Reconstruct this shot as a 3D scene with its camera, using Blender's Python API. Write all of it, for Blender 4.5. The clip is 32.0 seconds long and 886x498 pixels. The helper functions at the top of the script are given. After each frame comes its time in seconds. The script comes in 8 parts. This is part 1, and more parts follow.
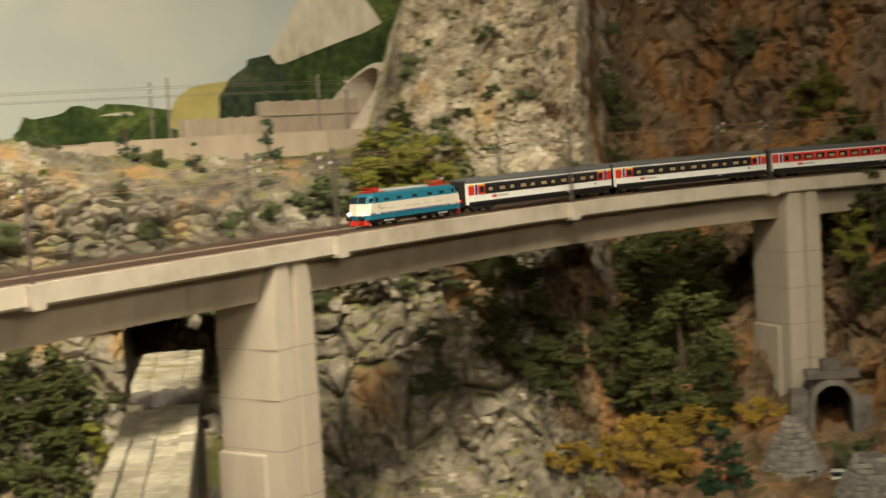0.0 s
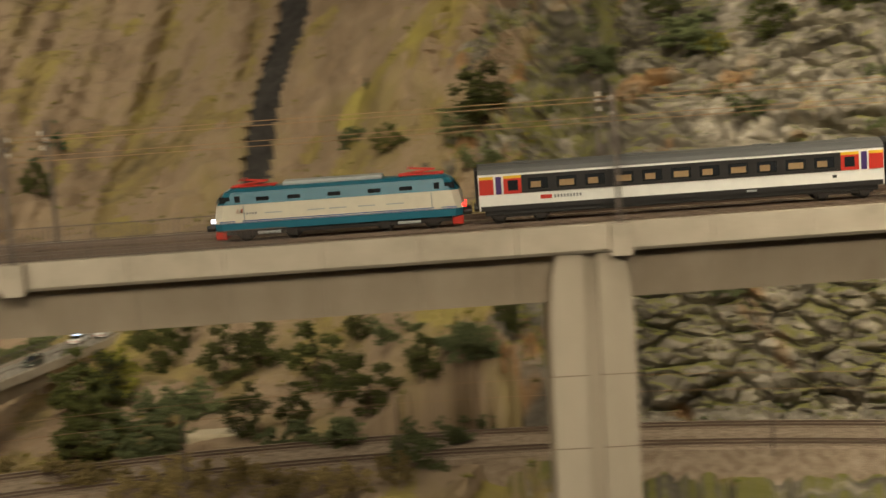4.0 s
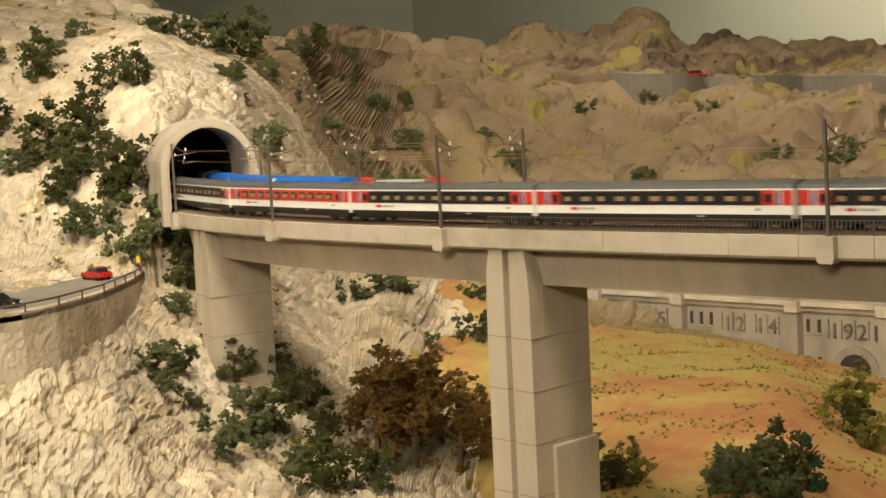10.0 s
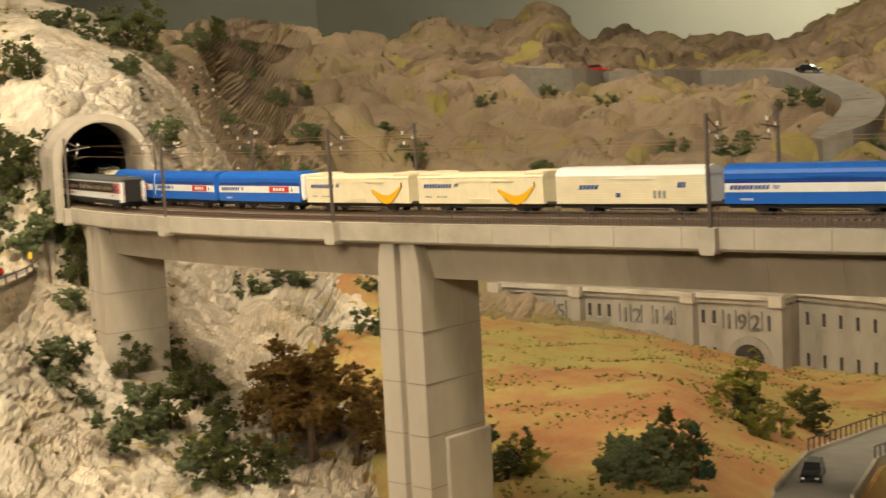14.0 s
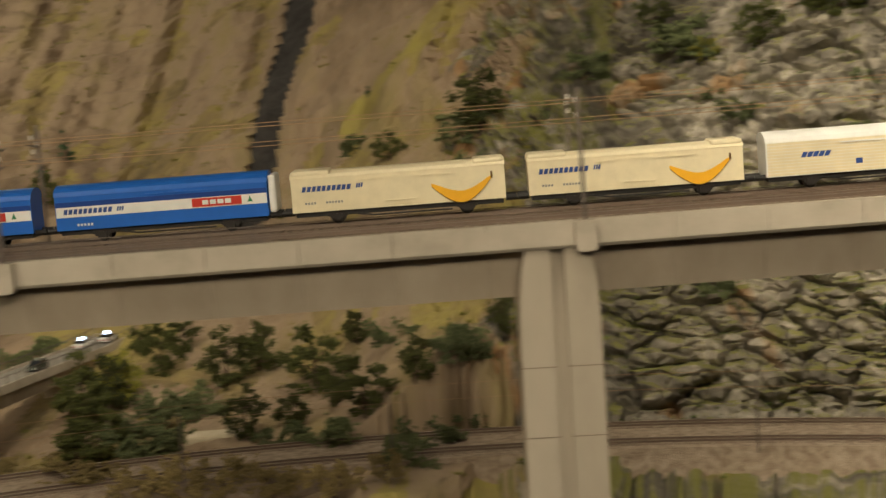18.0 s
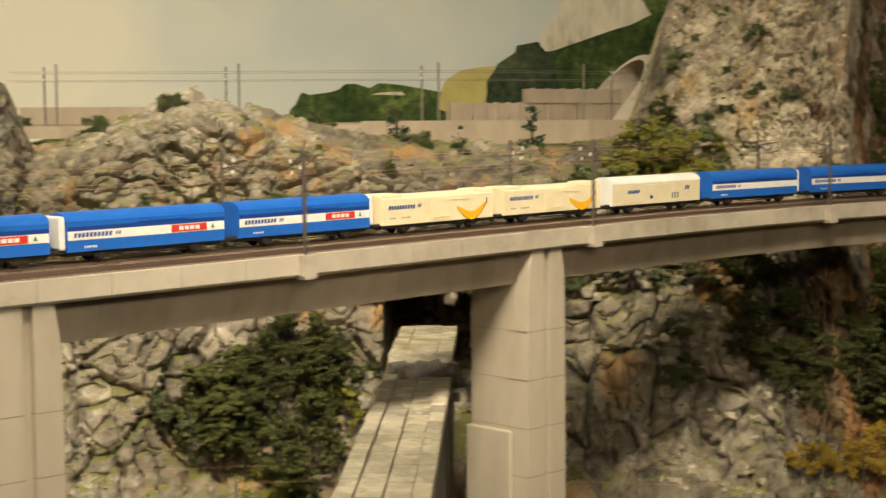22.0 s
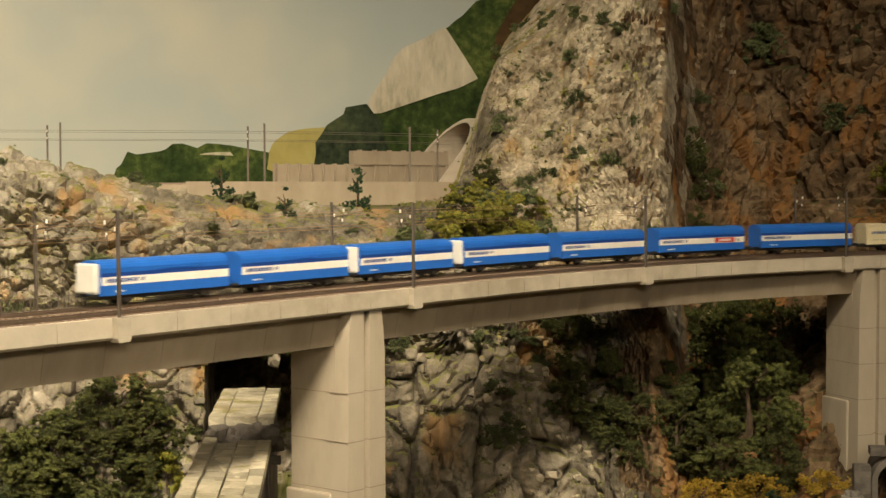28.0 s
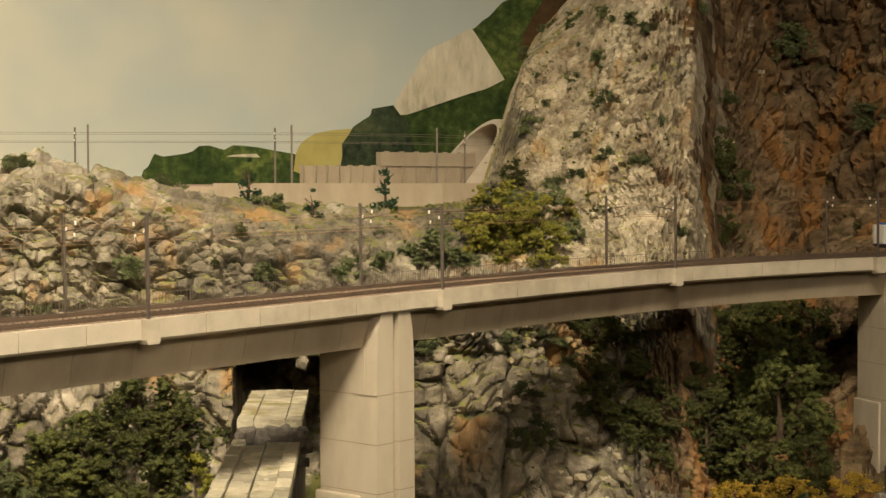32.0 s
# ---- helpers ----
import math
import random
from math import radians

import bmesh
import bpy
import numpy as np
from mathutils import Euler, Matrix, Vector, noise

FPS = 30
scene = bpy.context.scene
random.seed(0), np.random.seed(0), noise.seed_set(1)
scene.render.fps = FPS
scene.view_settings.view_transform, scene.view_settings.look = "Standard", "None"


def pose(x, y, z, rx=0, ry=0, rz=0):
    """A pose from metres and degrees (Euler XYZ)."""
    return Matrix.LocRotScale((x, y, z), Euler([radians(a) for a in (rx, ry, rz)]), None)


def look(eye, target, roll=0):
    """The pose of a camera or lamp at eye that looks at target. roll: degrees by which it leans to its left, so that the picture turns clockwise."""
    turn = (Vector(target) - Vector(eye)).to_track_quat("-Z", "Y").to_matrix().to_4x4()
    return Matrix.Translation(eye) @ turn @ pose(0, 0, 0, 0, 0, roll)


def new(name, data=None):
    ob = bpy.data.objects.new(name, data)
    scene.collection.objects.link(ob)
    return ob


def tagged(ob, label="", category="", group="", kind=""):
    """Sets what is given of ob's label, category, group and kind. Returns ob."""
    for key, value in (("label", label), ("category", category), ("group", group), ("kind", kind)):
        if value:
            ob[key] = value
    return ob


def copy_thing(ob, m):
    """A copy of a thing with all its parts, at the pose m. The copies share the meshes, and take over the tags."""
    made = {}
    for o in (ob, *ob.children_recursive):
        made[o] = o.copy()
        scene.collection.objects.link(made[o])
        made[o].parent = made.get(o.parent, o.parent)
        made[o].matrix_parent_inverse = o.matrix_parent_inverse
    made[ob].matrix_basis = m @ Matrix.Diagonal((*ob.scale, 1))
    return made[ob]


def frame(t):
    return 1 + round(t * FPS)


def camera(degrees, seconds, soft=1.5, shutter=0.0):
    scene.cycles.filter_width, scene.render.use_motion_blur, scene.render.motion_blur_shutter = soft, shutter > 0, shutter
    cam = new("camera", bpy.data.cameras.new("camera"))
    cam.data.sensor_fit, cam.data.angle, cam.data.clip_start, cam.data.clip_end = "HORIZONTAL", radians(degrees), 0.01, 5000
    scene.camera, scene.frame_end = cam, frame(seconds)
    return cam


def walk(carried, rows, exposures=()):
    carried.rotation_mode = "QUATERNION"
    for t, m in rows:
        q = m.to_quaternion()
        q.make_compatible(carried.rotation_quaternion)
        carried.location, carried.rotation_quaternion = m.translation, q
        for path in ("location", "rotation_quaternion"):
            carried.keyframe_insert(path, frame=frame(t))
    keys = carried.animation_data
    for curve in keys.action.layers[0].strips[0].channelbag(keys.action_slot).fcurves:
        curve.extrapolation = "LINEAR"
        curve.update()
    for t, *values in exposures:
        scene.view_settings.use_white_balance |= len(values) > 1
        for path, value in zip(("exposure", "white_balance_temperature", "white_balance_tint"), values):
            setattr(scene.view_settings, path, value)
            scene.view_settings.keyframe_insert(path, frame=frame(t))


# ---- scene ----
from mathutils import kdtree

cam = camera(32.31, 32.0, soft=1.5, shutter=0.5)
PATH = [
    (0, look((0.1158, 0.0013, 1.4866), (1.7092, 1.2014, 1.3421), -3.20)),
    (0.5, look((0.1014, 0.0143, 1.4931), (1.5879, 1.3426, 1.3317), -3.12)),
    (1, look((0.0959, 0.0194, 1.4976), (1.4604, 1.4706, 1.3175), -3.01)),
    (1.5, look((0.0773, 0.0333, 1.5023), (1.2896, 1.6106, 1.2963), -3.04)),
    (2, look((0.0637, 0.0454, 1.4956), (1.0997, 1.7425, 1.2794), -3.04)),
    (2.5, look((0.0375, 0.0446, 1.4958), (0.8551, 1.8556, 1.2681), -0.72)),
    (3, look((0.0198, 0.0424, 1.4967), (0.5977, 1.9412, 1.2507), -2.01)),
    (3.5, look((-0.0042, 0.0363, 1.4970), (0.3224, 1.9924, 1.2381), -2.49)),
    (4, look((-0.0292, 0.0302, 1.4962), (0.0400, 2.0121, 1.2363), -3.23)),
    (4.5, look((-0.0445, 0.0267, 1.4970), (-0.2338, 2.0011, 1.2401), -3.10)),
    (6.5, look((-0.1155, 0.0005, 1.4949), (-1.0932, 1.7377, 1.3327), -2.36)),
    (7, look((-0.1324, -0.0075, 1.4923), (-1.2475, 1.6438, 1.3200), -2.22)),
    (7.5, look((-0.1426, -0.0180, 1.4925), (-1.3632, 1.5557, 1.3098), -2.36)),
    (8, look((-0.1479, -0.0214, 1.4925), (-1.4268, 1.5040, 1.2983), -2.75)),
    (8.5, look((-0.1521, -0.0231, 1.4925), (-1.4592, 1.4777, 1.2950), -2.92)),
    (9, look((-0.1524, -0.0253, 1.4921), (-1.4681, 1.4678, 1.2933), -2.89)),
    (9.5, look((-0.1523, -0.0251, 1.4921), (-1.4668, 1.4686, 1.2890), -2.87)),
    (10, look((-0.1531, -0.0241, 1.4905), (-1.4586, 1.4770, 1.2846), -2.83)),
    (10.5, look((-0.1518, -0.0237, 1.4905), (-1.4514, 1.4825, 1.2852), -2.69)),
    (11, look((-0.1499, -0.0252, 1.4898), (-1.4433, 1.4866, 1.2853), -2.62)),
    (11.5, look((-0.1498, -0.0245, 1.4896), (-1.4326, 1.4956, 1.2805), -2.60)),
    (12, look((-0.1504, -0.0256, 1.4888), (-1.4262, 1.5001, 1.2782), -2.63)),
    (12.5, look((-0.1488, -0.0251, 1.4896), (-1.4188, 1.5052, 1.2770), -2.58)),
    (13, look((-0.1487, -0.0231, 1.4886), (-1.4103, 1.5140, 1.2749), -2.58)),
    (13.5, look((-0.1462, -0.0224, 1.4892), (-1.3975, 1.5228, 1.2732), -2.56)),
    (15.5, look((-0.0845, -0.0151, 1.4917), (-0.9824, 1.7571, 1.2609), -3.79)),
    (16, look((-0.0693, -0.0142, 1.4904), (-0.8104, 1.8290, 1.2590), -3.47)),
    (16.5, look((-0.0481, -0.0164, 1.4898), (-0.6058, 1.8896, 1.2524), -3.40)),
    (17, look((-0.0331, -0.0218, 1.4909), (-0.3973, 1.9292, 1.2445), -3.35)),
    (17.5, look((-0.0163, -0.0115, 1.4900), (-0.1804, 1.9665, 1.2439), -3.60)),
    (18, look((-0.0012, -0.0135, 1.4908), (0.0501, 1.9706, 1.2444), -3.62)),
    (18.5, look((0.0114, -0.0240, 1.4966), (0.2614, 1.9463, 1.2611), -3.43)),
    (19, look((0.0234, -0.0313, 1.4941), (0.4813, 1.9045, 1.2868), -1.82)),
    (19.5, look((0.0182, -0.0372, 1.4951), (0.6945, 1.8350, 1.3014), -0.80)),
    (20, look((0.0292, -0.0402, 1.4966), (0.8936, 1.7541, 1.3139), -0.13)),
    (20.5, look((0.0397, -0.0471, 1.4974), (1.0737, 1.6559, 1.3228), 0.28)),
    (21, look((0.0511, -0.0438, 1.4959), (1.2162, 1.5730, 1.3275), 0.03)),
    (21.5, look((0.0613, -0.0401, 1.4926), (1.3318, 1.4963, 1.3328), -0.20)),
    (22, look((0.0742, -0.0382, 1.4946), (1.4440, 1.4108, 1.3397), -0.40)),
    (22.5, look((0.0833, -0.0421, 1.4957), (1.5363, 1.3259, 1.3636), -0.76)),
    (23, look((0.0898, -0.0491, 1.4978), (1.6145, 1.2413, 1.3974), -0.69)),
    (23.5, look((0.0918, -0.0532, 1.4982), (1.6645, 1.1801, 1.4236), -0.22)),
    (24, look((0.0907, -0.0542, 1.4951), (1.6742, 1.1658, 1.4317), 0.47)),
    (24.5, look((0.0879, -0.0540, 1.4949), (1.6660, 1.1728, 1.4274), 0.68)),
    (25, look((0.0897, -0.0525, 1.4952), (1.6633, 1.1797, 1.4227), 0.62)),
    (25.5, look((0.0863, -0.0527, 1.4949), (1.6507, 1.1903, 1.4076), 0.25)),
    (26, look((0.0861, -0.0544, 1.4966), (1.6360, 1.2061, 1.4038), 0.10)),
    (26.5, look((0.0838, -0.0549, 1.4966), (1.6229, 1.2195, 1.4119), 0.18)),
    (28.5, look((0.0826, -0.0523, 1.4969), (1.5971, 1.2515, 1.4165), -0.07)),
    (29, look((0.0838, -0.0484, 1.4962), (1.5902, 1.2643, 1.4101), -0.03)),
    (29.5, look((0.0864, -0.0450, 1.4928), (1.5877, 1.2729, 1.3974), 0.06)),
    (30, look((0.0859, -0.0448, 1.4971), (1.5887, 1.2710, 1.3960), 0.25)),
    (30.5, look((0.0869, -0.0422, 1.4947), (1.5904, 1.2732, 1.3975), 0.06)),
    (31, look((0.0861, -0.0444, 1.4950), (1.5889, 1.2724, 1.4063), 0.01)),
    (31.5, look((0.0864, -0.0445, 1.4944), (1.5878, 1.2742, 1.4131), -0.09)),
    (32, look((0.0865, -0.0444, 1.4957), (1.5860, 1.2770, 1.4209), -0.15)),
]
walk(cam, PATH, ((0, 0.08, 6150, 8), (4.5, 0.0, 6450, 9), (16, -0.05, 6550, 10), (20, -0.08, 6200, 9), (24, -0.12, 6700, 9), (32, -0.06, 6750, 9)))

# ---- light: an exhibition hall, no daylight; warm area lamps added out of view ----
world = bpy.data.worlds.new("hall")
scene.world = world
world.use_nodes = True
world.node_tree.nodes["Background"].inputs[0].default_value = (1.0, 0.88, 0.7, 1)
world.node_tree.nodes["Background"].inputs[1].default_value = 0.10
scene.view_settings.exposure = 0.0


def area_lamp(name, at, target, sx, sy, watts, colour=(1.0, 0.865, 0.64), spread=180):
    data = bpy.data.lights.new(name, "AREA")
    data.shape, data.size, data.size_y, data.energy, data.color = "RECTANGLE", sx, sy, watts, colour
    data.spread = math.radians(spread)
    ob = new(name, data)
    ob.matrix_world = look(at, target)
    return ob


# overhead keys for the left and right cliffs, fittings unseen
area_lamp("unseen_overhead_lamp", (-1.9, -0.2, 3.15), (-1.9, 2.0, 1.2), 1.4, 0.35, 29)
area_lamp("unseen_overhead_lamp", (0.0, 0.0, 3.15), (1.45, 1.75, 1.25), 0.9, 0.3, 17.5, spread=58)
# added to brighten backdrop, far hills, back wall, left slope and brown hillside
area_lamp("unseen_overhead_lamp", (0.6, 2.2, 3.15), (1.9, 3.1, 1.9), 0.8, 0.4, 6.5, spread=80)
area_lamp("unseen_overhead_lamp", (-2.6, 3.9, 3.15), (-3.0, 6.4, 1.3), 2.4, 0.5, 46)
area_lamp("unseen_overhead_lamp", (-3.6, 8.8, 3.3), (-3.6, 10.8, 2.0), 3.0, 0.4, 230)
area_lamp("unseen_overhead_lamp", (-0.6, 0.4, 3.15), (-1.9, 2.1, 1.15), 0.9, 0.3, 15, spread=72)
area_lamp("unseen_overhead_lamp", (0.0, 1.7, 3.15), (0.0, 3.6, 1.5), 0.8, 0.3, 9, spread=100)
# frontal fills added to lift the shade below the viaduct and on girders
area_lamp("unseen_front_fill", (-1.6, -3.0, 3.2), (1.75, 1.6, 1.2), 1.6, 0.6, 7.5, spread=56)
area_lamp("unseen_front_fill", (0.3, -3.2, 3.2), (-2.0, 1.5, 1.1), 2.2, 0.8, 34, spread=72)


# ---- materials ----
def rgb(c):
    return (c[0], c[1], c[2], 1.0)


def material(name, colours, scale=30.0, rough=0.85, metal=0.0, bump=0.0, bump_scale=None, detail=6.0, spec=0.3, rand=0.0, stretch=None):
    """A noisy surface: colours are blended by two scales of noise, with fine relief."""
    m = bpy.data.materials.new(name)
    m.use_nodes = True
    nt = m.node_tree
    n, l = nt.nodes, nt.links
    b = n["Principled BSDF"]
    b.inputs["Roughness"].default_value, b.inputs["Metallic"].default_value = rough, metal
    b.inputs["Specular IOR Level"].default_value = spec
    co = n.new("ShaderNodeTexCoord")
    vec = co.outputs["Object"]
    if stretch:
        mp = n.new("ShaderNodeMapping")
        mp.inputs["Scale"].default_value = stretch
        l.new(vec, mp.inputs["Vector"])
        vec = mp.outputs["Vector"]
    t1 = n.new("ShaderNodeTexNoise")
    t1.inputs["Scale"].default_value, t1.inputs["Detail"].default_value, t1.inputs["Roughness"].default_value = scale, detail, 0.62
    l.new(vec, t1.inputs["Vector"])
    t2 = n.new("ShaderNodeTexNoise")
    t2.inputs["Scale"].default_value, t2.inputs["Detail"].default_value = scale * 0.13, 3.0
    l.new(vec, t2.inputs["Vector"])
    add = n.new("ShaderNodeMath")
    add.operation = "ADD"
    l.new(t1.outputs["Fac"], add.inputs[0]), l.new(t2.outputs["Fac"], add.inputs[1])
    ramp = n.new("ShaderNodeValToRGB")
    half = n.new("ShaderNodeMath")
    half.operation = "MULTIPLY"
    half.inputs[1].default_value = 0.5
    l.new(add.outputs[0], half.inputs[0]), l.new(half.outputs[0], ramp.inputs["Fac"])
    e = ramp.color_ramp.elements
    k = len(colours)
    lo, hi = 0.36, 0.64
    e[0].position, e[0].color = lo, rgb(colours[0])
    e[1].position, e[1].color = hi, rgb(colours[-1])
    for i in range(1, k - 1):
        q = e.new(lo + (hi - lo) * i / (k - 1))
        q.color = rgb(colours[i])
    out = ramp.outputs["Color"]
    if rand:
        info = n.new("ShaderNodeObjectInfo")
        hs = n.new("ShaderNodeHueSaturation")
        mr = n.new("ShaderNodeMapRange")
        mr.inputs["To Min"].default_value, mr.inputs["To Max"].default_value = 1 - rand, 1 + rand
        l.new(info.outputs["Random"], mr.inputs["Value"]), l.new(mr.outputs["Result"], hs.inputs["Value"])
        l.new(out, hs.inputs["Color"])
        out = hs.outputs["Color"]
    l.new(out, b.inputs["Base Color"])
    if bump:
        t3 = n.new("ShaderNodeTexNoise")
        t3.inputs["Scale"].default_value, t3.inputs["Detail"].default_value = bump_scale or scale * 2, 8.0
        l.new(vec, t3.inputs["Vector"])
        bp = n.new("ShaderNodeBump")
        bp.inputs["Strength"].default_value, bp.inputs["Distance"].default_value = bump, 0.004
        l.new(t3.outputs["Fac"], bp.inputs["Height"]), l.new(bp.outputs["Normal"], b.inputs["Normal"])
    return m


def plain(name, colour, rough=0.5, metal=0.0, spec=0.4, emit=0.0):
    m = material(name, [tuple(0.9 * v for v in colour), colour, tuple(min(1, 1.08 * v) for v in colour)], 60, rough, metal, 0.0, spec=spec)
    if emit:
        b = m.node_tree.nodes["Principled BSDF"]
        b.inputs["Emission Color"].default_value, b.inputs["Emission Strength"].default_value = rgb(colour), emit
    return m


M_CONC = material("pale_concrete", [(0.34, 0.29, 0.22), (0.46, 0.40, 0.315), (0.53, 0.465, 0.37)], 26, 0.9, bump=0.10, bump_scale=160)
M_GIRD = material("girder_concrete", [(0.27, 0.215, 0.155), (0.35, 0.285, 0.21), (0.41, 0.34, 0.255)], 24, 0.9, bump=0.10, bump_scale=160, rand=0.07, stretch=(1, 1, 0.4))
M_PIER = material("pier_concrete", [(0.31, 0.26, 0.195), (0.41, 0.35, 0.27), (0.47, 0.405, 0.315)], 24, 0.9, bump=0.10, bump_scale=160, stretch=(1, 1, 0.35))
M_BALLAST = material("ballast", [(0.18, 0.13, 0.09), (0.33, 0.255, 0.185), (0.46, 0.37, 0.28)], 700, 0.95, bump=0.8, bump_scale=500)
M_RAIL = plain("rail_steel", (0.25, 0.19, 0.15), 0.4, 0.8)
M_SLEEP = plain("sleeper", (0.25, 0.185, 0.135), 0.9)
M_STEEL = plain("mast_steel", (0.16, 0.13, 0.11), 0.55, 0.5)
M_WIRE = plain("wire_copper", (0.35, 0.22, 0.12), 0.5, 0.6)
M_INSUL = plain("insulator", (0.75, 0.7, 0.62), 0.4)


# ---- mesh helpers ----
def box(bm, x0, x1, y0, y1, z0, z1, bevel=0.0):
    v = [bm.verts.new(p) for p in ((x0, y0, z0), (x1, y0, z0), (x1, y1, z0), (x0, y1, z0), (x0, y0, z1), (x1, y0, z1), (x1, y1, z1), (x0, y1, z1))]
    fs = [bm.faces.new([v[i] for i in q]) for q in ((3, 2, 1, 0), (4, 5, 6, 7), (0, 1, 5, 4), (1, 2, 6, 5), (2, 3, 7, 6), (3, 0, 4, 7))]
    if bevel:
        es = list({e for f in fs for e in f.edges})
        bmesh.ops.bevel(bm, geom=es, offset=bevel, segments=2, affect="EDGES", profile=0.5)
    return bm


def rod(bm, a, b, r, seg=6):
    a, b = Vector(a), Vector(b)
    d = b - a
    q = d.to_track_quat("Z", "Y").to_matrix()
    ring = [[bm.verts.new(p + q @ Vector((r * math.cos(2 * math.pi * i / seg), r * math.sin(2 * math.pi * i / seg), 0))) for i in range(seg)] for p in (a, b)]
    for i in range(seg):
        j = (i + 1) % seg
        bm.faces.new((ring[0][i], ring[0][j], ring[1][j], ring[1][i]))
    bm.faces.new(ring[0][::-1]), bm.faces.new(ring[1])
    return bm


def mesh_of(bm, name, mats, smooth=False):
    me = bpy.data.meshes.new(name)
    bm.normal_update()
    bm.to_mesh(me)
    bm.free()
    for m in (mats if isinstance(mats, (list, tuple)) else [mats]):
        me.materials.append(m)
    if smooth:
        me.polygons.foreach_set("use_smooth", [True] * len(me.polygons))
    return me


def part(name, bm, mat, parent, label="", smooth=False):
    """Links a bmesh as one mesh object under a thing or a part."""
    ob = new(name, mesh_of(bm, name, mat, smooth) if isinstance(bm, bmesh.types.BMesh) else bm)
    ob.parent = parent
    if label:
        tagged(ob, label)
    return ob


def empty(name, m, label, category, group="", kind=""):
    ob = new(name)
    ob.empty_display_size = 0.02
    ob.matrix_world = m
    return tagged(ob, label, category, group, kind)


def grid_mesh(name, co, mats, index=None, smooth=True, keep=None):
    """A sheet from an array (rows, columns, 3)."""
    nr, nc = co.shape[:2]
    a = np.arange(nr * nc).reshape(nr, nc)
    q = np.stack([a[:-1, :-1], a[:-1, 1:], a[1:, 1:], a[1:, :-1]], -1).reshape(-1, 4)
    if keep is not None:
        q = q[keep.reshape(-1)]
        index = None if index is None else index.reshape(-1)[keep.reshape(-1)]
    me = bpy.data.meshes.new(name)
    me.from_pydata(co.reshape(-1, 3).tolist(), [], q.tolist())
    for m in mats:
        me.materials.append(m)
    if index is not None:
        me.polygons.foreach_set("material_index", index.reshape(-1).astype(np.int32))
    me.polygons.foreach_set("use_smooth", [smooth] * len(me.polygons))
    me.update()
    return me


# ---- the railway's line: plan of the viaduct's near edge, carried on into both mountains ----
def line_plan():
    xs = np.linspace(-1.1, 2.2, 800)
    ys = np.polyval([-0.0124, 0.0117, 0.0267, 0.0022, -0.0474, 1.0684], xs)
    mid = np.stack([xs, ys], 1)

    def on(p, d, bends):
        out, a = [], math.atan2(d[1], d[0])
        for k, n in bends:
            for _ in range(n):
                a += k * 0.01
                p = p + 0.01 * np.array([math.cos(a), math.sin(a)])
                out.append(p)
        return np.array(out)
    right = on(mid[-1], mid[-1] - mid[-2], ((-0.25, 60), (1.55, 560)))
    left = on(mid[0], mid[0] - mid[1], [(-0.2 - 0.5 * k / 60, 1) for k in range(60)] + [(-0.7, 80), (1.25, 740)])
    plan = np.vstack([left[::-1], mid, right])
    s = np.r_[0, np.cumsum(np.linalg.norm(np.diff(plan, axis=0), axis=1))]
    s -= s[len(left) + int(np.argmin(np.abs(xs)))]
    way = np.gradient(plan, axis=0)
    way /= np.linalg.norm(way, axis=1)[:, None]
    z = np.clip(1.3598 + 0.0145 * plan[:, 0], 1.333, 1.395)
    z = z - 0.11 * np.clip(s - s[len(left) + 799] - 0.6, 0, None) / 4.0 - 0.35 * np.clip((-2.35 - s) / 1.8, 0, 1)
    return plan, s, way, np.stack([-way[:, 1], way[:, 0]], 1), z


PLAN, LS, WAY, SIDE, LZ = line_plan()


def on_line(s, off=0.0, up=0.0):
    x, y = np.interp(s, LS, PLAN[:, 0]), np.interp(s, LS, PLAN[:, 1])
    nx, ny = np.interp(s, LS, SIDE[:, 0]), np.interp(s, LS, SIDE[:, 1])
    return Vector((x + nx * off, y + ny * off, np.interp(s, LS, LZ) + up))


def line_pose(s, off=0.0, up=0.0):
    a, b = on_line(s - 0.02, off, up), on_line(s + 0.02, off, up)
    d = b - a
    return Matrix.Translation(on_line(s, off, up)) @ Euler((0, -math.atan2(d.z, math.hypot(d.x, d.y)), math.atan2(d.y, d.x))).to_matrix().to_4x4()


def s_at(x):
    near = (LS > -2.3) & (LS < 2.9)
    return float(np.interp(x, PLAN[near, 0], LS[near]))


def sweep(name, section, s0, s1, step, mat, parent=None, closed=True, smooth=False):
    """A bar of one section (offset, height) along the line."""
    n = max(2, int(round((s1 - s0) / step)) + 1)
    bm = bmesh.new()
    rows = [[bm.verts.new(on_line(s, o, h)) for o, h in section] for s in np.linspace(s0, s1, n)]
    m = len(section)
    for a, b in zip(rows, rows[1:]):
        for i in range(m if closed else m - 1):
            bm.faces.new((a[i], b[i], b[(i + 1) % m], a[(i + 1) % m]))
    if closed:
        bm.faces.new(rows[0]), bm.faces.new(rows[-1][::-1])
    bmesh.ops.recalc_face_normals(bm, faces=bm.faces)
    return bm


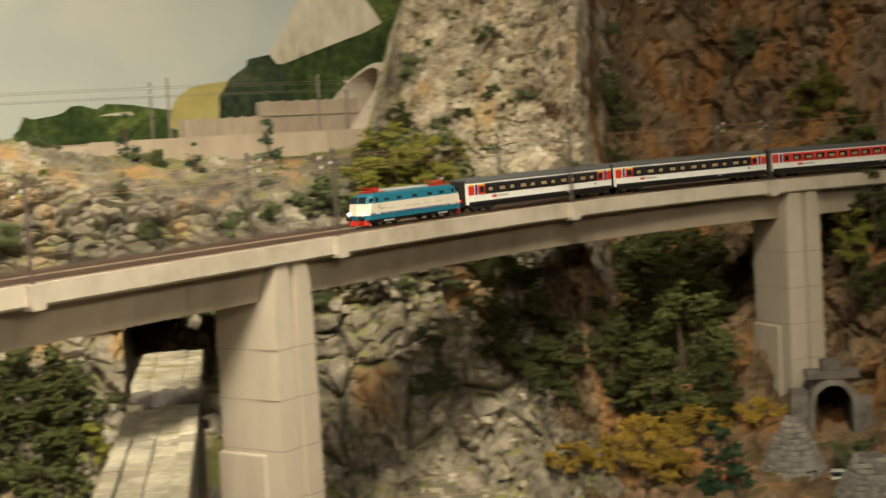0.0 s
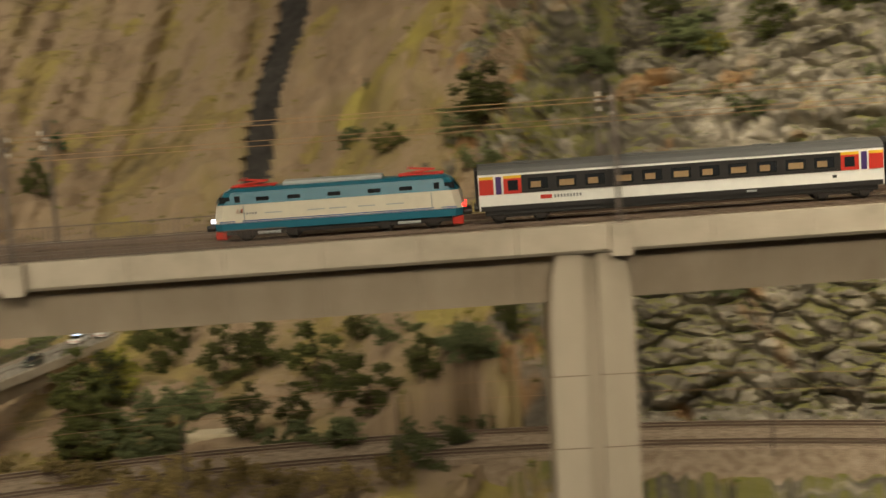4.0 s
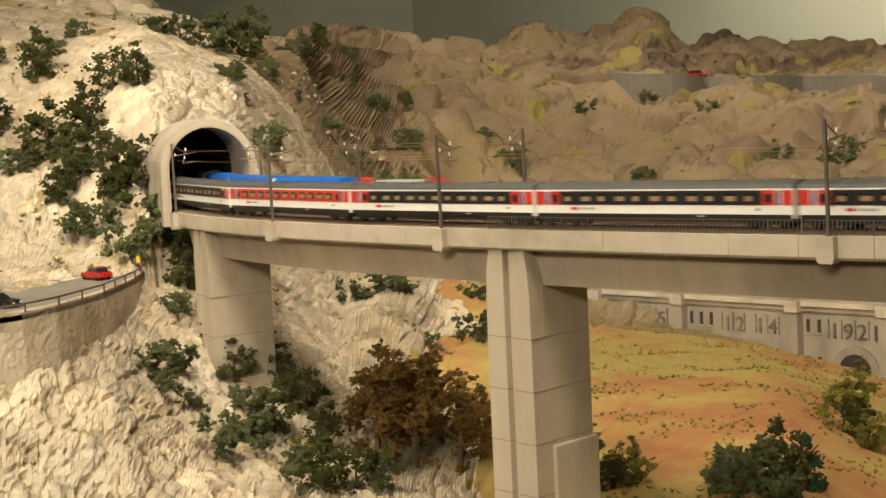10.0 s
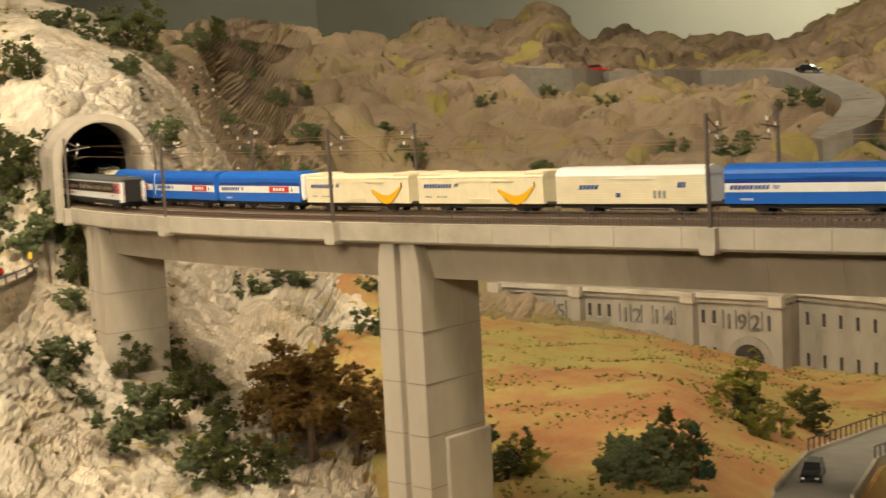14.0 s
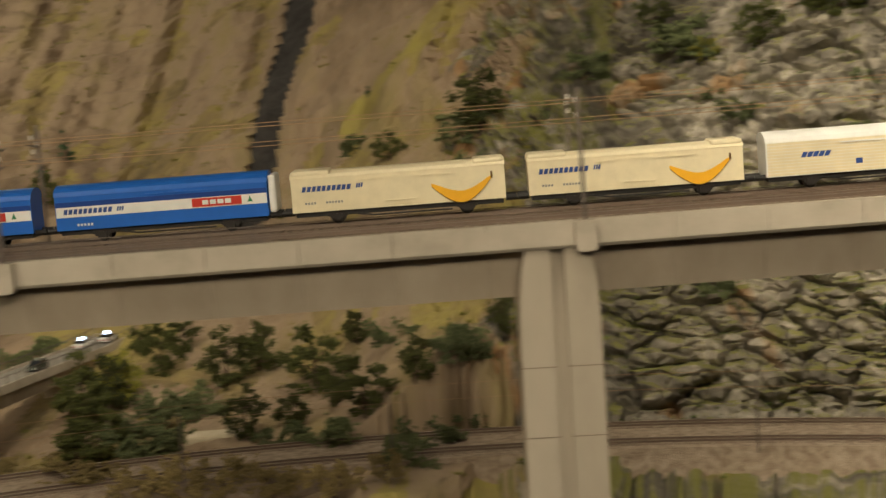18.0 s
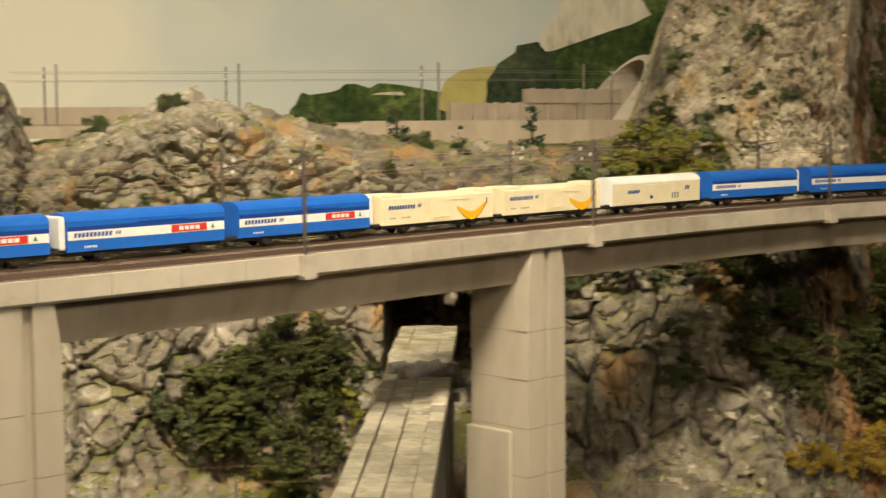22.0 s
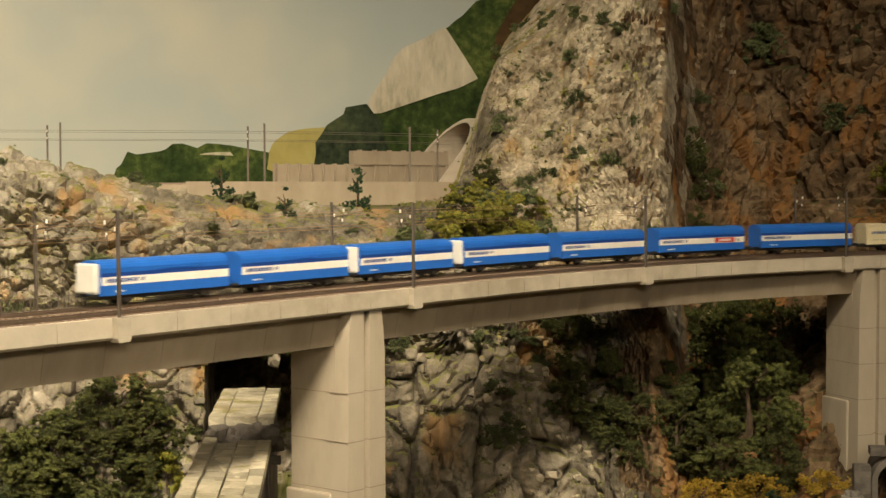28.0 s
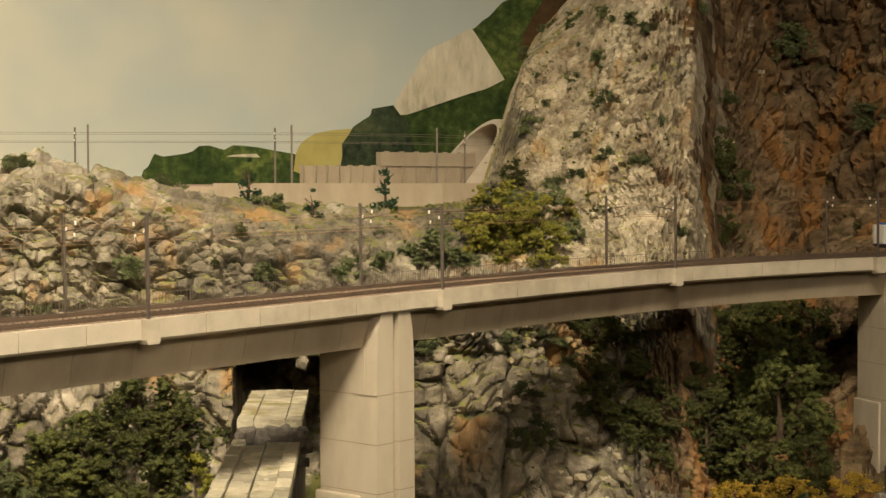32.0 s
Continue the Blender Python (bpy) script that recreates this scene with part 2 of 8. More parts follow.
# ---- ground: one sheet of valley, cliffs and hills, as profiles of (distance, height) by bearing ----
EYE_Z = 1.495
PROFILES = {
    -66: "1.0,0.70 1.45,0.80 1.80,1.05 1.92,1.265 2.0,1.27 2.3,1.275 2.35,1.30 2.7,1.45 3.0,1.64 3.3,1.74 4.5,2.05 6,2.4",
    -58: "1.0,0.70 1.42,0.80 1.72,1.04 1.88,1.250 1.95,1.265 2.2,1.275 2.28,1.29 2.6,1.42 3.0,1.64 3.3,1.73 4.5,2.0 6,2.3",
    -54: "1.1,0.70 1.44,0.82 1.74,1.03 1.94,1.20 2.06,1.262 2.2,1.27 2.35,1.32 2.6,1.46 2.9,1.60 3.2,1.68 4.5,1.9 6,2.1",
    -51: "1.2,0.74 1.50,0.86 1.78,1.02 2.05,1.15 2.25,1.25 2.36,1.35 2.42,1.46 2.6,1.56 2.9,1.63 3.2,1.66 4.5,1.8 6,1.9",
    -48: "1.2,0.80 1.52,0.92 1.85,1.03 2.10,1.10 2.30,1.20 2.45,1.34 2.55,1.43 2.7,1.52 3.0,1.58 3.4,1.60 4.5,1.6 6,1.7",
    -45: "1.2,0.90 1.8,1.00 2.20,1.08 2.50,1.13 2.70,1.25 2.90,1.36 3.1,1.46 3.3,1.55 3.6,1.60 4.0,1.62 5.0,1.6 7,1.7",
    -41: "1.2,0.90 1.8,0.99 2.20,1.06 2.60,1.11 2.80,1.20 3.20,1.30 3.6,1.40 4.2,1.52 5.0,1.63 6.0,1.68 7.0,1.72 9,1.6",
    -37: "1.2,0.92 1.6,1.03 2.20,1.055 2.60,1.045 2.75,1.00 3.20,1.00 3.5,1.02 3.6,1.25 4.5,1.40 6.0,1.60 7.5,1.74 9,1.6",
    -31: "1.2,0.90 1.6,1.055 2.10,1.045 2.50,1.03 2.80,0.97 3.20,0.95 3.5,0.95 3.6,1.25 4.5,1.38 6.0,1.56 7.8,1.83 9,1.6",
    -25: "1.2,0.87 1.6,0.96 2.10,0.94 2.60,0.90 3.20,0.88 3.45,0.88 3.55,1.20 4.0,1.30 4.8,1.40 6.0,1.55 7.6,1.69 9,1.5",
    -19: "1.2,0.86 1.8,0.90 2.40,0.89 3.00,0.92 3.50,1.05 3.80,1.15 4.2,1.26 4.6,1.38 5.0,1.50 5.6,1.70 6.5,1.95 8,2.2",
    -10: "1.2,0.90 1.6,0.93 2.00,0.94 2.30,0.95 2.70,1.00 3.30,1.10 3.8,1.18 4.2,1.26 4.7,1.42 5.4,1.70 6.2,2.05 8,2.5",
    -3: "1.2,0.90 1.7,0.94 2.00,0.95 2.30,0.98 2.80,1.08 3.30,1.20 3.6,1.28 4.0,1.42 4.5,1.60 5.0,1.80 6.0,2.15 8,2.5",
    3: "1.2,0.90 1.7,0.94 1.78,0.98 1.92,1.09 2.10,1.14 2.60,1.20 2.9,1.30 3.2,1.45 3.5,1.65 3.9,1.85 4.5,2.10 8,2.5",
    8: "1.2,0.90 1.8,0.95 1.95,0.97 2.10,1.10 2.25,1.20 2.40,1.28 2.6,1.36 2.8,1.48 3.0,1.60 3.3,1.68 3.8,1.66 6,1.5",
    14: "1.2,0.90 1.8,0.95 1.95,0.97 2.08,1.10 2.18,1.22 2.30,1.32 2.45,1.42 2.6,1.55 2.8,1.67 3.0,1.74 3.5,1.70 6,1.5",
    20: "1.2,0.90 1.8,0.96 1.95,0.98 2.05,1.10 2.15,1.25 2.22,1.36 2.35,1.46 2.5,1.60 2.7,1.70 2.9,1.74 3.2,1.70 6,1.5",
    24: "1.2,0.90 1.8,0.97 1.95,0.99 2.05,1.12 2.12,1.25 2.20,1.36 2.28,1.46 2.4,1.55 2.5,1.58 2.7,1.60 3.0,1.50 6,1.5",
    27: "1.2,0.90 1.8,0.98 1.95,1.00 2.05,1.15 2.12,1.28 2.22,1.40 2.32,1.47 2.4,1.55 2.45,1.58 2.6,1.55 2.8,1.45 6,1.5",
    28.2: "1.2,0.90 1.8,0.98 1.95,1.00 2.05,1.15 2.12,1.28 2.22,1.38 2.30,1.46 2.36,1.54 2.42,1.575 2.6,1.55 2.8,1.45 6,1.5",
    28.9: "1.2,0.9 1.8,0.98 1.95,1.02 2.05,1.15 2.15,1.28 2.30,1.37 2.42,1.42 2.5,1.45 2.6,1.47 2.8,1.48 3.3,1.48 6,1.5",
    29.5: "1.2,0.9 1.8,0.98 1.95,1.02 2.05,1.15 2.15,1.28 2.30,1.38 2.40,1.43 2.5,1.46 2.6,1.48 2.8,1.48 3.3,1.48 6,1.5",
    34: "1.2,0.90 1.8,0.98 1.95,1.02 2.03,1.15 2.12,1.30 2.25,1.44 2.36,1.525 2.45,1.555 2.55,1.51 2.7,1.49 3.3,1.49 6,1.5",
    40: "1.2,0.90 1.7,0.97 1.95,1.02 2.03,1.18 2.12,1.33 2.25,1.40 2.38,1.46 2.48,1.495 2.6,1.48 2.7,1.47 3.3,1.47 6,1.5",
    43: "1.2,0.90 1.7,0.98 1.95,1.05 2.05,1.20 2.14,1.33 2.25,1.39 2.38,1.44 2.52,1.472 2.65,1.475 2.8,1.47 3.3,1.47 6,1.5",
    47: "1.2,0.90 1.7,0.98 1.95,1.05 2.05,1.25 2.12,1.32 2.25,1.36 2.45,1.43 2.6,1.465 2.75,1.47 2.9,1.475 3.4,1.48 6,1.5",
    49.6: "1.2,0.90 1.7,0.98 1.98,1.03 2.08,1.22 2.15,1.31 2.30,1.36 2.50,1.43 2.7,1.48 2.9,1.50 3.1,1.52 3.4,1.55 6,1.6",
    51.2: "1.2,0.90 1.7,0.98 1.98,1.03 2.08,1.22 2.15,1.31 2.30,1.38 2.50,1.46 2.68,1.54 2.8,1.64 2.92,1.74 3.4,1.82 6,2.2",
    53.4: "1.2,0.90 1.7,0.98 2.05,1.03 2.12,1.20 2.20,1.28 2.35,1.38 2.52,1.46 2.65,1.58 2.8,1.72 2.95,1.82 3.3,1.95 6,2.4",
    56: "1.2,0.90 1.7,0.98 2.10,1.03 2.20,1.18 2.28,1.30 2.36,1.40 2.44,1.52 2.50,1.65 2.56,1.78 2.7,1.92 3.2,2.15 6,2.5",
    57.5: "1.2,0.90 1.7,0.98 2.12,1.03 2.22,1.18 2.30,1.30 2.38,1.40 2.47,1.52 2.53,1.65 2.58,1.78 2.72,1.92 3.2,2.15 6,2.5",
    58.5: "1.2,0.9 1.7,0.98 2.2,1.03 2.52,1.15 2.68,1.28 2.78,1.38 2.88,1.50 2.98,1.65 3.02,1.80 3.05,1.95 3.3,2.20 6,2.6",
    61: "1.2,0.90 1.7,0.98 2.2,1.04 2.60,1.18 2.82,1.30 2.94,1.38 3.05,1.50 3.12,1.65 3.1,1.80 3.08,1.95 3.3,2.30 6,2.6",
    64: "1.2,0.90 1.7,0.98 2.15,1.03 2.36,1.10 2.45,1.20 2.65,1.36 2.90,1.48 2.98,1.62 3.0,1.78 3.0,1.95 3.2,2.30 6,2.6",
    67: "1.2,0.90 1.7,0.98 2.10,1.03 2.34,1.06 2.42,1.20 2.52,1.36 2.70,1.48 2.80,1.62 2.85,1.78 2.9,1.95 3.1,2.30 6,2.6",
    71: "1.2,0.90 1.7,0.98 2.00,1.03 2.25,1.08 2.35,1.25 2.42,1.40 2.50,1.52 2.60,1.66 2.7,1.80 2.8,1.95 3.0,2.30 6,2.6",
    78: "1.2,0.90 1.7,0.98 1.90,1.03 2.05,1.15 2.15,1.30 2.25,1.45 2.35,1.58 2.45,1.70 2.6,1.85 2.7,2.00 2.9,2.30 6,2.6",
}
RIDGE = ((-46, 0.022), (-43, 0.022), (-41.2, 0.027), (-40.1, 0.023), (-38.9, 0.035), (-37, 0.031), (-35.4, 0.034), (-34.2, 0.046), (-33.3, 0.027), (-32.8, 0.021), (-31.3, 0.029), (-30.2, 0.021),
         (-29.3, 0.014), (-27.2, 0.016), (-25.2, 0.015), (-24.2, 0.022), (-23, 0.032), (-22, 0.041), (-21, 0.050), (-20, 0.062), (-16, 0.11))
ROWS = 460


def ground_plan():
    az = np.array(sorted(PROFILES), float)
    prof = np.array([[[float(v) for v in p.split(",")] for p in PROFILES[a if a in PROFILES else int(a)].split()] for a in sorted(PROFILES)])
    az = az + np.interp(az, (-66, -50, -41, -31, -19, -3, 8, 20, 27, 40, 50, 57, 78), (-3, -3, -2.9, -1.5, -0.8, -0.3, 0.2, 1.0, 1.2, 2.2, 2.2, 2.2, 2.0))
    u = np.linspace(0, 1, ROWS)
    # rows spread evenly over what the hall's visitors see, few on the valley floor and behind the ridges
    res = []
    for a, p in zip(az, prof):
        mid_r = (p[1:, 0] + p[:-1, 0]) / 2
        w = np.hypot(*np.diff(p, axis=0).T) / mid_r
        w *= np.where((mid_r < 1.9) & (a > -44), 0.3, 1.0)
        if 5 < a < 53:
            w[int(np.argmax(np.where(p[:, 0] < 3.3, p[:, 1] - 0.1 * p[:, 0], 0))):] *= 0.12
        elif a >= 53 or a < -45:
            w[10:] *= 0.15
        knots = np.r_[0, np.cumsum(w)] / w.sum()
        res.append(np.stack([np.interp(u, knots, p[:, i]) for i in range(2)], 1))
    res = np.stack(res)
    grid = np.concatenate([np.arange(a, b, st) for a, b, st in ((-69, -44, 0.10), (-44, 3, 0.18), (3, 52, 0.10), (52, 63.5, 0.06), (63.5, 80.1, 0.12))])
    out = np.empty((len(grid), ROWS, 2))
    for j in range(ROWS):
        for i in range(2):
            out[:, j, i] = np.interp(grid, az, res[:, j, i])
    # the far hills' ridge, by bearing: the slope at which it stands over the hall's eye level
    ridge = np.interp(grid, *np.array(RIDGE).T)
    for i in np.flatnonzero((grid > -44) & (grid < -16.5)):
        r, z = out[i, :, 0], out[i, :, 1]
        far = r > 3.65
        sl = (z - EYE_Z) / r
        low, top = sl[far][0], sl[far].max()
        w = np.clip((grid[i] + 44) / 2, 0, 1) * np.clip((-16.5 - grid[i]) / 3, 0, 1)
        sl2 = low + (sl - low) * (ridge[i] - low) / (top - low)
        out[i, far, 1] = z[far] + w * (EYE_Z + sl2 * r - z)[far]
    # level bench for the valley railway at the cliffs' foot
    w = np.clip((grid - 0.5) / 2.0, 0, 1) * np.clip((60 - grid) / 3.0, 0, 1)
    for i, v in enumerate(w):
        r = out[i, :, 0]
        moved = np.interp(r, [1.7, 1.95, 2.34], [1.95, 2.125, 2.34])
        out[i, :, 0] = np.where((r > 1.7) & (r < 2.34), r + (moved - r) * v, r)
    # soften the folds between bearings a little
    k = np.array([1, 2, 3, 3, 3, 2, 1.0]) / 15
    for i in range(2):
        for j in range(ROWS):
            out[:, j, i] = np.convolve(np.pad(out[:, j, i], 3, mode="edge"), k, "valid")
    return grid, out


GRID, GP = ground_plan()
A2 = np.repeat(GRID[:, None], ROWS, 1)
gx, gy, gz = GP[:, :, 0] * np.sin(np.radians(A2)), GP[:, :, 0] * np.cos(np.radians(A2)), GP[:, :, 1]
GCO = np.stack([gx, gy, gz], -1)


# places where walls stand in the rock, with the radius kept smooth
BUILT = ((0.998, 2.15, 1.56, 0.09), (1.094, 2.03, 1.46, 0.07), (2.35, 1.816, 1.56, 0.10), (-1.82, 1.33, 1.40, 0.07))


def by_bearing(a, rows):
    return np.interp(a, *np.array(rows).T)


def roughen(co, bearing, dist):
    """Relief of the sheet: jointed and bedded blocks on the crags, rounded lumps on the white rock, folds on the hills."""
    tu, tv = np.gradient(co, axis=0), np.gradient(co, axis=1)
    nrm = np.cross(tu, tv)
    nrm /= np.linalg.norm(nrm, axis=-1, keepdims=True) + 1e-9
    flat = co.reshape(-1, 3)
    a, r = bearing.reshape(-1), dist.reshape(-1)
    steep = (1 - np.abs(nrm[..., 2])).reshape(-1)
    freq = by_bearing(a, ((-70, 17), (-46, 15), (-36, 9), (0, 9), (6, 12), (24, 13), (29, 19), (50, 20), (53, 30), (58.5, 30), (61, 15), (80, 13)))
    tall = by_bearing(a, ((-70, 1.0), (0, 1.0), (5, 2.0), (26, 1.9), (30, 1.15), (50, 1.1), (54, 1.35), (59, 1.2), (62, 0.9)))
    amp = by_bearing(a, ((-70, 0.008), (-50, 0.010), (-44, 0.010), (-40, 0.008), (-20, 0.008), (-4, 0.010), (2, 0.016), (7, 0.021), (26, 0.021), (30, 0.019), (50, 0.018), (54, 0.0105), (59, 0.0115), (61, 0.023), (80, 0.023)))
    bed = by_bearing(a, ((0, 0.0), (6, 0.016), (25, 0.016), (29, 0.003), (52, 0.002), (54, 0.006), (59, 0.006), (62, 0.0)))
    # upright joints below the viaduct
    low = np.clip((1.33 - flat[:, 2]) / 0.06, 0, 1) * np.clip((a - 28) / 3, 0, 1) * np.clip((60 - a) / 2, 0, 1)
    tall = tall + (0.7 - tall) * low
    freq = freq + (14 - freq) * low
    amp = amp + (0.020 - amp) * low
    hills = np.clip((r - 3.1) / 0.5, 0, 1) * np.clip((4 - a) / 3, 0, 1)
    knobs = hills * np.clip((-18 - a) / 4, 0, 1)
    far = np.where(hills > 0.5, 2.1, 1.0)
    d = np.empty(len(flat))
    for i, p in enumerate(flat.tolist()):
        q = Vector(p) / far[i]
        big = noise.noise(q * 4.5)
        if hills[i] > 0.5:
            v1, c1 = noise.voronoi((q + noise.noise_vector(q * 6.0) * 0.03) * 13.0, distance_metric="DISTANCE")
            e1 = min((v1[1] - v1[0]) * 3.5, 1.0)
            v = 0.035 * big + (0.22 - abs(noise.noise(q * 8.0))) * 0.05 * knobs[i] + noise.noise(q * 26.0) * 0.008 + noise.noise(q * 60.0) * 0.004
            v += (0.004 + 0.014 * knobs[i]) * (e1 * (2 - e1) - 0.7 + noise.noise(c1[0] * 5.1))
            d[i] = v * far[i]
            continue
        w = q + noise.noise_vector(q * 5.0) * 0.035 + noise.noise_vector(q * 22.0) * 0.006
        w.z *= tall[i]
        f, am = freq[i], amp[i]
        v1, c1 = noise.voronoi(w * f, distance_metric="DISTANCE")
        v2, c2 = noise.voronoi(w * (f * 2.6), distance_metric="DISTANCE")
        e1, e2 = min((v1[1] - v1[0]) * 5.0, 1.0), min((v2[1] - v2[0]) * 4.0, 1.0)
        c = c1[0]
        tilt = (w * f - c).dot(noise.noise_vector(c * 3.7))
        v = am * (1.25 * e1 * (2 - e1) - 1.0 + 1.1 * noise.noise(c * 6.3) + 1.0 * tilt)
        v += am * 0.48 * (1.1 * e2 * (2 - e2) - 0.8 + 1.0 * noise.noise(c2[0] * 7.7))
        if bed[i] > 0.001:
            h = p[2] * 31.0 + 1.6 * noise.noise(q * 6.0) + 0.5 * noise.noise(q * 21.0)
            h -= math.floor(h)
            v += bed[i] * (min(h * 1.25, (1 - h) * 5.0) - 0.5)
        v += 0.022 * big + noise.noise(q * 75.0) * 0.0035 + noise.noise(q * 160.0) * 0.0016
        d[i] = v * far[i]
    crag = np.clip((np.abs(a + 20.5) - 23.5) / 3, 0, 1) * np.clip((flat[:, 2] - 0.97) / 0.05, 0, 1)
    to_hall = np.array((0, 0, 1.47)) - flat
    to_hall /= np.linalg.norm(to_hall, axis=1)[:, None]
    facing = np.abs((to_hall * nrm.reshape(-1, 3)).sum(1))
    m = np.where(hills > 0.5, 0.95, np.clip(0.14 + 1.25 * facing, 0, 1))
    for x, y, z, size in BUILT:
        m *= np.clip(np.linalg.norm(flat - (x, y, z), axis=1) / size - 0.35, 0.12, 1)
    # crag faces step out towards the valley
    out = np.stack([-np.sin(np.radians(bearing)), -np.cos(np.radians(bearing)), np.zeros_like(bearing)], -1)
    way = nrm + out * (0.8 * crag * np.clip(3 * steep, 0, 1)).reshape(bearing.shape)[..., None]
    way /= np.linalg.norm(way, axis=-1, keepdims=True)
    return co + way * (d * m).reshape(co.shape[:2])[..., None]


def line_distance(pts):
    """Distance of plan points to the line's middle, the line's height and its length there."""
    best, bz, bs = np.full(len(pts), 9.0), np.zeros(len(pts)), np.zeros(len(pts))
    mid = (LS > -2.6) & (LS < 3.1)
    for p, z, s in zip(PLAN[mid][::3] + SIDE[mid][::3] * 0.065, LZ[mid][::3], LS[mid][::3]):
        dd = np.hypot(pts[:, 0] - p[0], pts[:, 1] - p[1])
        hit = dd < best
        best[hit], bz[hit], bs[hit] = dd[hit], z, s
    return best, bz, bs


# keep the ground clear below and round the line
q = GCO.reshape(-1, 3)
best, bz, bs = line_distance(q)
under = (best < 0.30) & (bs > -1.88) & (bs < 2.45)
q[under, 2] = np.minimum(q[under, 2], bz[under] - 0.10 + np.clip(best[under] - 0.10, 0, None) * 2.4)
GCO = roughen(q.reshape(GCO.shape), A2, GP[:, :, 0])
q = GCO.reshape(-1, 3)
best, bz, bs = line_distance(q)
under = (best < 0.11) & (bs > -1.86) & (bs < 2.45)
q[under, 2] = np.minimum(q[under, 2], bz[under] - 0.070)
qa, qr = np.degrees(np.arctan2(q[:, 0], q[:, 1])), np.hypot(q[:, 0], q[:, 1])
valley = (qa > -26) & (qa < 59) & (qr < 2.075)
q[valley, 2] = np.minimum(q[valley, 2], 0.972)


def push(sel, amount):
    """Carves the sheet away from the hall's middle."""
    k = 1 + (amount / qr)[sel]
    q[sel, 0] *= k
    q[sel, 1] *= k


# cave behind the ruined bridge
push((np.abs(qa - 45.0) < 1.7) & (q[:, 2] > 1.05) & (q[:, 2] < 1.262) & (qr < 2.6), np.full(len(q), 0.30))
# slanting ribs and a dark gully on the brown hillside
slope = (q[:, 2] - EYE_Z) / qr
side_a = qa - np.interp(qa, (-22, -4), (36, 18)) * slope
rib = np.array([1.2 * abs(noise.noise(Vector((a * 0.42, s * 2.0, 1.7)))) - 0.3 + 0.4 * noise.noise(Vector((a * 1.5, s * 7.0, 4.1))) for a, s in zip(side_a, slope)])
hillside = np.clip((qa + 21) / 4, 0, 1) * np.clip((5 - qa) / 3, 0, 1) * np.clip((qr - 2.6) / 0.8, 0, 1)
push(qa > -99, rib * hillside * 0.13)
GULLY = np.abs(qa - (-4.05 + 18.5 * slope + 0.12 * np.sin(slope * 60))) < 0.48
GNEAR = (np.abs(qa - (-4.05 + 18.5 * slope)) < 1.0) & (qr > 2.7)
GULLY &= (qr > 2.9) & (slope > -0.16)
push(GULLY, np.full(len(q), 0.04))
bore = ((best < 0.056) & (q[:, 2] > bz - 0.03) & (q[:, 2] < bz + 0.112) & ((bs <= -1.8) | (bs >= 2.4))).reshape(GCO.shape[:2])
GCO = q.reshape(GCO.shape)
GKEEP = ~(bore[:-1, :-1] | bore[1:, 1:] | bore[:-1, 1:] | bore[1:, :-1])


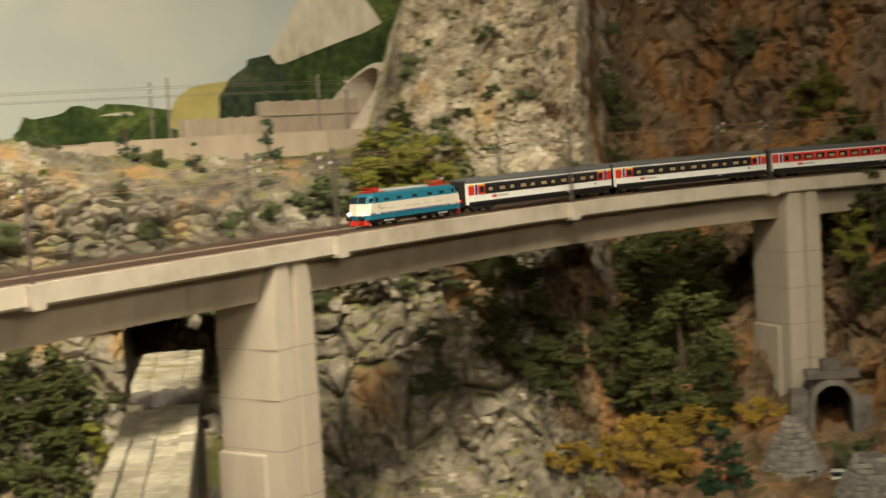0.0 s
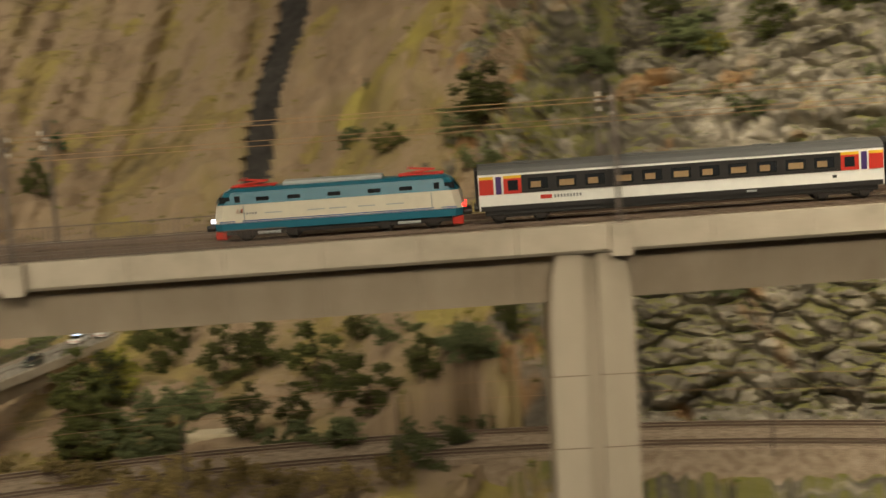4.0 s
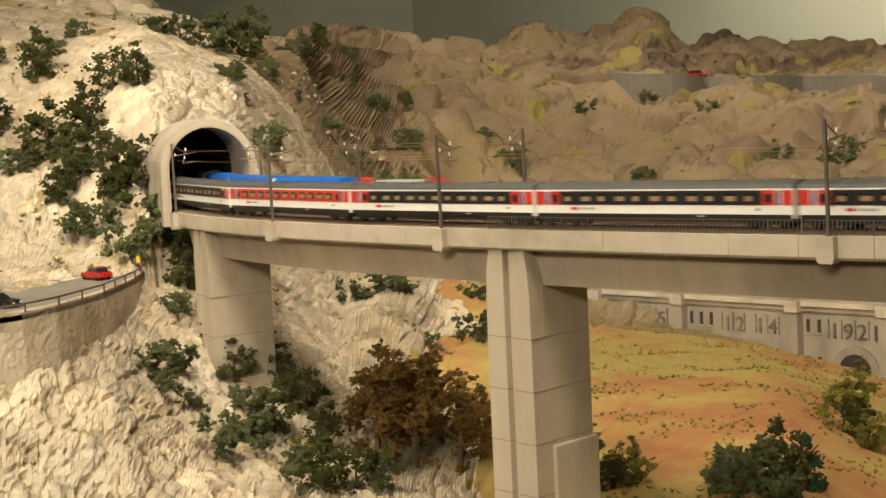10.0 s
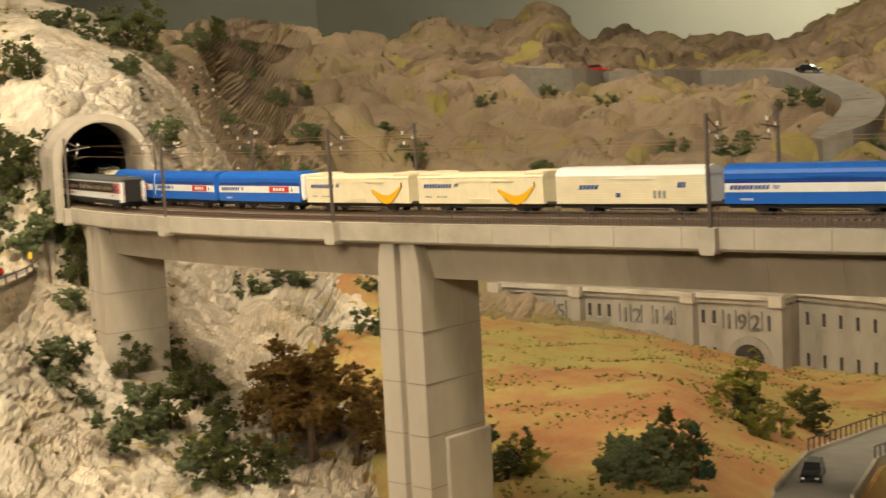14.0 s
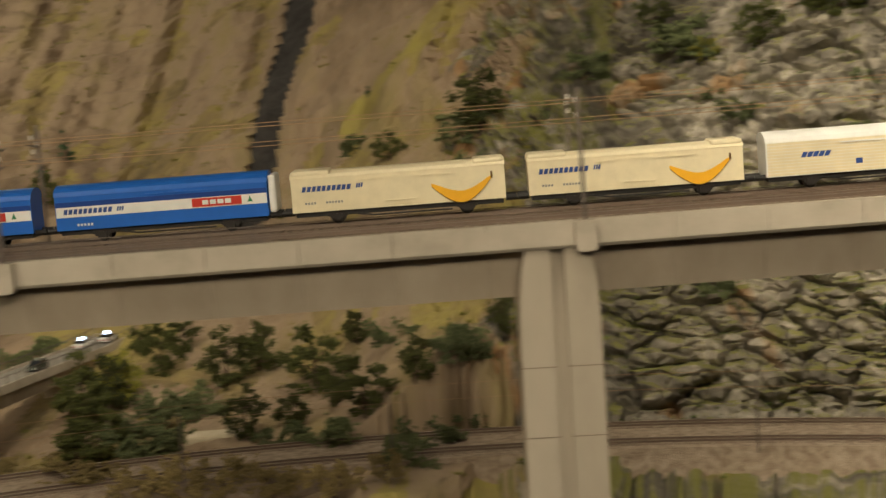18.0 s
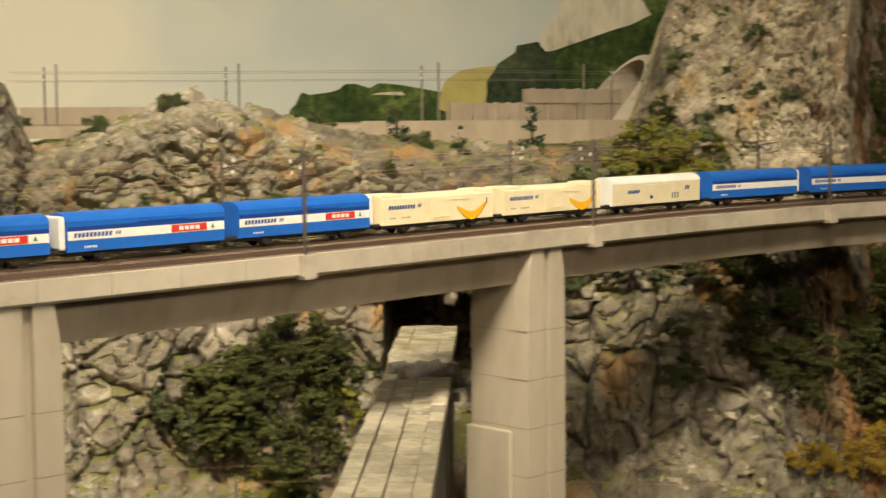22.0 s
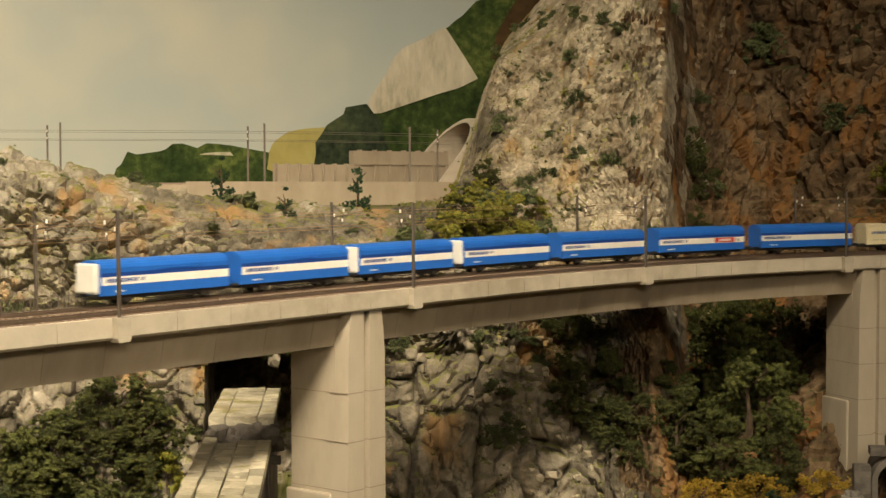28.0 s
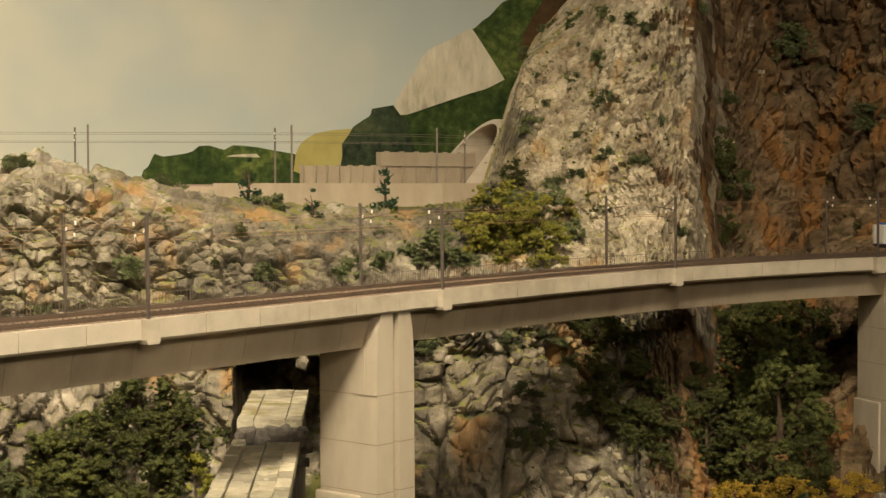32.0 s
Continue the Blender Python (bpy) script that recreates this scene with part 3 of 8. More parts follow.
def rock_material(name, dark, mid, pale, stain, moss, stain_at=0.55, moss_at=0.72, block=20.0):
    """Weathered rock: two scales of grey, rusty stains with a shape of their own, moss on what faces up."""
    m = material(name, [dark, mid, pale], 26, 0.95, bump=1.0, bump_scale=130)
    nt = m.node_tree
    n, l = nt.nodes, nt.links
    b = n["Principled BSDF"]
    src = b.inputs["Base Color"].links[0].from_socket
    co = n.new("ShaderNodeTexCoord")
    warp = n.new("ShaderNodeTexNoise")
    warp.inputs["Scale"].default_value, warp.inputs["Detail"].default_value = 30.0, 4.0
    wmix = n.new("ShaderNodeMixRGB")
    wmix.inputs[0].default_value = 0.035
    l.new(co.outputs["Object"], warp.inputs["Vector"])
    l.new(co.outputs["Object"], wmix.inputs[1]), l.new(warp.outputs["Color"], wmix.inputs[2])
    for scale, lo, hi in ((block, 0.62, 1.22), (block * 3.1, 0.78, 1.16)):
        vor = n.new("ShaderNodeTexVoronoi")
        vor.inputs["Scale"].default_value = scale
        sq = n.new("ShaderNodeMapping")
        sq.inputs["Scale"].default_value = (1, 1, 1.5)
        l.new(wmix.outputs[0], sq.inputs["Vector"]), l.new(sq.outputs["Vector"], vor.inputs["Vector"])
        tone = n.new("ShaderNodeMapRange")
        tone.inputs["To Min"].default_value, tone.inputs["To Max"].default_value = lo, hi
        hs = n.new("ShaderNodeHueSaturation")
        l.new(vor.outputs["Color"], tone.inputs["Value"]), l.new(tone.outputs["Result"], hs.inputs["Value"])
        l.new(src, hs.inputs["Color"])
        src = hs.outputs["Color"]
    t = n.new("ShaderNodeTexNoise")
    t.inputs["Scale"].default_value, t.inputs["Detail"].default_value = 9.5, 7.0
    mp = n.new("ShaderNodeMapping")
    mp.inputs["Scale"].default_value = (1, 1, 0.45)
    l.new(co.outputs["Object"], mp.inputs["Vector"]), l.new(mp.outputs["Vector"], t.inputs["Vector"])
    r1 = n.new("ShaderNodeMapRange")
    r1.inputs["From Min"].default_value, r1.inputs["From Max"].default_value = stain_at, stain_at + 0.10
    r1.inputs["To Max"].default_value = 0.8
    l.new(t.outputs["Fac"], r1.inputs["Value"])
    mix = n.new("ShaderNodeMixRGB")
    mix.inputs[2].default_value = rgb(stain)
    l.new(r1.outputs["Result"], mix.inputs[0]), l.new(src, mix.inputs[1])
    geo = n.new("ShaderNodeNewGeometry")
    sep = n.new("ShaderNodeSeparateXYZ")
    l.new(geo.outputs["Normal"], sep.inputs[0])
    t2 = n.new("ShaderNodeTexNoise")
    t2.inputs["Scale"].default_value, t2.inputs["Detail"].default_value = 18.0, 5.0
    l.new(co.outputs["Object"], t2.inputs["Vector"])
    ad = n.new("ShaderNodeMath")
    ad.operation = "MULTIPLY"
    l.new(sep.outputs["Z"], ad.inputs[0]), l.new(t2.outputs["Fac"], ad.inputs[1])
    r2 = n.new("ShaderNodeMapRange")
    r2.inputs["From Min"].default_value, r2.inputs["From Max"].default_value = moss_at * 0.52, moss_at * 0.52 + 0.10
    r2.inputs["To Max"].default_value = 0.85
    l.new(ad.outputs[0], r2.inputs["Value"])
    mix2 = n.new("ShaderNodeMixRGB")
    mix2.inputs[2].default_value = rgb(moss)
    l.new(r2.outputs["Result"], mix2.inputs[0]), l.new(mix.outputs[0], mix2.inputs[1])
    l.new(mix2.outputs[0], b.inputs["Base Color"])
    return m


M_ROCKW = rock_material("white_limestone", (0.46, 0.37, 0.26), (0.62, 0.53, 0.40), (0.72, 0.64, 0.51), (0.42, 0.28, 0.13), (0.34, 0.25, 0.09), 0.63, 0.95, 9.0)
M_ROCKG = rock_material("grey_crag", (0.075, 0.065, 0.05), (0.21, 0.185, 0.145), (0.46, 0.41, 0.33), (0.35, 0.19, 0.07), (0.17, 0.165, 0.035), 0.575, 0.64, 17.0)
M_ROCKB = rock_material("blocky_crag", (0.10, 0.085, 0.065), (0.27, 0.23, 0.17), (0.52, 0.46, 0.37), (0.40, 0.24, 0.10), (0.19, 0.19, 0.045), 0.565, 0.70, 24.0)
M_ROCKP = rock_material("pale_crag", (0.26, 0.20, 0.13), (0.48, 0.41, 0.30), (0.66, 0.58, 0.45), (0.46, 0.28, 0.11), (0.24, 0.23, 0.05), 0.58, 0.74, 30.0)
M_ROCKO = rock_material("ochre_crag", (0.07, 0.045, 0.025), (0.20, 0.13, 0.07), (0.34, 0.245, 0.15), (0.33, 0.155, 0.045), (0.08, 0.08, 0.025), 0.52, 0.80, 16.0)
M_HILL = material("brown_hill", [(0.11, 0.078, 0.052), (0.22, 0.158, 0.10), (0.31, 0.23, 0.15), (0.27, 0.21, 0.10)], 11, 0.95, bump=1.0, bump_scale=40, stretch=(1, 0.35, 0.35))
M_HILLY = material("grassy_hill", [(0.13, 0.10, 0.05), (0.24, 0.18, 0.085), (0.30, 0.24, 0.085), (0.32, 0.27, 0.075)], 14, 0.95, bump=0.5, bump_scale=70)
# near-black colour of the narrow gully strip
M_GULLY = material("gully_dark", [(0.025, 0.022, 0.02), (0.06, 0.055, 0.05)], 40, 0.95, bump=0.5)
M_MEADOW = material("dry_meadow", [(0.36, 0.15, 0.065), (0.42, 0.22, 0.085), (0.44, 0.34, 0.11), (0.34, 0.31, 0.09)], 9, 0.95, bump=0.5, bump_scale=150)
am = A2[:-1, :-1]
wav = np.array([noise.noise(Vector(c) * 6.0) * 3.2 + noise.noise(Vector(c) * 21.0) * 1.6 for c in GCO[:-1, :-1].reshape(-1, 3)]).reshape(am.shape)
am = am + wav
rm = GP[:-1, :-1, 0]
zm = GCO[:-1, :-1, 2]
idx = np.full(am.shape, 1)
idx[am > 30.5] = 8
idx[(am > 53) & (zm > 1.36)] = 5
idx[am > 60] = 2
idx[am < 3.5] = 3
streak = (rib + np.array([noise.noise(Vector(c) * 5.0) for c in q])).reshape(A2.shape)[:-1, :-1]
idx[(idx == 3) & (streak > 0.30)] = 7
idx[(am < -18) & (am > -44) & (rm < 3.2)] = 4
idx[(am < -44)] = 0
idx[(am < -44) & (rm > 3.0) & (am > -50)] = 3
# gully faces take the near-black material
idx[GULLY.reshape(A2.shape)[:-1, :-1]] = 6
ground = new("ground", grid_mesh("ground", GCO, [M_ROCKW, M_ROCKG, M_ROCKO, M_HILL, M_MEADOW, M_ROCKP, M_GULLY, M_HILLY, M_ROCKB], idx, False, GKEEP))
ground.data.polygons.foreach_set("use_smooth", np.isin(idx.reshape(-1)[GKEEP.reshape(-1)], (4, 6)))
tagged(ground, "model landscape of limestone cliffs, dry hills and valley floor", "ground", kind="structure")


# ---- viaduct ----
S0, S1 = s_at(-1.80), 2.62
NEAR, FAR = 0.036, 0.094
viaduct = empty("viaduct", Matrix(), "long pale concrete railway viaduct curving over the valley", "bridge", kind="structure")
SEGS = np.linspace(S0, S1, 67)
for k, (a, b) in enumerate(zip(SEGS, SEGS[1:])):
    sec = [(0.004, 0.0095), (0.012, 0.0095), (0.012, 0.003), (0.03, 0.003), (0.03, -0.0105), (0.0065, -0.0105), (0.004, -0.008)]
    part("edge_beam", sweep("edge_beam", sec, a + 0.0003, b - 0.0003, 0.033, M_CONC), M_CONC, viaduct)
part("edge_beam", sweep("edge_beam", [(0.100, -0.0105), (0.100, 0.003), (0.118, 0.003), (0.118, 0.0095), (0.126, 0.0095), (0.126, -0.0105)], S0, S1, 0.03, M_CONC), M_CONC, viaduct)
part("deck_slab", sweep("deck_slab", [(0.03, 0.003), (0.100, 0.003), (0.100, -0.0105), (0.03, -0.0105)], S0, S1, 0.03, M_CONC), M_CONC, viaduct)
for a, b in zip(SEGS[::1], SEGS[1::1]):
    part("girder_segment", sweep("girder_segment", [(0.022, -0.0105), (0.106, -0.0105), (0.098, -0.0465), (0.030, -0.0465)], a + 0.0002, b - 0.0002, 0.033, M_GIRD), M_GIRD, viaduct)
part("ballast_bed", sweep("ballast_bed", [(0.013, 0.003), (0.117, 0.003), (0.112, 0.0075), (0.018, 0.0075)], S0 - 0.6, S1 + 0.4, 0.03, M_BALLAST), M_BALLAST, viaduct, "brown ballast between the edge beams")

for off in (NEAR, FAR):
    track = empty("railway_track", Matrix(), "model railway track with brown rails on the viaduct", "railway track", "viaduct tracks", "structure")
    for side in (-0.00825, 0.00825):
        o = off + side
        part("rail", sweep("rail", [(o - 0.0007, 0.0092), (o + 0.0007, 0.0092), (o + 0.0007, 0.0118), (o - 0.0007, 0.0118)], S0 - 0.6, S1 + 0.4, 0.03, M_RAIL), M_RAIL, track)
    bm = bmesh.new()
    for s in np.arange(S0 - 0.5, S1 + 0.3, 0.0075):
        c, w = on_line(s, off, 0.008), (on_line(s + 0.01, off) - on_line(s, off)).normalized()
        n = Vector((-w.y, w.x, 0))
        v = [bm.verts.new(c + w * i * 0.0016 + n * j * 0.015 + Vector((0, 0, k * 0.0013))) for k in (0, 1) for i, j in ((-1, -1), (1, -1), (1, 1), (-1, 1))]
        bm.faces.new(v[4:])
        for i in range(4):
            bm.faces.new((v[i], v[(i + 1) % 4], v[4 + (i + 1) % 4], v[4 + i]))
    tagged(part("sleepers", bm, M_SLEEP, track), kind="stuff")

# mast brackets and catenary masts
MAST_X = (2.135, 1.776, 1.340, 0.933, 0.525, 0.129, -0.289, -0.722, -1.163, -1.471, -1.771)


def bracket_mesh():
    bm = bmesh.new()
    pts = [(-0.0078, 0.0095), (0.0078, 0.0095), (0.0078, -0.0085), (0.0062, -0.0125), (-0.0062, -0.0125), (-0.0078, -0.0085)]
    f = [bm.verts.new((x, 0.0, z)) for x, z in pts]
    g = [bm.verts.new((x, 0.0125, z)) for x, z in pts]
    bm.faces.new(f), bm.faces.new(g[::-1])
    for i in range(6):
        bm.faces.new((f[i], g[i], g[(i + 1) % 6], f[(i + 1) % 6]))
    bmesh.ops.recalc_face_normals(bm, faces=bm.faces)
    return mesh_of(bm, "mast_bracket", M_CONC)


BRACKET = bracket_mesh()


def mast_meshes():
    bm = box(bmesh.new(), -0.0013, 0.0013, -0.0013, 0.0013, 0, 0.094)
    pole = mesh_of(bm, "pole", M_STEEL)
    bm = bmesh.new()
    rod(bm, (0, 0, 0.0765), (0, 0.034, 0.0805), 0.0008)
    rod(bm, (0, 0, 0.092), (0, 0.020, 0.0795), 0.0006)
    rod(bm, (0, 0.018, 0.0795), (0, 0.014, 0.066), 0.0007)
    rod(bm, (0, 0.014, 0.066), (0, 0.030, 0.068), 0.0006)
    arm = mesh_of(bm, "cantilever", M_STEEL)
    ins = []
    for y, z in ((0.004, 0.077), (0.0185, 0.083), (0.0165, 0.072)):
        bm = rod(bmesh.new(), (0, y, z), (0, y, z + 0.0036), 0.0010, 8)
        ins.append(mesh_of(bm, "insulator", M_INSUL))
    return pole, arm, ins


MAST = mast_meshes()


def catenary_mast(m, label="thin brown steel catenary mast on the viaduct's edge"):
    t = empty("catenary_mast", m, label, "catenary mast", "catenary masts")
    part("pole", MAST[0], None, t), part("cantilever", MAST[1], None, t), [part("insulator", me, None, t, "pale ceramic insulator") for me in MAST[2]]
    return t


for x in MAST_X:
    s = s_at(x) if x > -1.77 else S0 + 0.02
    m = line_pose(s, 0.0, 0.0)
    ob = part("mast_bracket", BRACKET, None, viaduct)
    ob.matrix_world = m @ pose(0, -0.0035, 0)
    catenary_mast(line_pose(s, 0.0035, 0.0095))
    ob = part("mast_bracket", BRACKET, None, viaduct)
    ob.matrix_world = line_pose(s, 0.1335, 0) @ pose(0, 0, 0, 0, 0, 180)
    catenary_mast(line_pose(s, 0.1265, 0.0095) @ pose(0, 0, 0, 0, 0, 180))
for off, up in ((NEAR - 0.006, 0.0775), (NEAR - 0.012, 0.092), (FAR + 0.006, 0.0775), (FAR + 0.012, 0.092)):
    wire = new("overhead_wire", mesh_of(sweep("overhead_wire", [(off - 0.00025, up), (off + 0.00025, up), (off + 0.00025, up + 0.0005), (off - 0.00025, up + 0.0005)], S0 - 0.3, S1, 0.05, M_WIRE), "overhead_wire", M_WIRE))
    tagged(wire, "thin copper overhead wire above the railway", "overhead wire", "overhead wires")

# railing along both edges
bm = bmesh.new()
for off, a0, a1 in ((0.0085, s_at(-1.1), s_at(-0.1)), (0.122, S0, S1)):
    for s in np.arange(a0, a1, 0.004):
        c = on_line(s, off, 0.0095)
        h = 0.013
        t = 0.00035 if round((s - a0) / 0.004) % 8 else 0.0007
        v = [bm.verts.new(c + Vector(p)) for p in ((-t, 0, 0), (t, 0, 0), (t, 0, h), (-t, 0, h))]
        bm.faces.new(v)
railing = new("railing", mesh_of(bm, "railing", M_STEEL))
for off, a0, a1 in ((0.0085, s_at(-1.1), s_at(-0.1)), (0.122, S0, S1)):
    for up in (0.0105, 0.0215):
        part("rail_bar", sweep("rail_bar", [(off - 0.0003, up), (off + 0.0003, up), (off + 0.0003, up + 0.0006), (off - 0.0003, up + 0.0006)], a0, a1, 0.04, M_STEEL), M_STEEL, railing)
tagged(railing, "fine dark metal railing along the viaduct's edge", "railing", kind="structure")

# piers: two upright ribs with a groove between them, a broad body behind, a stepped foot
PIER_X = (2.185, 1.268, 0.657, 0.108, -0.472, -1.078, -1.70)


def pier(x, foot):
    s = s_at(x)
    m = line_pose(s, 0, 0)
    e = Euler((0, 0, m.to_euler().z)).to_matrix().to_4x4()
    z0 = m.translation.z
    t = empty("bridge_pier", Matrix.Translation((m.translation.x, m.translation.y, z0)) @ e, "tall ribbed concrete viaduct pier on a stepped foot", "bridge pier", "viaduct piers")
    low = foot - z0
    step = -0.205
    part("pier_body", box(bmesh.new(), -0.0295, 0.0295, 0.026, 0.092, low, -0.0466), M_PIER, t, "broad plain pier shaft")
    part("groove_panel", box(bmesh.new(), -0.0055, 0.0055, 0.0155, 0.0262, low, -0.0108), M_PIER, t)
    for sx in (-1, 1):
        bm = bmesh.new()
        x1, x2 = sorted((sx * 0.0048, sx * 0.0292))
        pts = [(x1, 0.008), (x2, 0.008), (x2, 0.034), (x1, 0.034)]
        lev = []
        for z, inset in ((low, -0.15), (-0.060, 0), (-0.030, 0.18), (-0.0108, 0.5)):
            ring = []
            for px, py in pts:
                outer = abs(px) > 0.02
                ring.append(bm.verts.new((px - (sx * 0.012 * inset if outer else 0), py, z)))
            lev.append(ring)
        for a, b in zip(lev, lev[1:]):
            for i in range(4):
                bm.faces.new((a[i], a[(i + 1) % 4], b[(i + 1) % 4], b[i]))
        bm.faces.new(lev[0][::-1]), bm.faces.new(lev[-1])
        bmesh.ops.recalc_face_normals(bm, faces=bm.faces)
        part("rib", bm, M_PIER, t)
    # casting joints round the shaft
    for k in range(1, 8):
        z = -0.045 - 0.052 * k
        if z > low:
            part("casting_joint", box(bmesh.new(), -0.0298, 0.0298, 0.0255, 0.0925, z, z + 0.0007), M_JOINT, t)
            for sx in (-1, 1):
                x1, x2 = sorted((sx * 0.0046, sx * 0.0303))
                part("casting_joint", box(bmesh.new(), x1, x2, 0.0077, 0.0343, z, z + 0.0007), M_JOINT, t)
    if low < step:
        part("foot_block", box(bmesh.new(), -0.0335, 0.0335, 0.032, 0.097, low, step, 0.002), M_PIER, t)
    return t


M_JOINT = plain("casting_joint_grey", (0.24, 0.19, 0.14), 0.95)
for x, foot in zip(PIER_X, (1.02, 0.93, 0.9, 0.88, 0.88, 0.9, 1.0)):
    pier(x, foot)


# ---- trains ----
M_TEAL = plain("teal_paint", (0.018, 0.125, 0.185), 0.32)
M_IVORY = plain("ivory_paint", (0.62, 0.57, 0.46), 0.35)
M_WHITE = plain("white_paint", (0.76, 0.745, 0.70), 0.35)
M_CREAM = plain("cream_paint", (0.76, 0.66, 0.44), 0.45)
M_BLACK = plain("black_plastic", (0.018, 0.016, 0.015), 0.5)
M_ROOF = plain("grey_roof", (0.10, 0.10, 0.098), 0.5)
M_LROOF = plain("light_roof", (0.36, 0.38, 0.38), 0.45)
M_REDP = plain("red_paint", (0.52, 0.035, 0.02), 0.4)
M_YELL = plain("yellow_paint", (0.75, 0.47, 0.03), 0.4)
M_VIOL = plain("violet_door", (0.06, 0.03, 0.14), 0.4)
M_BLUE = plain("blue_paint", (0.018, 0.125, 0.50), 0.38)
M_DBLUE = plain("deep_blue_paint", (0.012, 0.05, 0.25), 0.4)
M_NAVY = plain("navy_ink", (0.03, 0.07, 0.25), 0.5)
M_GREYINK = plain("grey_ink", (0.22, 0.22, 0.22), 0.6)
M_BANANA = plain("banana_yellow", (0.82, 0.42, 0.012), 0.5)
M_BANED = plain("banana_dark", (0.12, 0.06, 0.01), 0.6)
M_GREENP = plain("fir_green", (0.03, 0.20, 0.08), 0.5)
M_DGREEN = plain("grey_green_loco", (0.36, 0.36, 0.27), 0.45)
M_PALEROOF = plain("pale_loco_roof", (0.62, 0.62, 0.55), 0.5)
M_WIN = plain("window_glass", (0.02, 0.022, 0.026), 0.08, spec=0.8)
M_SEAT = plain("lit_curtain", (0.30, 0.20, 0.10), 0.7)
M_TAIL = plain("tail_lamp", (1.0, 0.03, 0.02), 0.4, emit=3.0)
M_HEADL = plain("head_lamp", (0.85, 0.85, 1.0), 0.4, emit=4.0)
M_WHEEL = plain("wheel_black", (0.03, 0.025, 0.022), 0.6, 0.3)


def prism(bm, section, x0, x1, cap0=None, cap1=None):
    """A body of one section (y, z) between x0 and x1; caps may be drawn in at the ends."""
    rings = []
    for x, sc in ((x0, cap0), (x1, cap1)):
        rings.append([bm.verts.new((x, y, z)) for y, z in section])
    n = len(section)
    for i in range(n):
        bm.faces.new((rings[0][i], rings[1][i], rings[1][(i + 1) % n], rings[0][(i + 1) % n]))
    bm.faces.new(rings[0]), bm.faces.new(rings[1][::-1])
    bmesh.ops.recalc_face_normals(bm, faces=bm.faces)
    return bm


def bogie_bm(x, wheels, w=0.0135, r=0.0052, frame_h=0.006):
    bm = bmesh.new()
    for dx in wheels:
        for y in (-1, 1):
            rod(bm, (x + dx, y * 0.0068, r), (x + dx, y * 0.0092, r), r, 14)
        rod(bm, (x + dx, -0.008, r), (x + dx, 0.008, r), 0.001)
    lo, hi = min(wheels) - 0.006, max(wheels) + 0.006
    for y in (-1, 1):
        a, b = sorted((y * 0.0095, y * w))
        box(bm, x + lo, x + hi, a, b, 0.0045, 0.0045 + frame_h)
        for dx in wheels:
            box(bm, x + dx - 0.003, x + dx + 0.003, a - 0.0008, b + 0.0008, 0.003, 0.008)
    return bm


def bars(bm, x, y, z, n, w, h, gap, slant=0.25):
    """Plain upright bars in a row on a side wall, for lettering that stays unread."""
    for k in range(n):
        a = x + k * (w + gap)
        v = [bm.verts.new(p) for p in ((a, y, z), (a + w, y, z), (a + w + slant * h, y, z + h), (a + slant * h, y, z + h))]
        bm.faces.new(v if y < 0 else v[::-1])
    return bm


def patch(bm, x0, x1, y, z0, z1):
    v = [bm.verts.new(p) for p in ((x0, y, z0), (x1, y, z0), (x1, y, z1), (x0, y, z1))]
    bm.faces.new(v if y < 0 else v[::-1])
    return bm


def slab(x0, x1, y, z0, z1, t=0.0005):
    a, b = (y - t, y) if y < 0 else (y, y + t)
    return box(bmesh.new(), x0, x1, a, b, z0, z1)


HW = 0.0160     # half width of the vehicles
LC, LW = 0.2815, 0.163


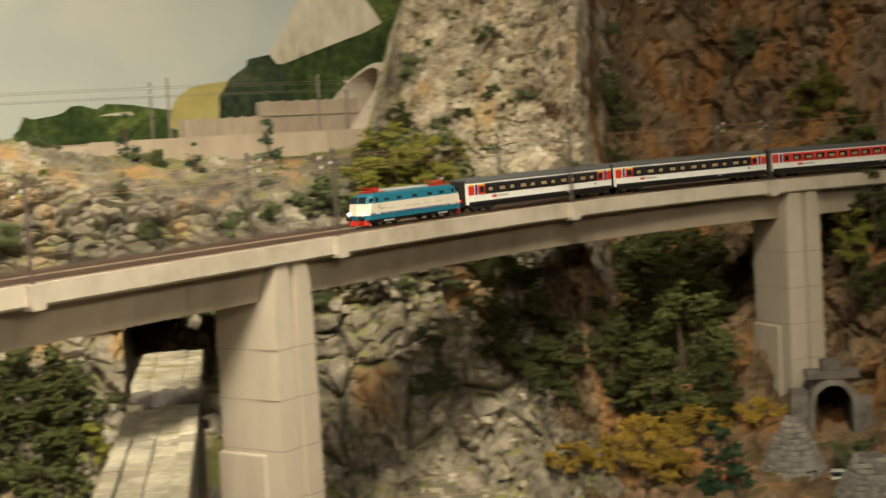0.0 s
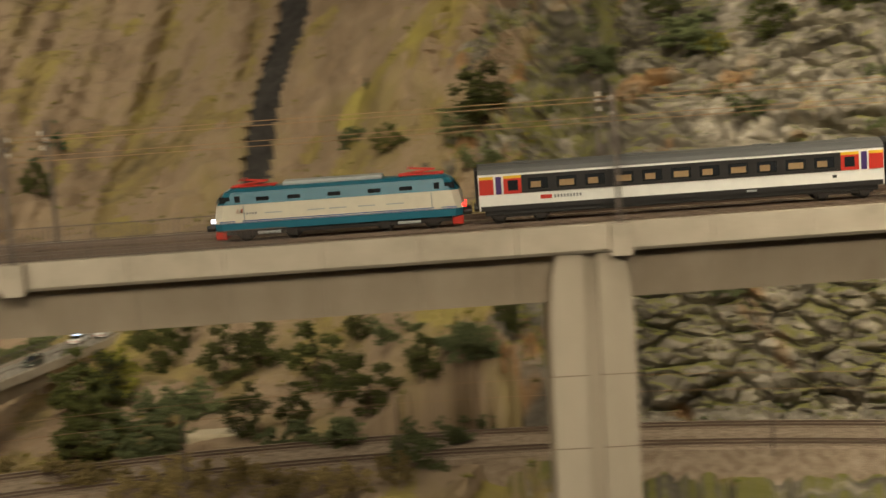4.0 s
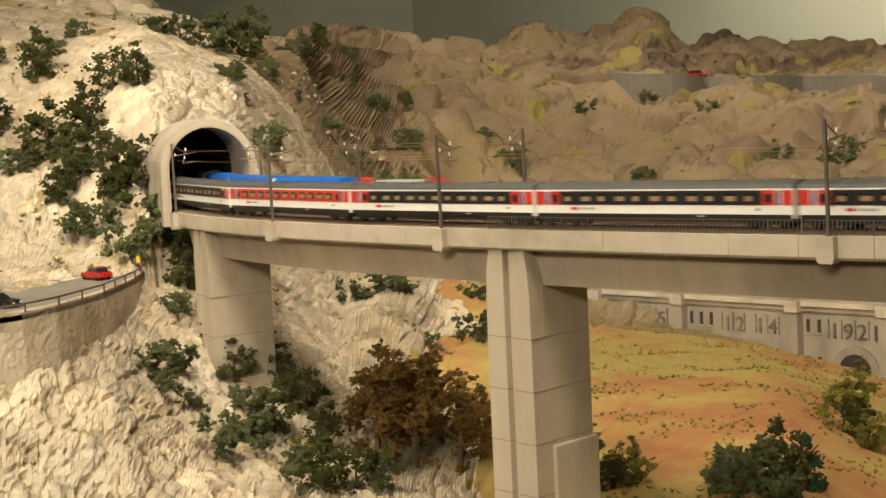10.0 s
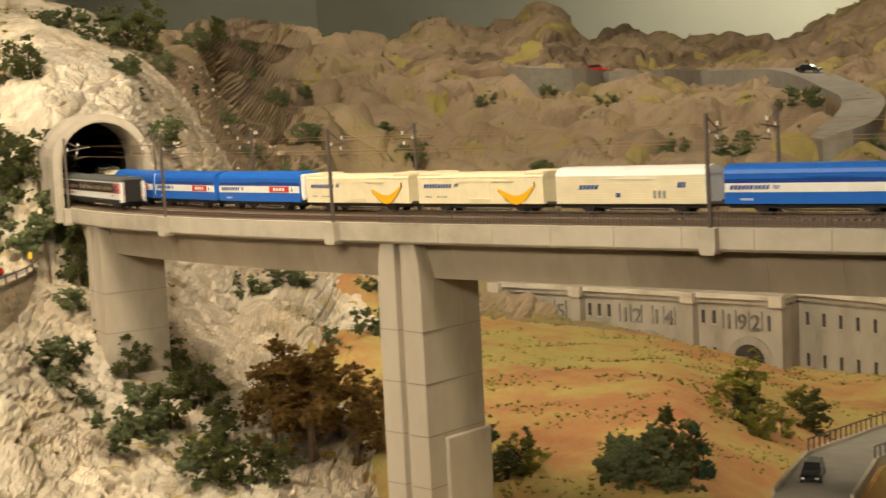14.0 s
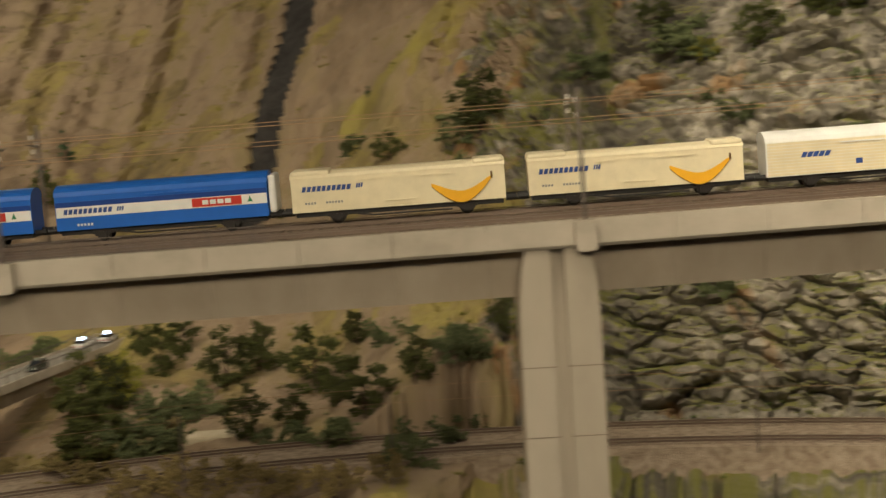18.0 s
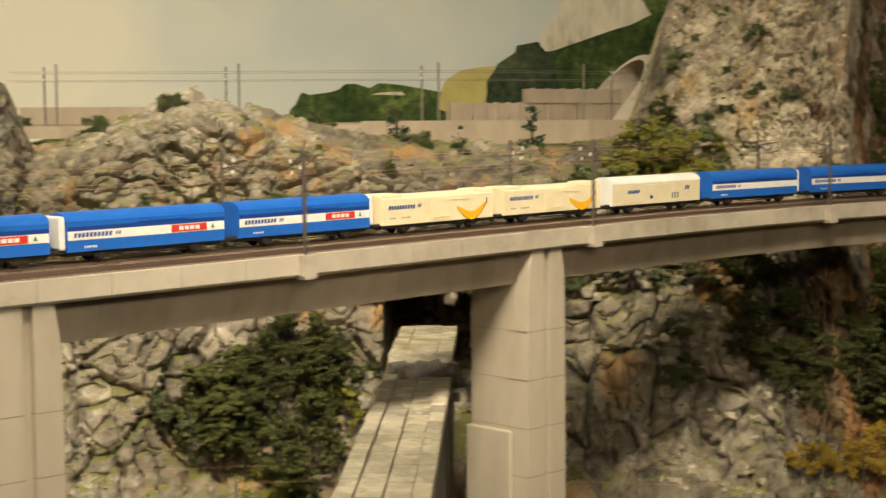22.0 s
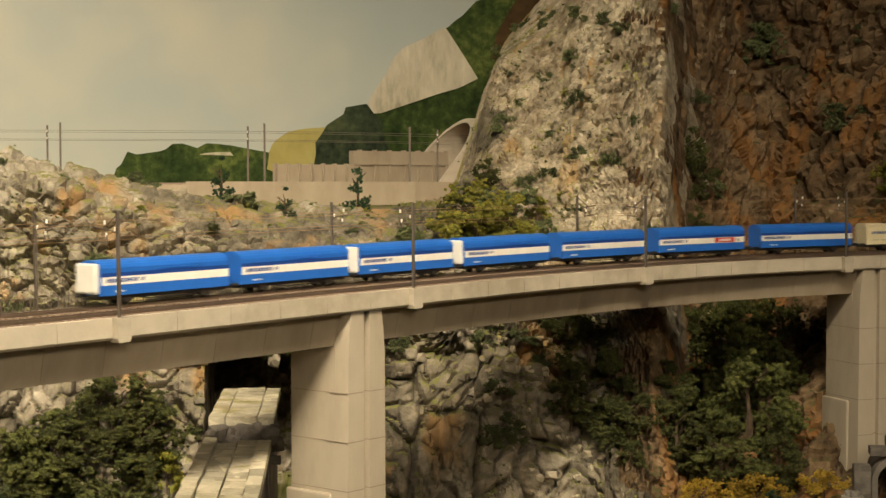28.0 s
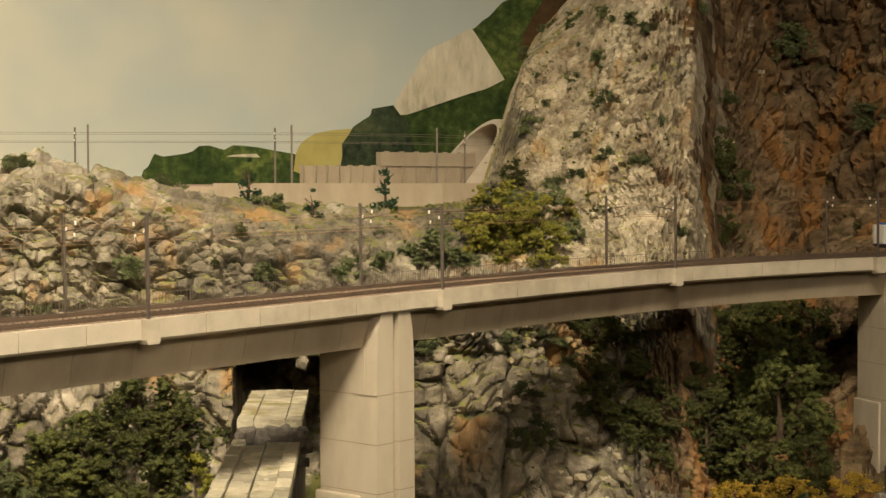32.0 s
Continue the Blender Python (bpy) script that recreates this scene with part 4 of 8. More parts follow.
def coach_parts(kind):
    """Meshes of a coach as (name, mesh, label); kind: first, second or dining."""
    out = []
    h = LC / 2

    def add(name, bm, mat, label="", smooth=False):
        out.append((name, mesh_of(bm, name, mat, smooth), label))
    add("body", prism(bmesh.new(), [(-HW, 0.010), (HW, 0.010), (HW, 0.0345), (HW - 0.0006, 0.0352), (-HW + 0.0006, 0.0352), (-HW, 0.0345)], -h, h), M_WHITE)
    add("roof", prism(bmesh.new(), [(-HW, 0.0353), (HW, 0.0353), (0.0145, 0.0383), (0.0105, 0.0405), (0.005, 0.0416), (-0.005, 0.0416), (-0.0105, 0.0405), (-0.0145, 0.0383)], -h, h), M_ROOF, "dark grey rounded roof", False)
    add("underframe", box(bmesh.new(), -h + 0.004, h - 0.004, -0.0145, 0.0145, 0.006, 0.0135, 0.0006), M_BLACK)
    add("skirt", box(bmesh.new(), -h + 0.001, h - 0.001, -HW - 0.0003, HW + 0.0003, 0.0098, 0.0132), M_BLACK, "black lower sill")
    for x in (-h + 0.028, h - 0.028):
        add("bogie", bogie_bm(x, (-0.0145, 0.0145)), M_WHEEL)
    for x in (-1, 1):
        a, b = sorted((x * (h - 0.0002), x * (h + 0.0022)))
        add("gangway", box(bmesh.new(), a, b, -0.0115, 0.0115, 0.010, 0.0385, 0.001), M_BLACK)
        c, d = sorted((x * h, x * (h + 0.0018)))
        add("buffer", rod(rod(bmesh.new(), (x * h, -0.010, 0.0118), (x * (h + 0.0035), -0.010, 0.0118), 0.002, 8), (x * h, 0.010, 0.0118), (x * (h + 0.0035), 0.010, 0.0118), 0.002, 8), M_BLACK)
    band = {"first": M_BLACK, "second": M_BLACK, "dining": M_REDP}[kind]
    for y in (-1, 1):
        yy = y * HW
        add("window_band", slab(-h + 0.030, h - 0.030, yy, 0.0212, 0.0338), band, "black window band" if kind != "dining" else "red window band")
        for x in (-1, 1):
            for a, b, m, nm in ((h - 0.0005, h - 0.0105, M_REDP, "end_panel"), (h - 0.0175, h - 0.030, M_REDP, "end_panel")):
                p, q = sorted((x * a, x * b))
                add(nm, slab(p, q, yy, 0.0212, 0.0318 if kind == "first" else 0.0338), m, "red end panel")
                if kind == "first":
                    add("class_stripe", slab(p, q, yy, 0.0318, 0.0338), M_YELL, "yellow first class stripe")
            p, q = sorted((x * (h - 0.0108), x * (h - 0.0172)))
            add("door", slab(p, q, yy, 0.0140, 0.0338, 0.0004), M_WHITE)
            add("door_leaf", slab(p + 0.0012, q - 0.0012, yy * 1.03, 0.0212, 0.0335, 0.0004), M_VIOL, "dark violet door window strip")
            add("end_window", slab(x * (h - 0.024) - 0.0035, x * (h - 0.024) + 0.0035, yy * 1.035, 0.0235, 0.0305, 0.0003), M_WIN)
        for k in range(11):
            x = -h + 0.0415 + k * (LC - 0.083) / 10
            w = add("window", box(bmesh.new(), x - 0.0068, x + 0.0068, *sorted((yy * 1.034, yy * 1.055)), 0.0238, 0.0312, 0.0004), M_WIN if k % 3 else M_WIN)
            add("curtain", slab(x - 0.0050, x + (0.0052 if k % 2 else 0.002), yy * 1.056, 0.0246, 0.0288, 0.0002), M_SEAT)
        add("emblem", slab(-0.098, -0.090, yy, 0.0162, 0.0190, 0.0003), M_REDP, "small red emblem")
        add("lettering", bars(bmesh.new(), -0.0885, yy + y * 0.0004, 0.0165, 9, 0.0013, 0.0022, 0.0009, 0), M_GREYINK, "grey bars of lettering")
        add("sill_plate", slab(0.045, 0.052, yy * 1.025, 0.0108, 0.0122, 0.0003), M_LROOF)
        add("socket", slab(h - 0.036, h - 0.033, yy, 0.0165, 0.0185, 0.0003), M_BLACK)
    for x in (-0.11, -0.03, 0.06, 0.12):
        add("roof_vent", box(bmesh.new(), x - 0.006, x + 0.006, -0.004, 0.004, 0.0415, 0.0424, 0.0004), M_ROOF)
    return out


def assemble(name, parts, label, category, group):
    t = empty(name, Matrix(), label, category, group)
    for nm, me, lb in parts:
        part(nm, me, None, t, lb)
    return t


def loco_parts(L, low, top, stripe, roof, kind):
    """An electric locomotive with sloped cab fronts; low and top are the two body paints."""
    out = []
    h = L / 2

    def add(name, bm, mat, label="", smooth=False):
        out.append((name, mesh_of(bm, name, mat, smooth), label))

    def hull(z0, z1, l0, l1, w0, w1):
        bm = bmesh.new()
        rings = []
        for z, l, w in ((z0, l0, w0), (z1, l1, w1)):
            c = 0.007
            pts = [(-l + c, -w), (l - c, -w), (l - 0.002, -w * 0.72), (l, 0), (l - 0.002, w * 0.72), (l - c, w), (-l + c, w), (-l + 0.002, w * 0.72), (-l, 0), (-l + 0.002, -w * 0.72)]
            rings.append([bm.verts.new((x, y, z)) for x, y in pts])
        n = len(rings[0])
        for i in range(n):
            bm.faces.new((rings[0][i], rings[0][(i + 1) % n], rings[1][(i + 1) % n], rings[1][i]))
        bm.faces.new(rings[0][::-1]), bm.faces.new(rings[1])
        return bm
    add("lower_body", hull(0.0085, 0.0135, h - 0.001, h, HW, HW), stripe, "deep coloured lower body")
    add("body", hull(0.0136, 0.0265, h, h - 0.0025, HW, HW), low)
    add("upper_body", hull(0.0266, 0.0350, h - 0.0028, h - 0.0085, HW - 0.0001, HW - 0.0022), top, "coloured upper body with the cab windows")
    add("roof", hull(0.0351, 0.0372, h - 0.009, h - 0.013, HW - 0.0025, HW - 0.007), roof)
    add("roof_hood", box(bmesh.new(), -0.038, 0.032, -0.0085, 0.0085, 0.0372, 0.0402, 0.0008), M_LROOF, "light grey roof hood")
    add("underframe", box(bmesh.new(), -h + 0.010, h - 0.010, -0.013, 0.013, 0.005, 0.0088), M_BLACK)
    for x in (-h + 0.040, h - 0.040):
        add("bogie", bogie_bm(x, (-0.0165, 0.0165), r=0.0062), M_WHEEL)
        add("bogie_spring", rod(rod(bmesh.new(), (x - 0.008, -0.0142, 0.006), (x + 0.008, -0.0142, 0.006), 0.0012), (x - 0.008, 0.0142, 0.006), (x + 0.008, 0.0142, 0.006), 0.0012), M_LROOF)
    for x in (-1, 1):
        a, b = sorted((x * (h - 0.010), x * (h - 0.002)))
        add("snow_plough", box(bmesh.new(), a, b, -0.012, 0.012, 0.002, 0.0084, 0.001), M_REDP if kind == "white" else M_BLACK, "red snow plough" if kind == "white" else "")
        add("buffer", rod(rod(bmesh.new(), (x * (h - 0.002), -0.009, 0.0105), (x * (h + 0.004), -0.009, 0.0105), 0.0022, 10), (x * (h - 0.002), 0.009, 0.0105), (x * (h + 0.004), 0.009, 0.0105), 0.0022, 10), M_BLACK)
        f = x * (h - 0.0046)
        bm = bmesh.new()
        for y0, y1 in ((-0.0108, -0.0008), (0.0008, 0.0108)):
            v = [bm.verts.new(p) for p in ((f + x * 0.0012, y0, 0.0278), (f + x * 0.0012, y1, 0.0278), (f - x * 0.0026, y1, 0.0338), (f - x * 0.0026, y0, 0.0338))]
            bm.faces.new(v)
        add("windscreen", bm, M_WIN, "dark cab windscreen")
        bm = bmesh.new()
        for y in (-0.0105, 0.0105):
            rod(bm, (x * (h - 0.003), y, 0.0155), (x * (h + 0.0006), y, 0.0155), 0.0014, 8)
        lit = (x < 0) if kind == "white" else (x > 0)
        add("head_lamp", bm, M_HEADL if lit else M_TAIL, "small lit lamps")
        # folded pantograph
        bm = bmesh.new()
        px = x * (h - 0.030)
        for y in (-0.006, 0.006):
            rod(bm, (px - 0.016, y, 0.0382), (px + 0.016, y, 0.0382), 0.0006)
            rod(bm, (px - 0.016, y, 0.0382), (px + 0.010, y * 0.3, 0.0412), 0.0006)
            rod(bm, (px + 0.010, y * 0.3, 0.0412), (px - 0.008, y * 0.7, 0.0425), 0.0005)
        for dx in (-0.009, -0.006):
            rod(bm, (px + dx, -0.0115, 0.0428), (px + dx, 0.0115, 0.0428), 0.0005)
        for dx in (-0.014, 0.0, 0.014):
            rod(bm, (px + dx, -0.004, 0.0368), (px + dx, -0.004, 0.0384), 0.001)
            rod(bm, (px + dx, 0.004, 0.0368), (px + dx, 0.004, 0.0384), 0.001)
        add("pantograph", bm, M_REDP, "folded red pantograph")
    if kind != "white":
        add("body_joint", box(bmesh.new(), -0.0022, 0.0022, -HW - 0.0004, HW + 0.0004, 0.0090, 0.0378), M_BLACK, "dark bellows between the two halves")
    for y in (-1, 1):
        yy = y * (HW + 0.0001)
        if kind == "white":
            add("stripe", slab(-h + 0.006, h - 0.006, yy, 0.0148, 0.0154, 0.0002), M_NAVY, "thin blue stripe")
            add("stripe", slab(-h + 0.006, h - 0.006, yy, 0.0138, 0.0142, 0.0002), M_NAVY, "thin blue stripe")
        for x in (-0.030, -0.002, 0.026, 0.048, -0.052):
            add("side_window", box(bmesh.new(), x - 0.0045, x + 0.0045, *sorted((y * (HW - 0.0012), y * (HW - 0.0004))), 0.0282, 0.0312, 0.0006), M_WIN)
        for x in (-1, 1):
            p, q = sorted((x * (h - 0.017), x * (h - 0.022)))
            add("cab_door", slab(p, q, yy, 0.0140, 0.0262, 0.0003), low)
            add("door_window", slab(p + 0.0006, q - 0.0006, y * (HW - 0.0008), 0.0280, 0.0325, 0.0004), M_WIN)
            a, b = sorted((x * (h - 0.007), x * (h - 0.014)))
            add("cab_side_window", slab(a, b, y * (HW - 0.0012), 0.0280, 0.0322, 0.0004), M_WIN)
            add("handrail", rod(bmesh.new(), (x * (h - 0.0235), yy * 1.03, 0.013), (x * (h - 0.0235), yy * 1.03, 0.026), 0.0003, 5), M_LROOF)
        for x in (-0.045, -0.015, 0.0, 0.02, 0.04):
            add("hatch", slab(x - 0.006, x + 0.006, yy, 0.0195, 0.0203, 0.0002), M_LROOF)
        add("emblem", bars(bmesh.new(), -h + 0.018, yy + y * 0.0003, 0.0205, 2, 0.0016, 0.0030, 0.0008), M_REDP)
        add("lettering", bars(bmesh.new(), -h + 0.023, yy + y * 0.0003, 0.0195, 5, 0.0012, 0.0014, 0.0008), M_GREYINK)
    return out


def banana_bm(y):
    """The painted banana on the wagon's side: a curved flat shape with a dark stem and outline."""
    pts = []
    n = 16
    for k in range(n + 1):
        u = k / n
        x = -0.024 + 0.046 * u
        z = -0.004 - 0.0085 * math.sin(math.pi * min(1, u * 1.02)) ** 1.0 + 0.019 * max(0, u - 0.45) ** 1.6 + 0.004 * (1 - u)
        w = 0.0002 + 0.0042 * math.sin(math.pi * min(1.0, max(0.0, u * 0.97 + 0.02))) ** 0.6
        pts.append((x, z, w))
    bm = bmesh.new()
    rows = [(bm.verts.new((x, y, z - w)), bm.verts.new((x, y, z + w))) for x, z, w in pts]
    for a, b in zip(rows, rows[1:]):
        f = (a[0], b[0], b[1], a[1])
        bm.faces.new(f if y < 0 else f[::-1])
    return bm, pts


def wagon_parts(kind):
    """Refrigerator wagons: cream (banana), white (boarded) and blue."""
    out = []
    h = LW / 2

    def add(name, bm, mat, label="", smooth=False):
        out.append((name, mesh_of(bm, name, mat, smooth), label))
    z0, z1, z2 = 0.0105, 0.0365, 0.0445
    body = {"cream": M_CREAM, "white": M_WHITE}.get(kind, M_BLUE)
    roofm = {"cream": M_CREAM, "white": M_WHITE}.get(kind, M_BLUE)
    add("body", prism(bmesh.new(), [(-HW, z0), (HW, z0), (HW, z1), (-HW, z1)], -h, h), body)
    if kind == "cream":
        sec = [(-HW - 0.0004, z1), (HW + 0.0004, z1), (HW - 0.0012, z1 + 0.0022), (0.008, z1 + 0.0042), (-0.008, z1 + 0.0042), (-HW + 0.0012, z1 + 0.0022)]
    else:
        sec = [(-HW - 0.0004, z1), (HW + 0.0004, z1), (HW - 0.0012, z1 + 0.0034), (0.0115, z1 + 0.0056), (0.0065, z1 + 0.0074), (0, z1 + 0.008), (-0.0065, z1 + 0.0074), (-0.0115, z1 + 0.0056), (-HW + 0.0012, z1 + 0.0034)]
    add("roof", prism(bmesh.new(), sec, -h - 0.0005, h + 0.0005), roofm, "curved wagon roof")
    if kind == "cream":
        for a, b in ((-h, -h + 0.030), (h - 0.024, h)):
            add("roof_box", box(bmesh.new(), a, b, -HW + 0.0006, HW - 0.0006, z1 + 0.0010, z1 + 0.0056, 0.0018), M_CREAM, "raised roof end")
    add("underframe", box(bmesh.new(), -h + 0.002, h - 0.002, -0.012, 0.012, 0.0065, 0.0104), M_BLACK)
    add("truss", rod(rod(bmesh.new(), (-0.05, -0.0125, 0.0095), (-0.02, -0.0125, 0.005), 0.0007), (-0.02, -0.0125, 0.005), (0.04, -0.0125, 0.005), 0.0007), M_BLACK)
    for x in (-h + 0.034, h - 0.030):
        add("wheelset", bogie_bm(x, (0.0,), r=0.0054), M_WHEEL)
        for y in (-0.0128, 0.0128):
            add("leaf_spring", box(bmesh.new(), x - 0.008, x + 0.008, y - 0.0006, y + 0.0006, 0.0060, 0.0083, 0.0005), M_WHEEL)
    for x in (-1, 1):
        add("buffer", rod(rod(bmesh.new(), (x * h, -0.010, 0.0105), (x * (h + 0.0085), -0.010, 0.0105), 0.002, 9), (x * h, 0.010, 0.0105), (x * (h + 0.0085), 0.010, 0.0105), 0.002, 9), M_BLACK)
        add("coupling", box(bmesh.new(), *sorted((x * h, x * (h + 0.0090))), -0.0022, 0.0022, 0.0072, 0.0096), M_BLACK)
    for y in (-1, 1):
        yy = y * HW
        if kind == "cream":
            bm, pts = banana_bm(yy + y * 0.0006)
            bm2 = bmesh.new()
            for a, b in zip(pts, pts[1:]):
                v = [bm2.verts.new(p) for p in ((a[0], yy + y * 0.0008, a[1] - a[2]), (b[0], yy + y * 0.0008, b[1] - b[2]), (b[0], yy + y * 0.0008, b[1] - b[2] - 0.0005), (a[0], yy + y * 0.0008, a[1] - a[2] - 0.0005))]
                bm2.faces.new(v)
            x9, z9, _ = pts[-1]
            patch(bm2, x9 - 0.0008, x9 + 0.0008, yy + y * 0.0008, z9 - 0.001, z9 + 0.004)
            for me, nm, mt, lb in ((bm, "painted_banana", M_BANANA, "large painted yellow banana"), (bm2, "banana_outline", M_BANED, "dark outline and stem")):
                bmesh.ops.translate(me, verts=me.verts, vec=(h - 0.032, 0, 0.0245))
                add(nm, me, mt, lb)
            add("lettering", bars(bmesh.new(), -h + 0.008, yy + y * 0.0004, 0.0262, 10, 0.0028, 0.0040, 0.0010), M_NAVY, "slanted blue bars of lettering")
            add("wheel_emblem", bars(bmesh.new(), -h + 0.0495, yy + y * 0.0004, 0.0270, 3, 0.0012, 0.0034, 0.0006), M_NAVY)
            add("data_panel", bars(bars(bmesh.new(), -h + 0.010, yy + y * 0.0004, 0.0165, 4, 0.0014, 0.0016, 0.0009, 0), -h + 0.026, yy + y * 0.0004, 0.0165, 6, 0.0014, 0.0016, 0.0009, 0), M_GREYINK)
            add("door_rail", box(bmesh.new(), -0.030, 0.045, *sorted((yy, yy * 1.06)), 0.0322, 0.0332), M_CREAM)
            add("door", slab(-0.015, 0.017, yy, 0.0125, 0.0345, 0.0007), M_CREAM)
            add("door_handle", rod(bmesh.new(), (-0.010, yy * 1.07, 0.0155), (0.014, yy * 1.07, 0.0155), 0.0005), M_CREAM)
        elif kind == "white":
            for k in range(11):
                add("board", slab(-h + 0.001, h - 0.001, yy, z0 + 0.0006 + k * 0.0023, z0 + 0.0025 + k * 0.0023, 0.0004), M_CREAM)
            add("lettering", bars(bmesh.new(), -h + 0.026, yy + y * 0.0007, 0.0240, 5, 0.0036, 0.0040, 0.0008, 0.5), M_NAVY, "slanted blue bars of lettering")
            add("wheel_emblem", bars(bmesh.new(), h - 0.030, yy + y * 0.0007, 0.0250, 3, 0.0022, 0.0050, 0.0008), M_NAVY)
            add("blue_plate", slab(-0.014, -0.009, yy * 1.03, 0.0165, 0.0205, 0.0003), M_NAVY)
            add("door_rail", box(bmesh.new(), -0.025, 0.030, *sorted((yy, yy * 1.07)), 0.0330, 0.0340), M_WHITE)
            add("data_panel", bars(bmesh.new(), h - 0.055, yy + y * 0.0007, 0.0155, 3, 0.003, 0.007, 0.002, 0), M_GREYINK)
        else:
            add("white_band", slab(-h + 0.0005, h - 0.0005, yy, 0.0205, 0.0283, 0.0003), M_WHITE, "white band along the side")
            add("dark_band", slab(-h + 0.0005, h - 0.0005, yy, 0.0283, 0.0322, 0.0003), M_DBLUE)
            add("lettering", bars(bmesh.new(), -h + 0.006, yy + y * 0.0005, 0.0228, 10, 0.0028, 0.0038, 0.0010), M_NAVY, "slanted blue bars of lettering")
            add("wheel_emblem", bars(bmesh.new(), -h + 0.047, yy + y * 0.0005, 0.0232, 3, 0.0013, 0.0032, 0.0006), M_NAVY)
            add("data_panel", bars(bmesh.new(), -h + 0.016, yy + y * 0.0005, 0.0135, 5, 0.0016, 0.0018, 0.0010, 0), M_WHITE)
            add("door_rail", box(bmesh.new(), -0.012, 0.040, *sorted((yy, yy * 1.06)), 0.0335, 0.0344), M_BLUE)
            if kind.startswith("shop"):
                add("red_sign", slab(h - 0.058, h - 0.020, yy * 1.02, 0.0212, 0.0278, 0.0003), M_REDP, "red sign with plain white bars")
                for j in range(4):
                    add("sign_bar", bars(bmesh.new(), h - 0.050 + j * 0.0058, yy * 1.05, 0.0228, 1, 0.0046, 0.0034, 0.0012, 0), M_WHITE)
                bm = bmesh.new()
                rod(bm, (h - 0.0135, yy * 1.02, 0.0245), (h - 0.0135, yy * 1.05, 0.0245), 0.0032, 14)
                add("round_sign", bm, M_WHITE)
                bm = bmesh.new()
                v = [bm.verts.new(p) for p in ((h - 0.0155, yy * 1.055, 0.0225), (h - 0.0115, yy * 1.055, 0.0225), (h - 0.0135, yy * 1.055, 0.0272))]
                bm.faces.new(v)
                add("fir_sign", bm, M_GREENP, "small green fir shape")
    if "end" in kind:
        add("white_end", box(bmesh.new(), -h - 0.0065, -h - 0.0006, -HW + 0.001, HW - 0.001, 0.0125, 0.0415, 0.002), M_WHITE, "white braking platform end")
    if "fore" in kind:
        add("white_end", box(bmesh.new(), h + 0.0006, h + 0.0065, -HW + 0.001, HW - 0.001, 0.0125, 0.0415, 0.002), M_WHITE, "white braking platform end")
    return out


def consist(kinds, makers):
    done, out = {}, []
    for k in kinds:
        name, maker, label, cat, grp = makers[k]
        if k not in done:
            done[k] = assemble(name, maker(), label, cat, grp)
            out.append(done[k])
        else:
            out.append(copy_thing(done[k], Matrix()))
    return out


COACHES = ["first", "first", "dining", "second", "second", "second", "second"]
coach_makers = {
    "first": ("passenger_coach", lambda: coach_parts("first"), "white and black express coach with red and yellow ends", "railway coach", "passenger coaches"),
    "second": ("passenger_coach", lambda: coach_parts("second"), "white and black express coach with red door ends", "railway coach", "passenger coaches"),
    "dining": ("dining_coach", lambda: coach_parts("dining"), "white dining coach with a red window band", "railway coach", "passenger coaches"),
}
express_loco = assemble("electric_locomotive", loco_parts(0.178, M_IVORY, M_TEAL, M_TEAL, M_TEAL, "white"), "teal and ivory electric locomotive with red pantographs", "locomotive", "")
coaches = consist(COACHES, coach_makers)
bm = bmesh.new()
for y in (-0.011, 0.011):
    rod(bm, (LC / 2, y, 0.0175), (LC / 2 + 0.0008, y, 0.0175), 0.0012, 8)
part("tail_lamp", bm, M_TAIL, coaches[-1], "lit red tail lamps")

W = {
    "cream": ("refrigerator_wagon", lambda: wagon_parts("cream"), "cream refrigerator wagon with a painted banana", "goods wagon", "refrigerator wagons"),
    "white": ("boarded_wagon", lambda: wagon_parts("white"), "white boarded refrigerator wagon with a rounded roof", "goods wagon", "refrigerator wagons"),
    "blue": ("blue_wagon", lambda: wagon_parts("blue"), "blue goods wagon with a white side band", "goods wagon", "refrigerator wagons"),
    "blue end": ("blue_wagon", lambda: wagon_parts("blue end"), "blue goods wagon with a white platform end", "goods wagon", "refrigerator wagons"),
    "blue fore": ("blue_wagon", lambda: wagon_parts("blue fore"), "blue goods wagon with a white platform end", "goods wagon", "refrigerator wagons"),
    "shop": ("blue_wagon", lambda: wagon_parts("shop"), "blue goods wagon with a red sign", "goods wagon", "refrigerator wagons"),
    "shop fore": ("blue_wagon", lambda: wagon_parts("shop fore"), "blue goods wagon with red sign and white end", "goods wagon", "refrigerator wagons"),
    "shop end": ("blue_wagon", lambda: wagon_parts("shop end"), "blue goods wagon with red sign and white end", "goods wagon", "refrigerator wagons"),
}
# from the joint between the two middle banana wagons, forwards and backwards
AHEAD = ["cream", "white", "blue fore", "blue fore", "shop"]
BEHIND = ["cream", "shop fore", "shop end", "shop end", "cream", "blue", "shop", "blue", "blue end", "blue end", "blue", "blue end"]
wagons = consist(AHEAD + BEHIND, W)
goods_loco = assemble("electric_locomotive", loco_parts(0.195, M_DGREEN, M_WIN, M_BLACK, M_PALEROOF, "dark"), "grey-green articulated goods locomotive with a black window band", "locomotive", "")

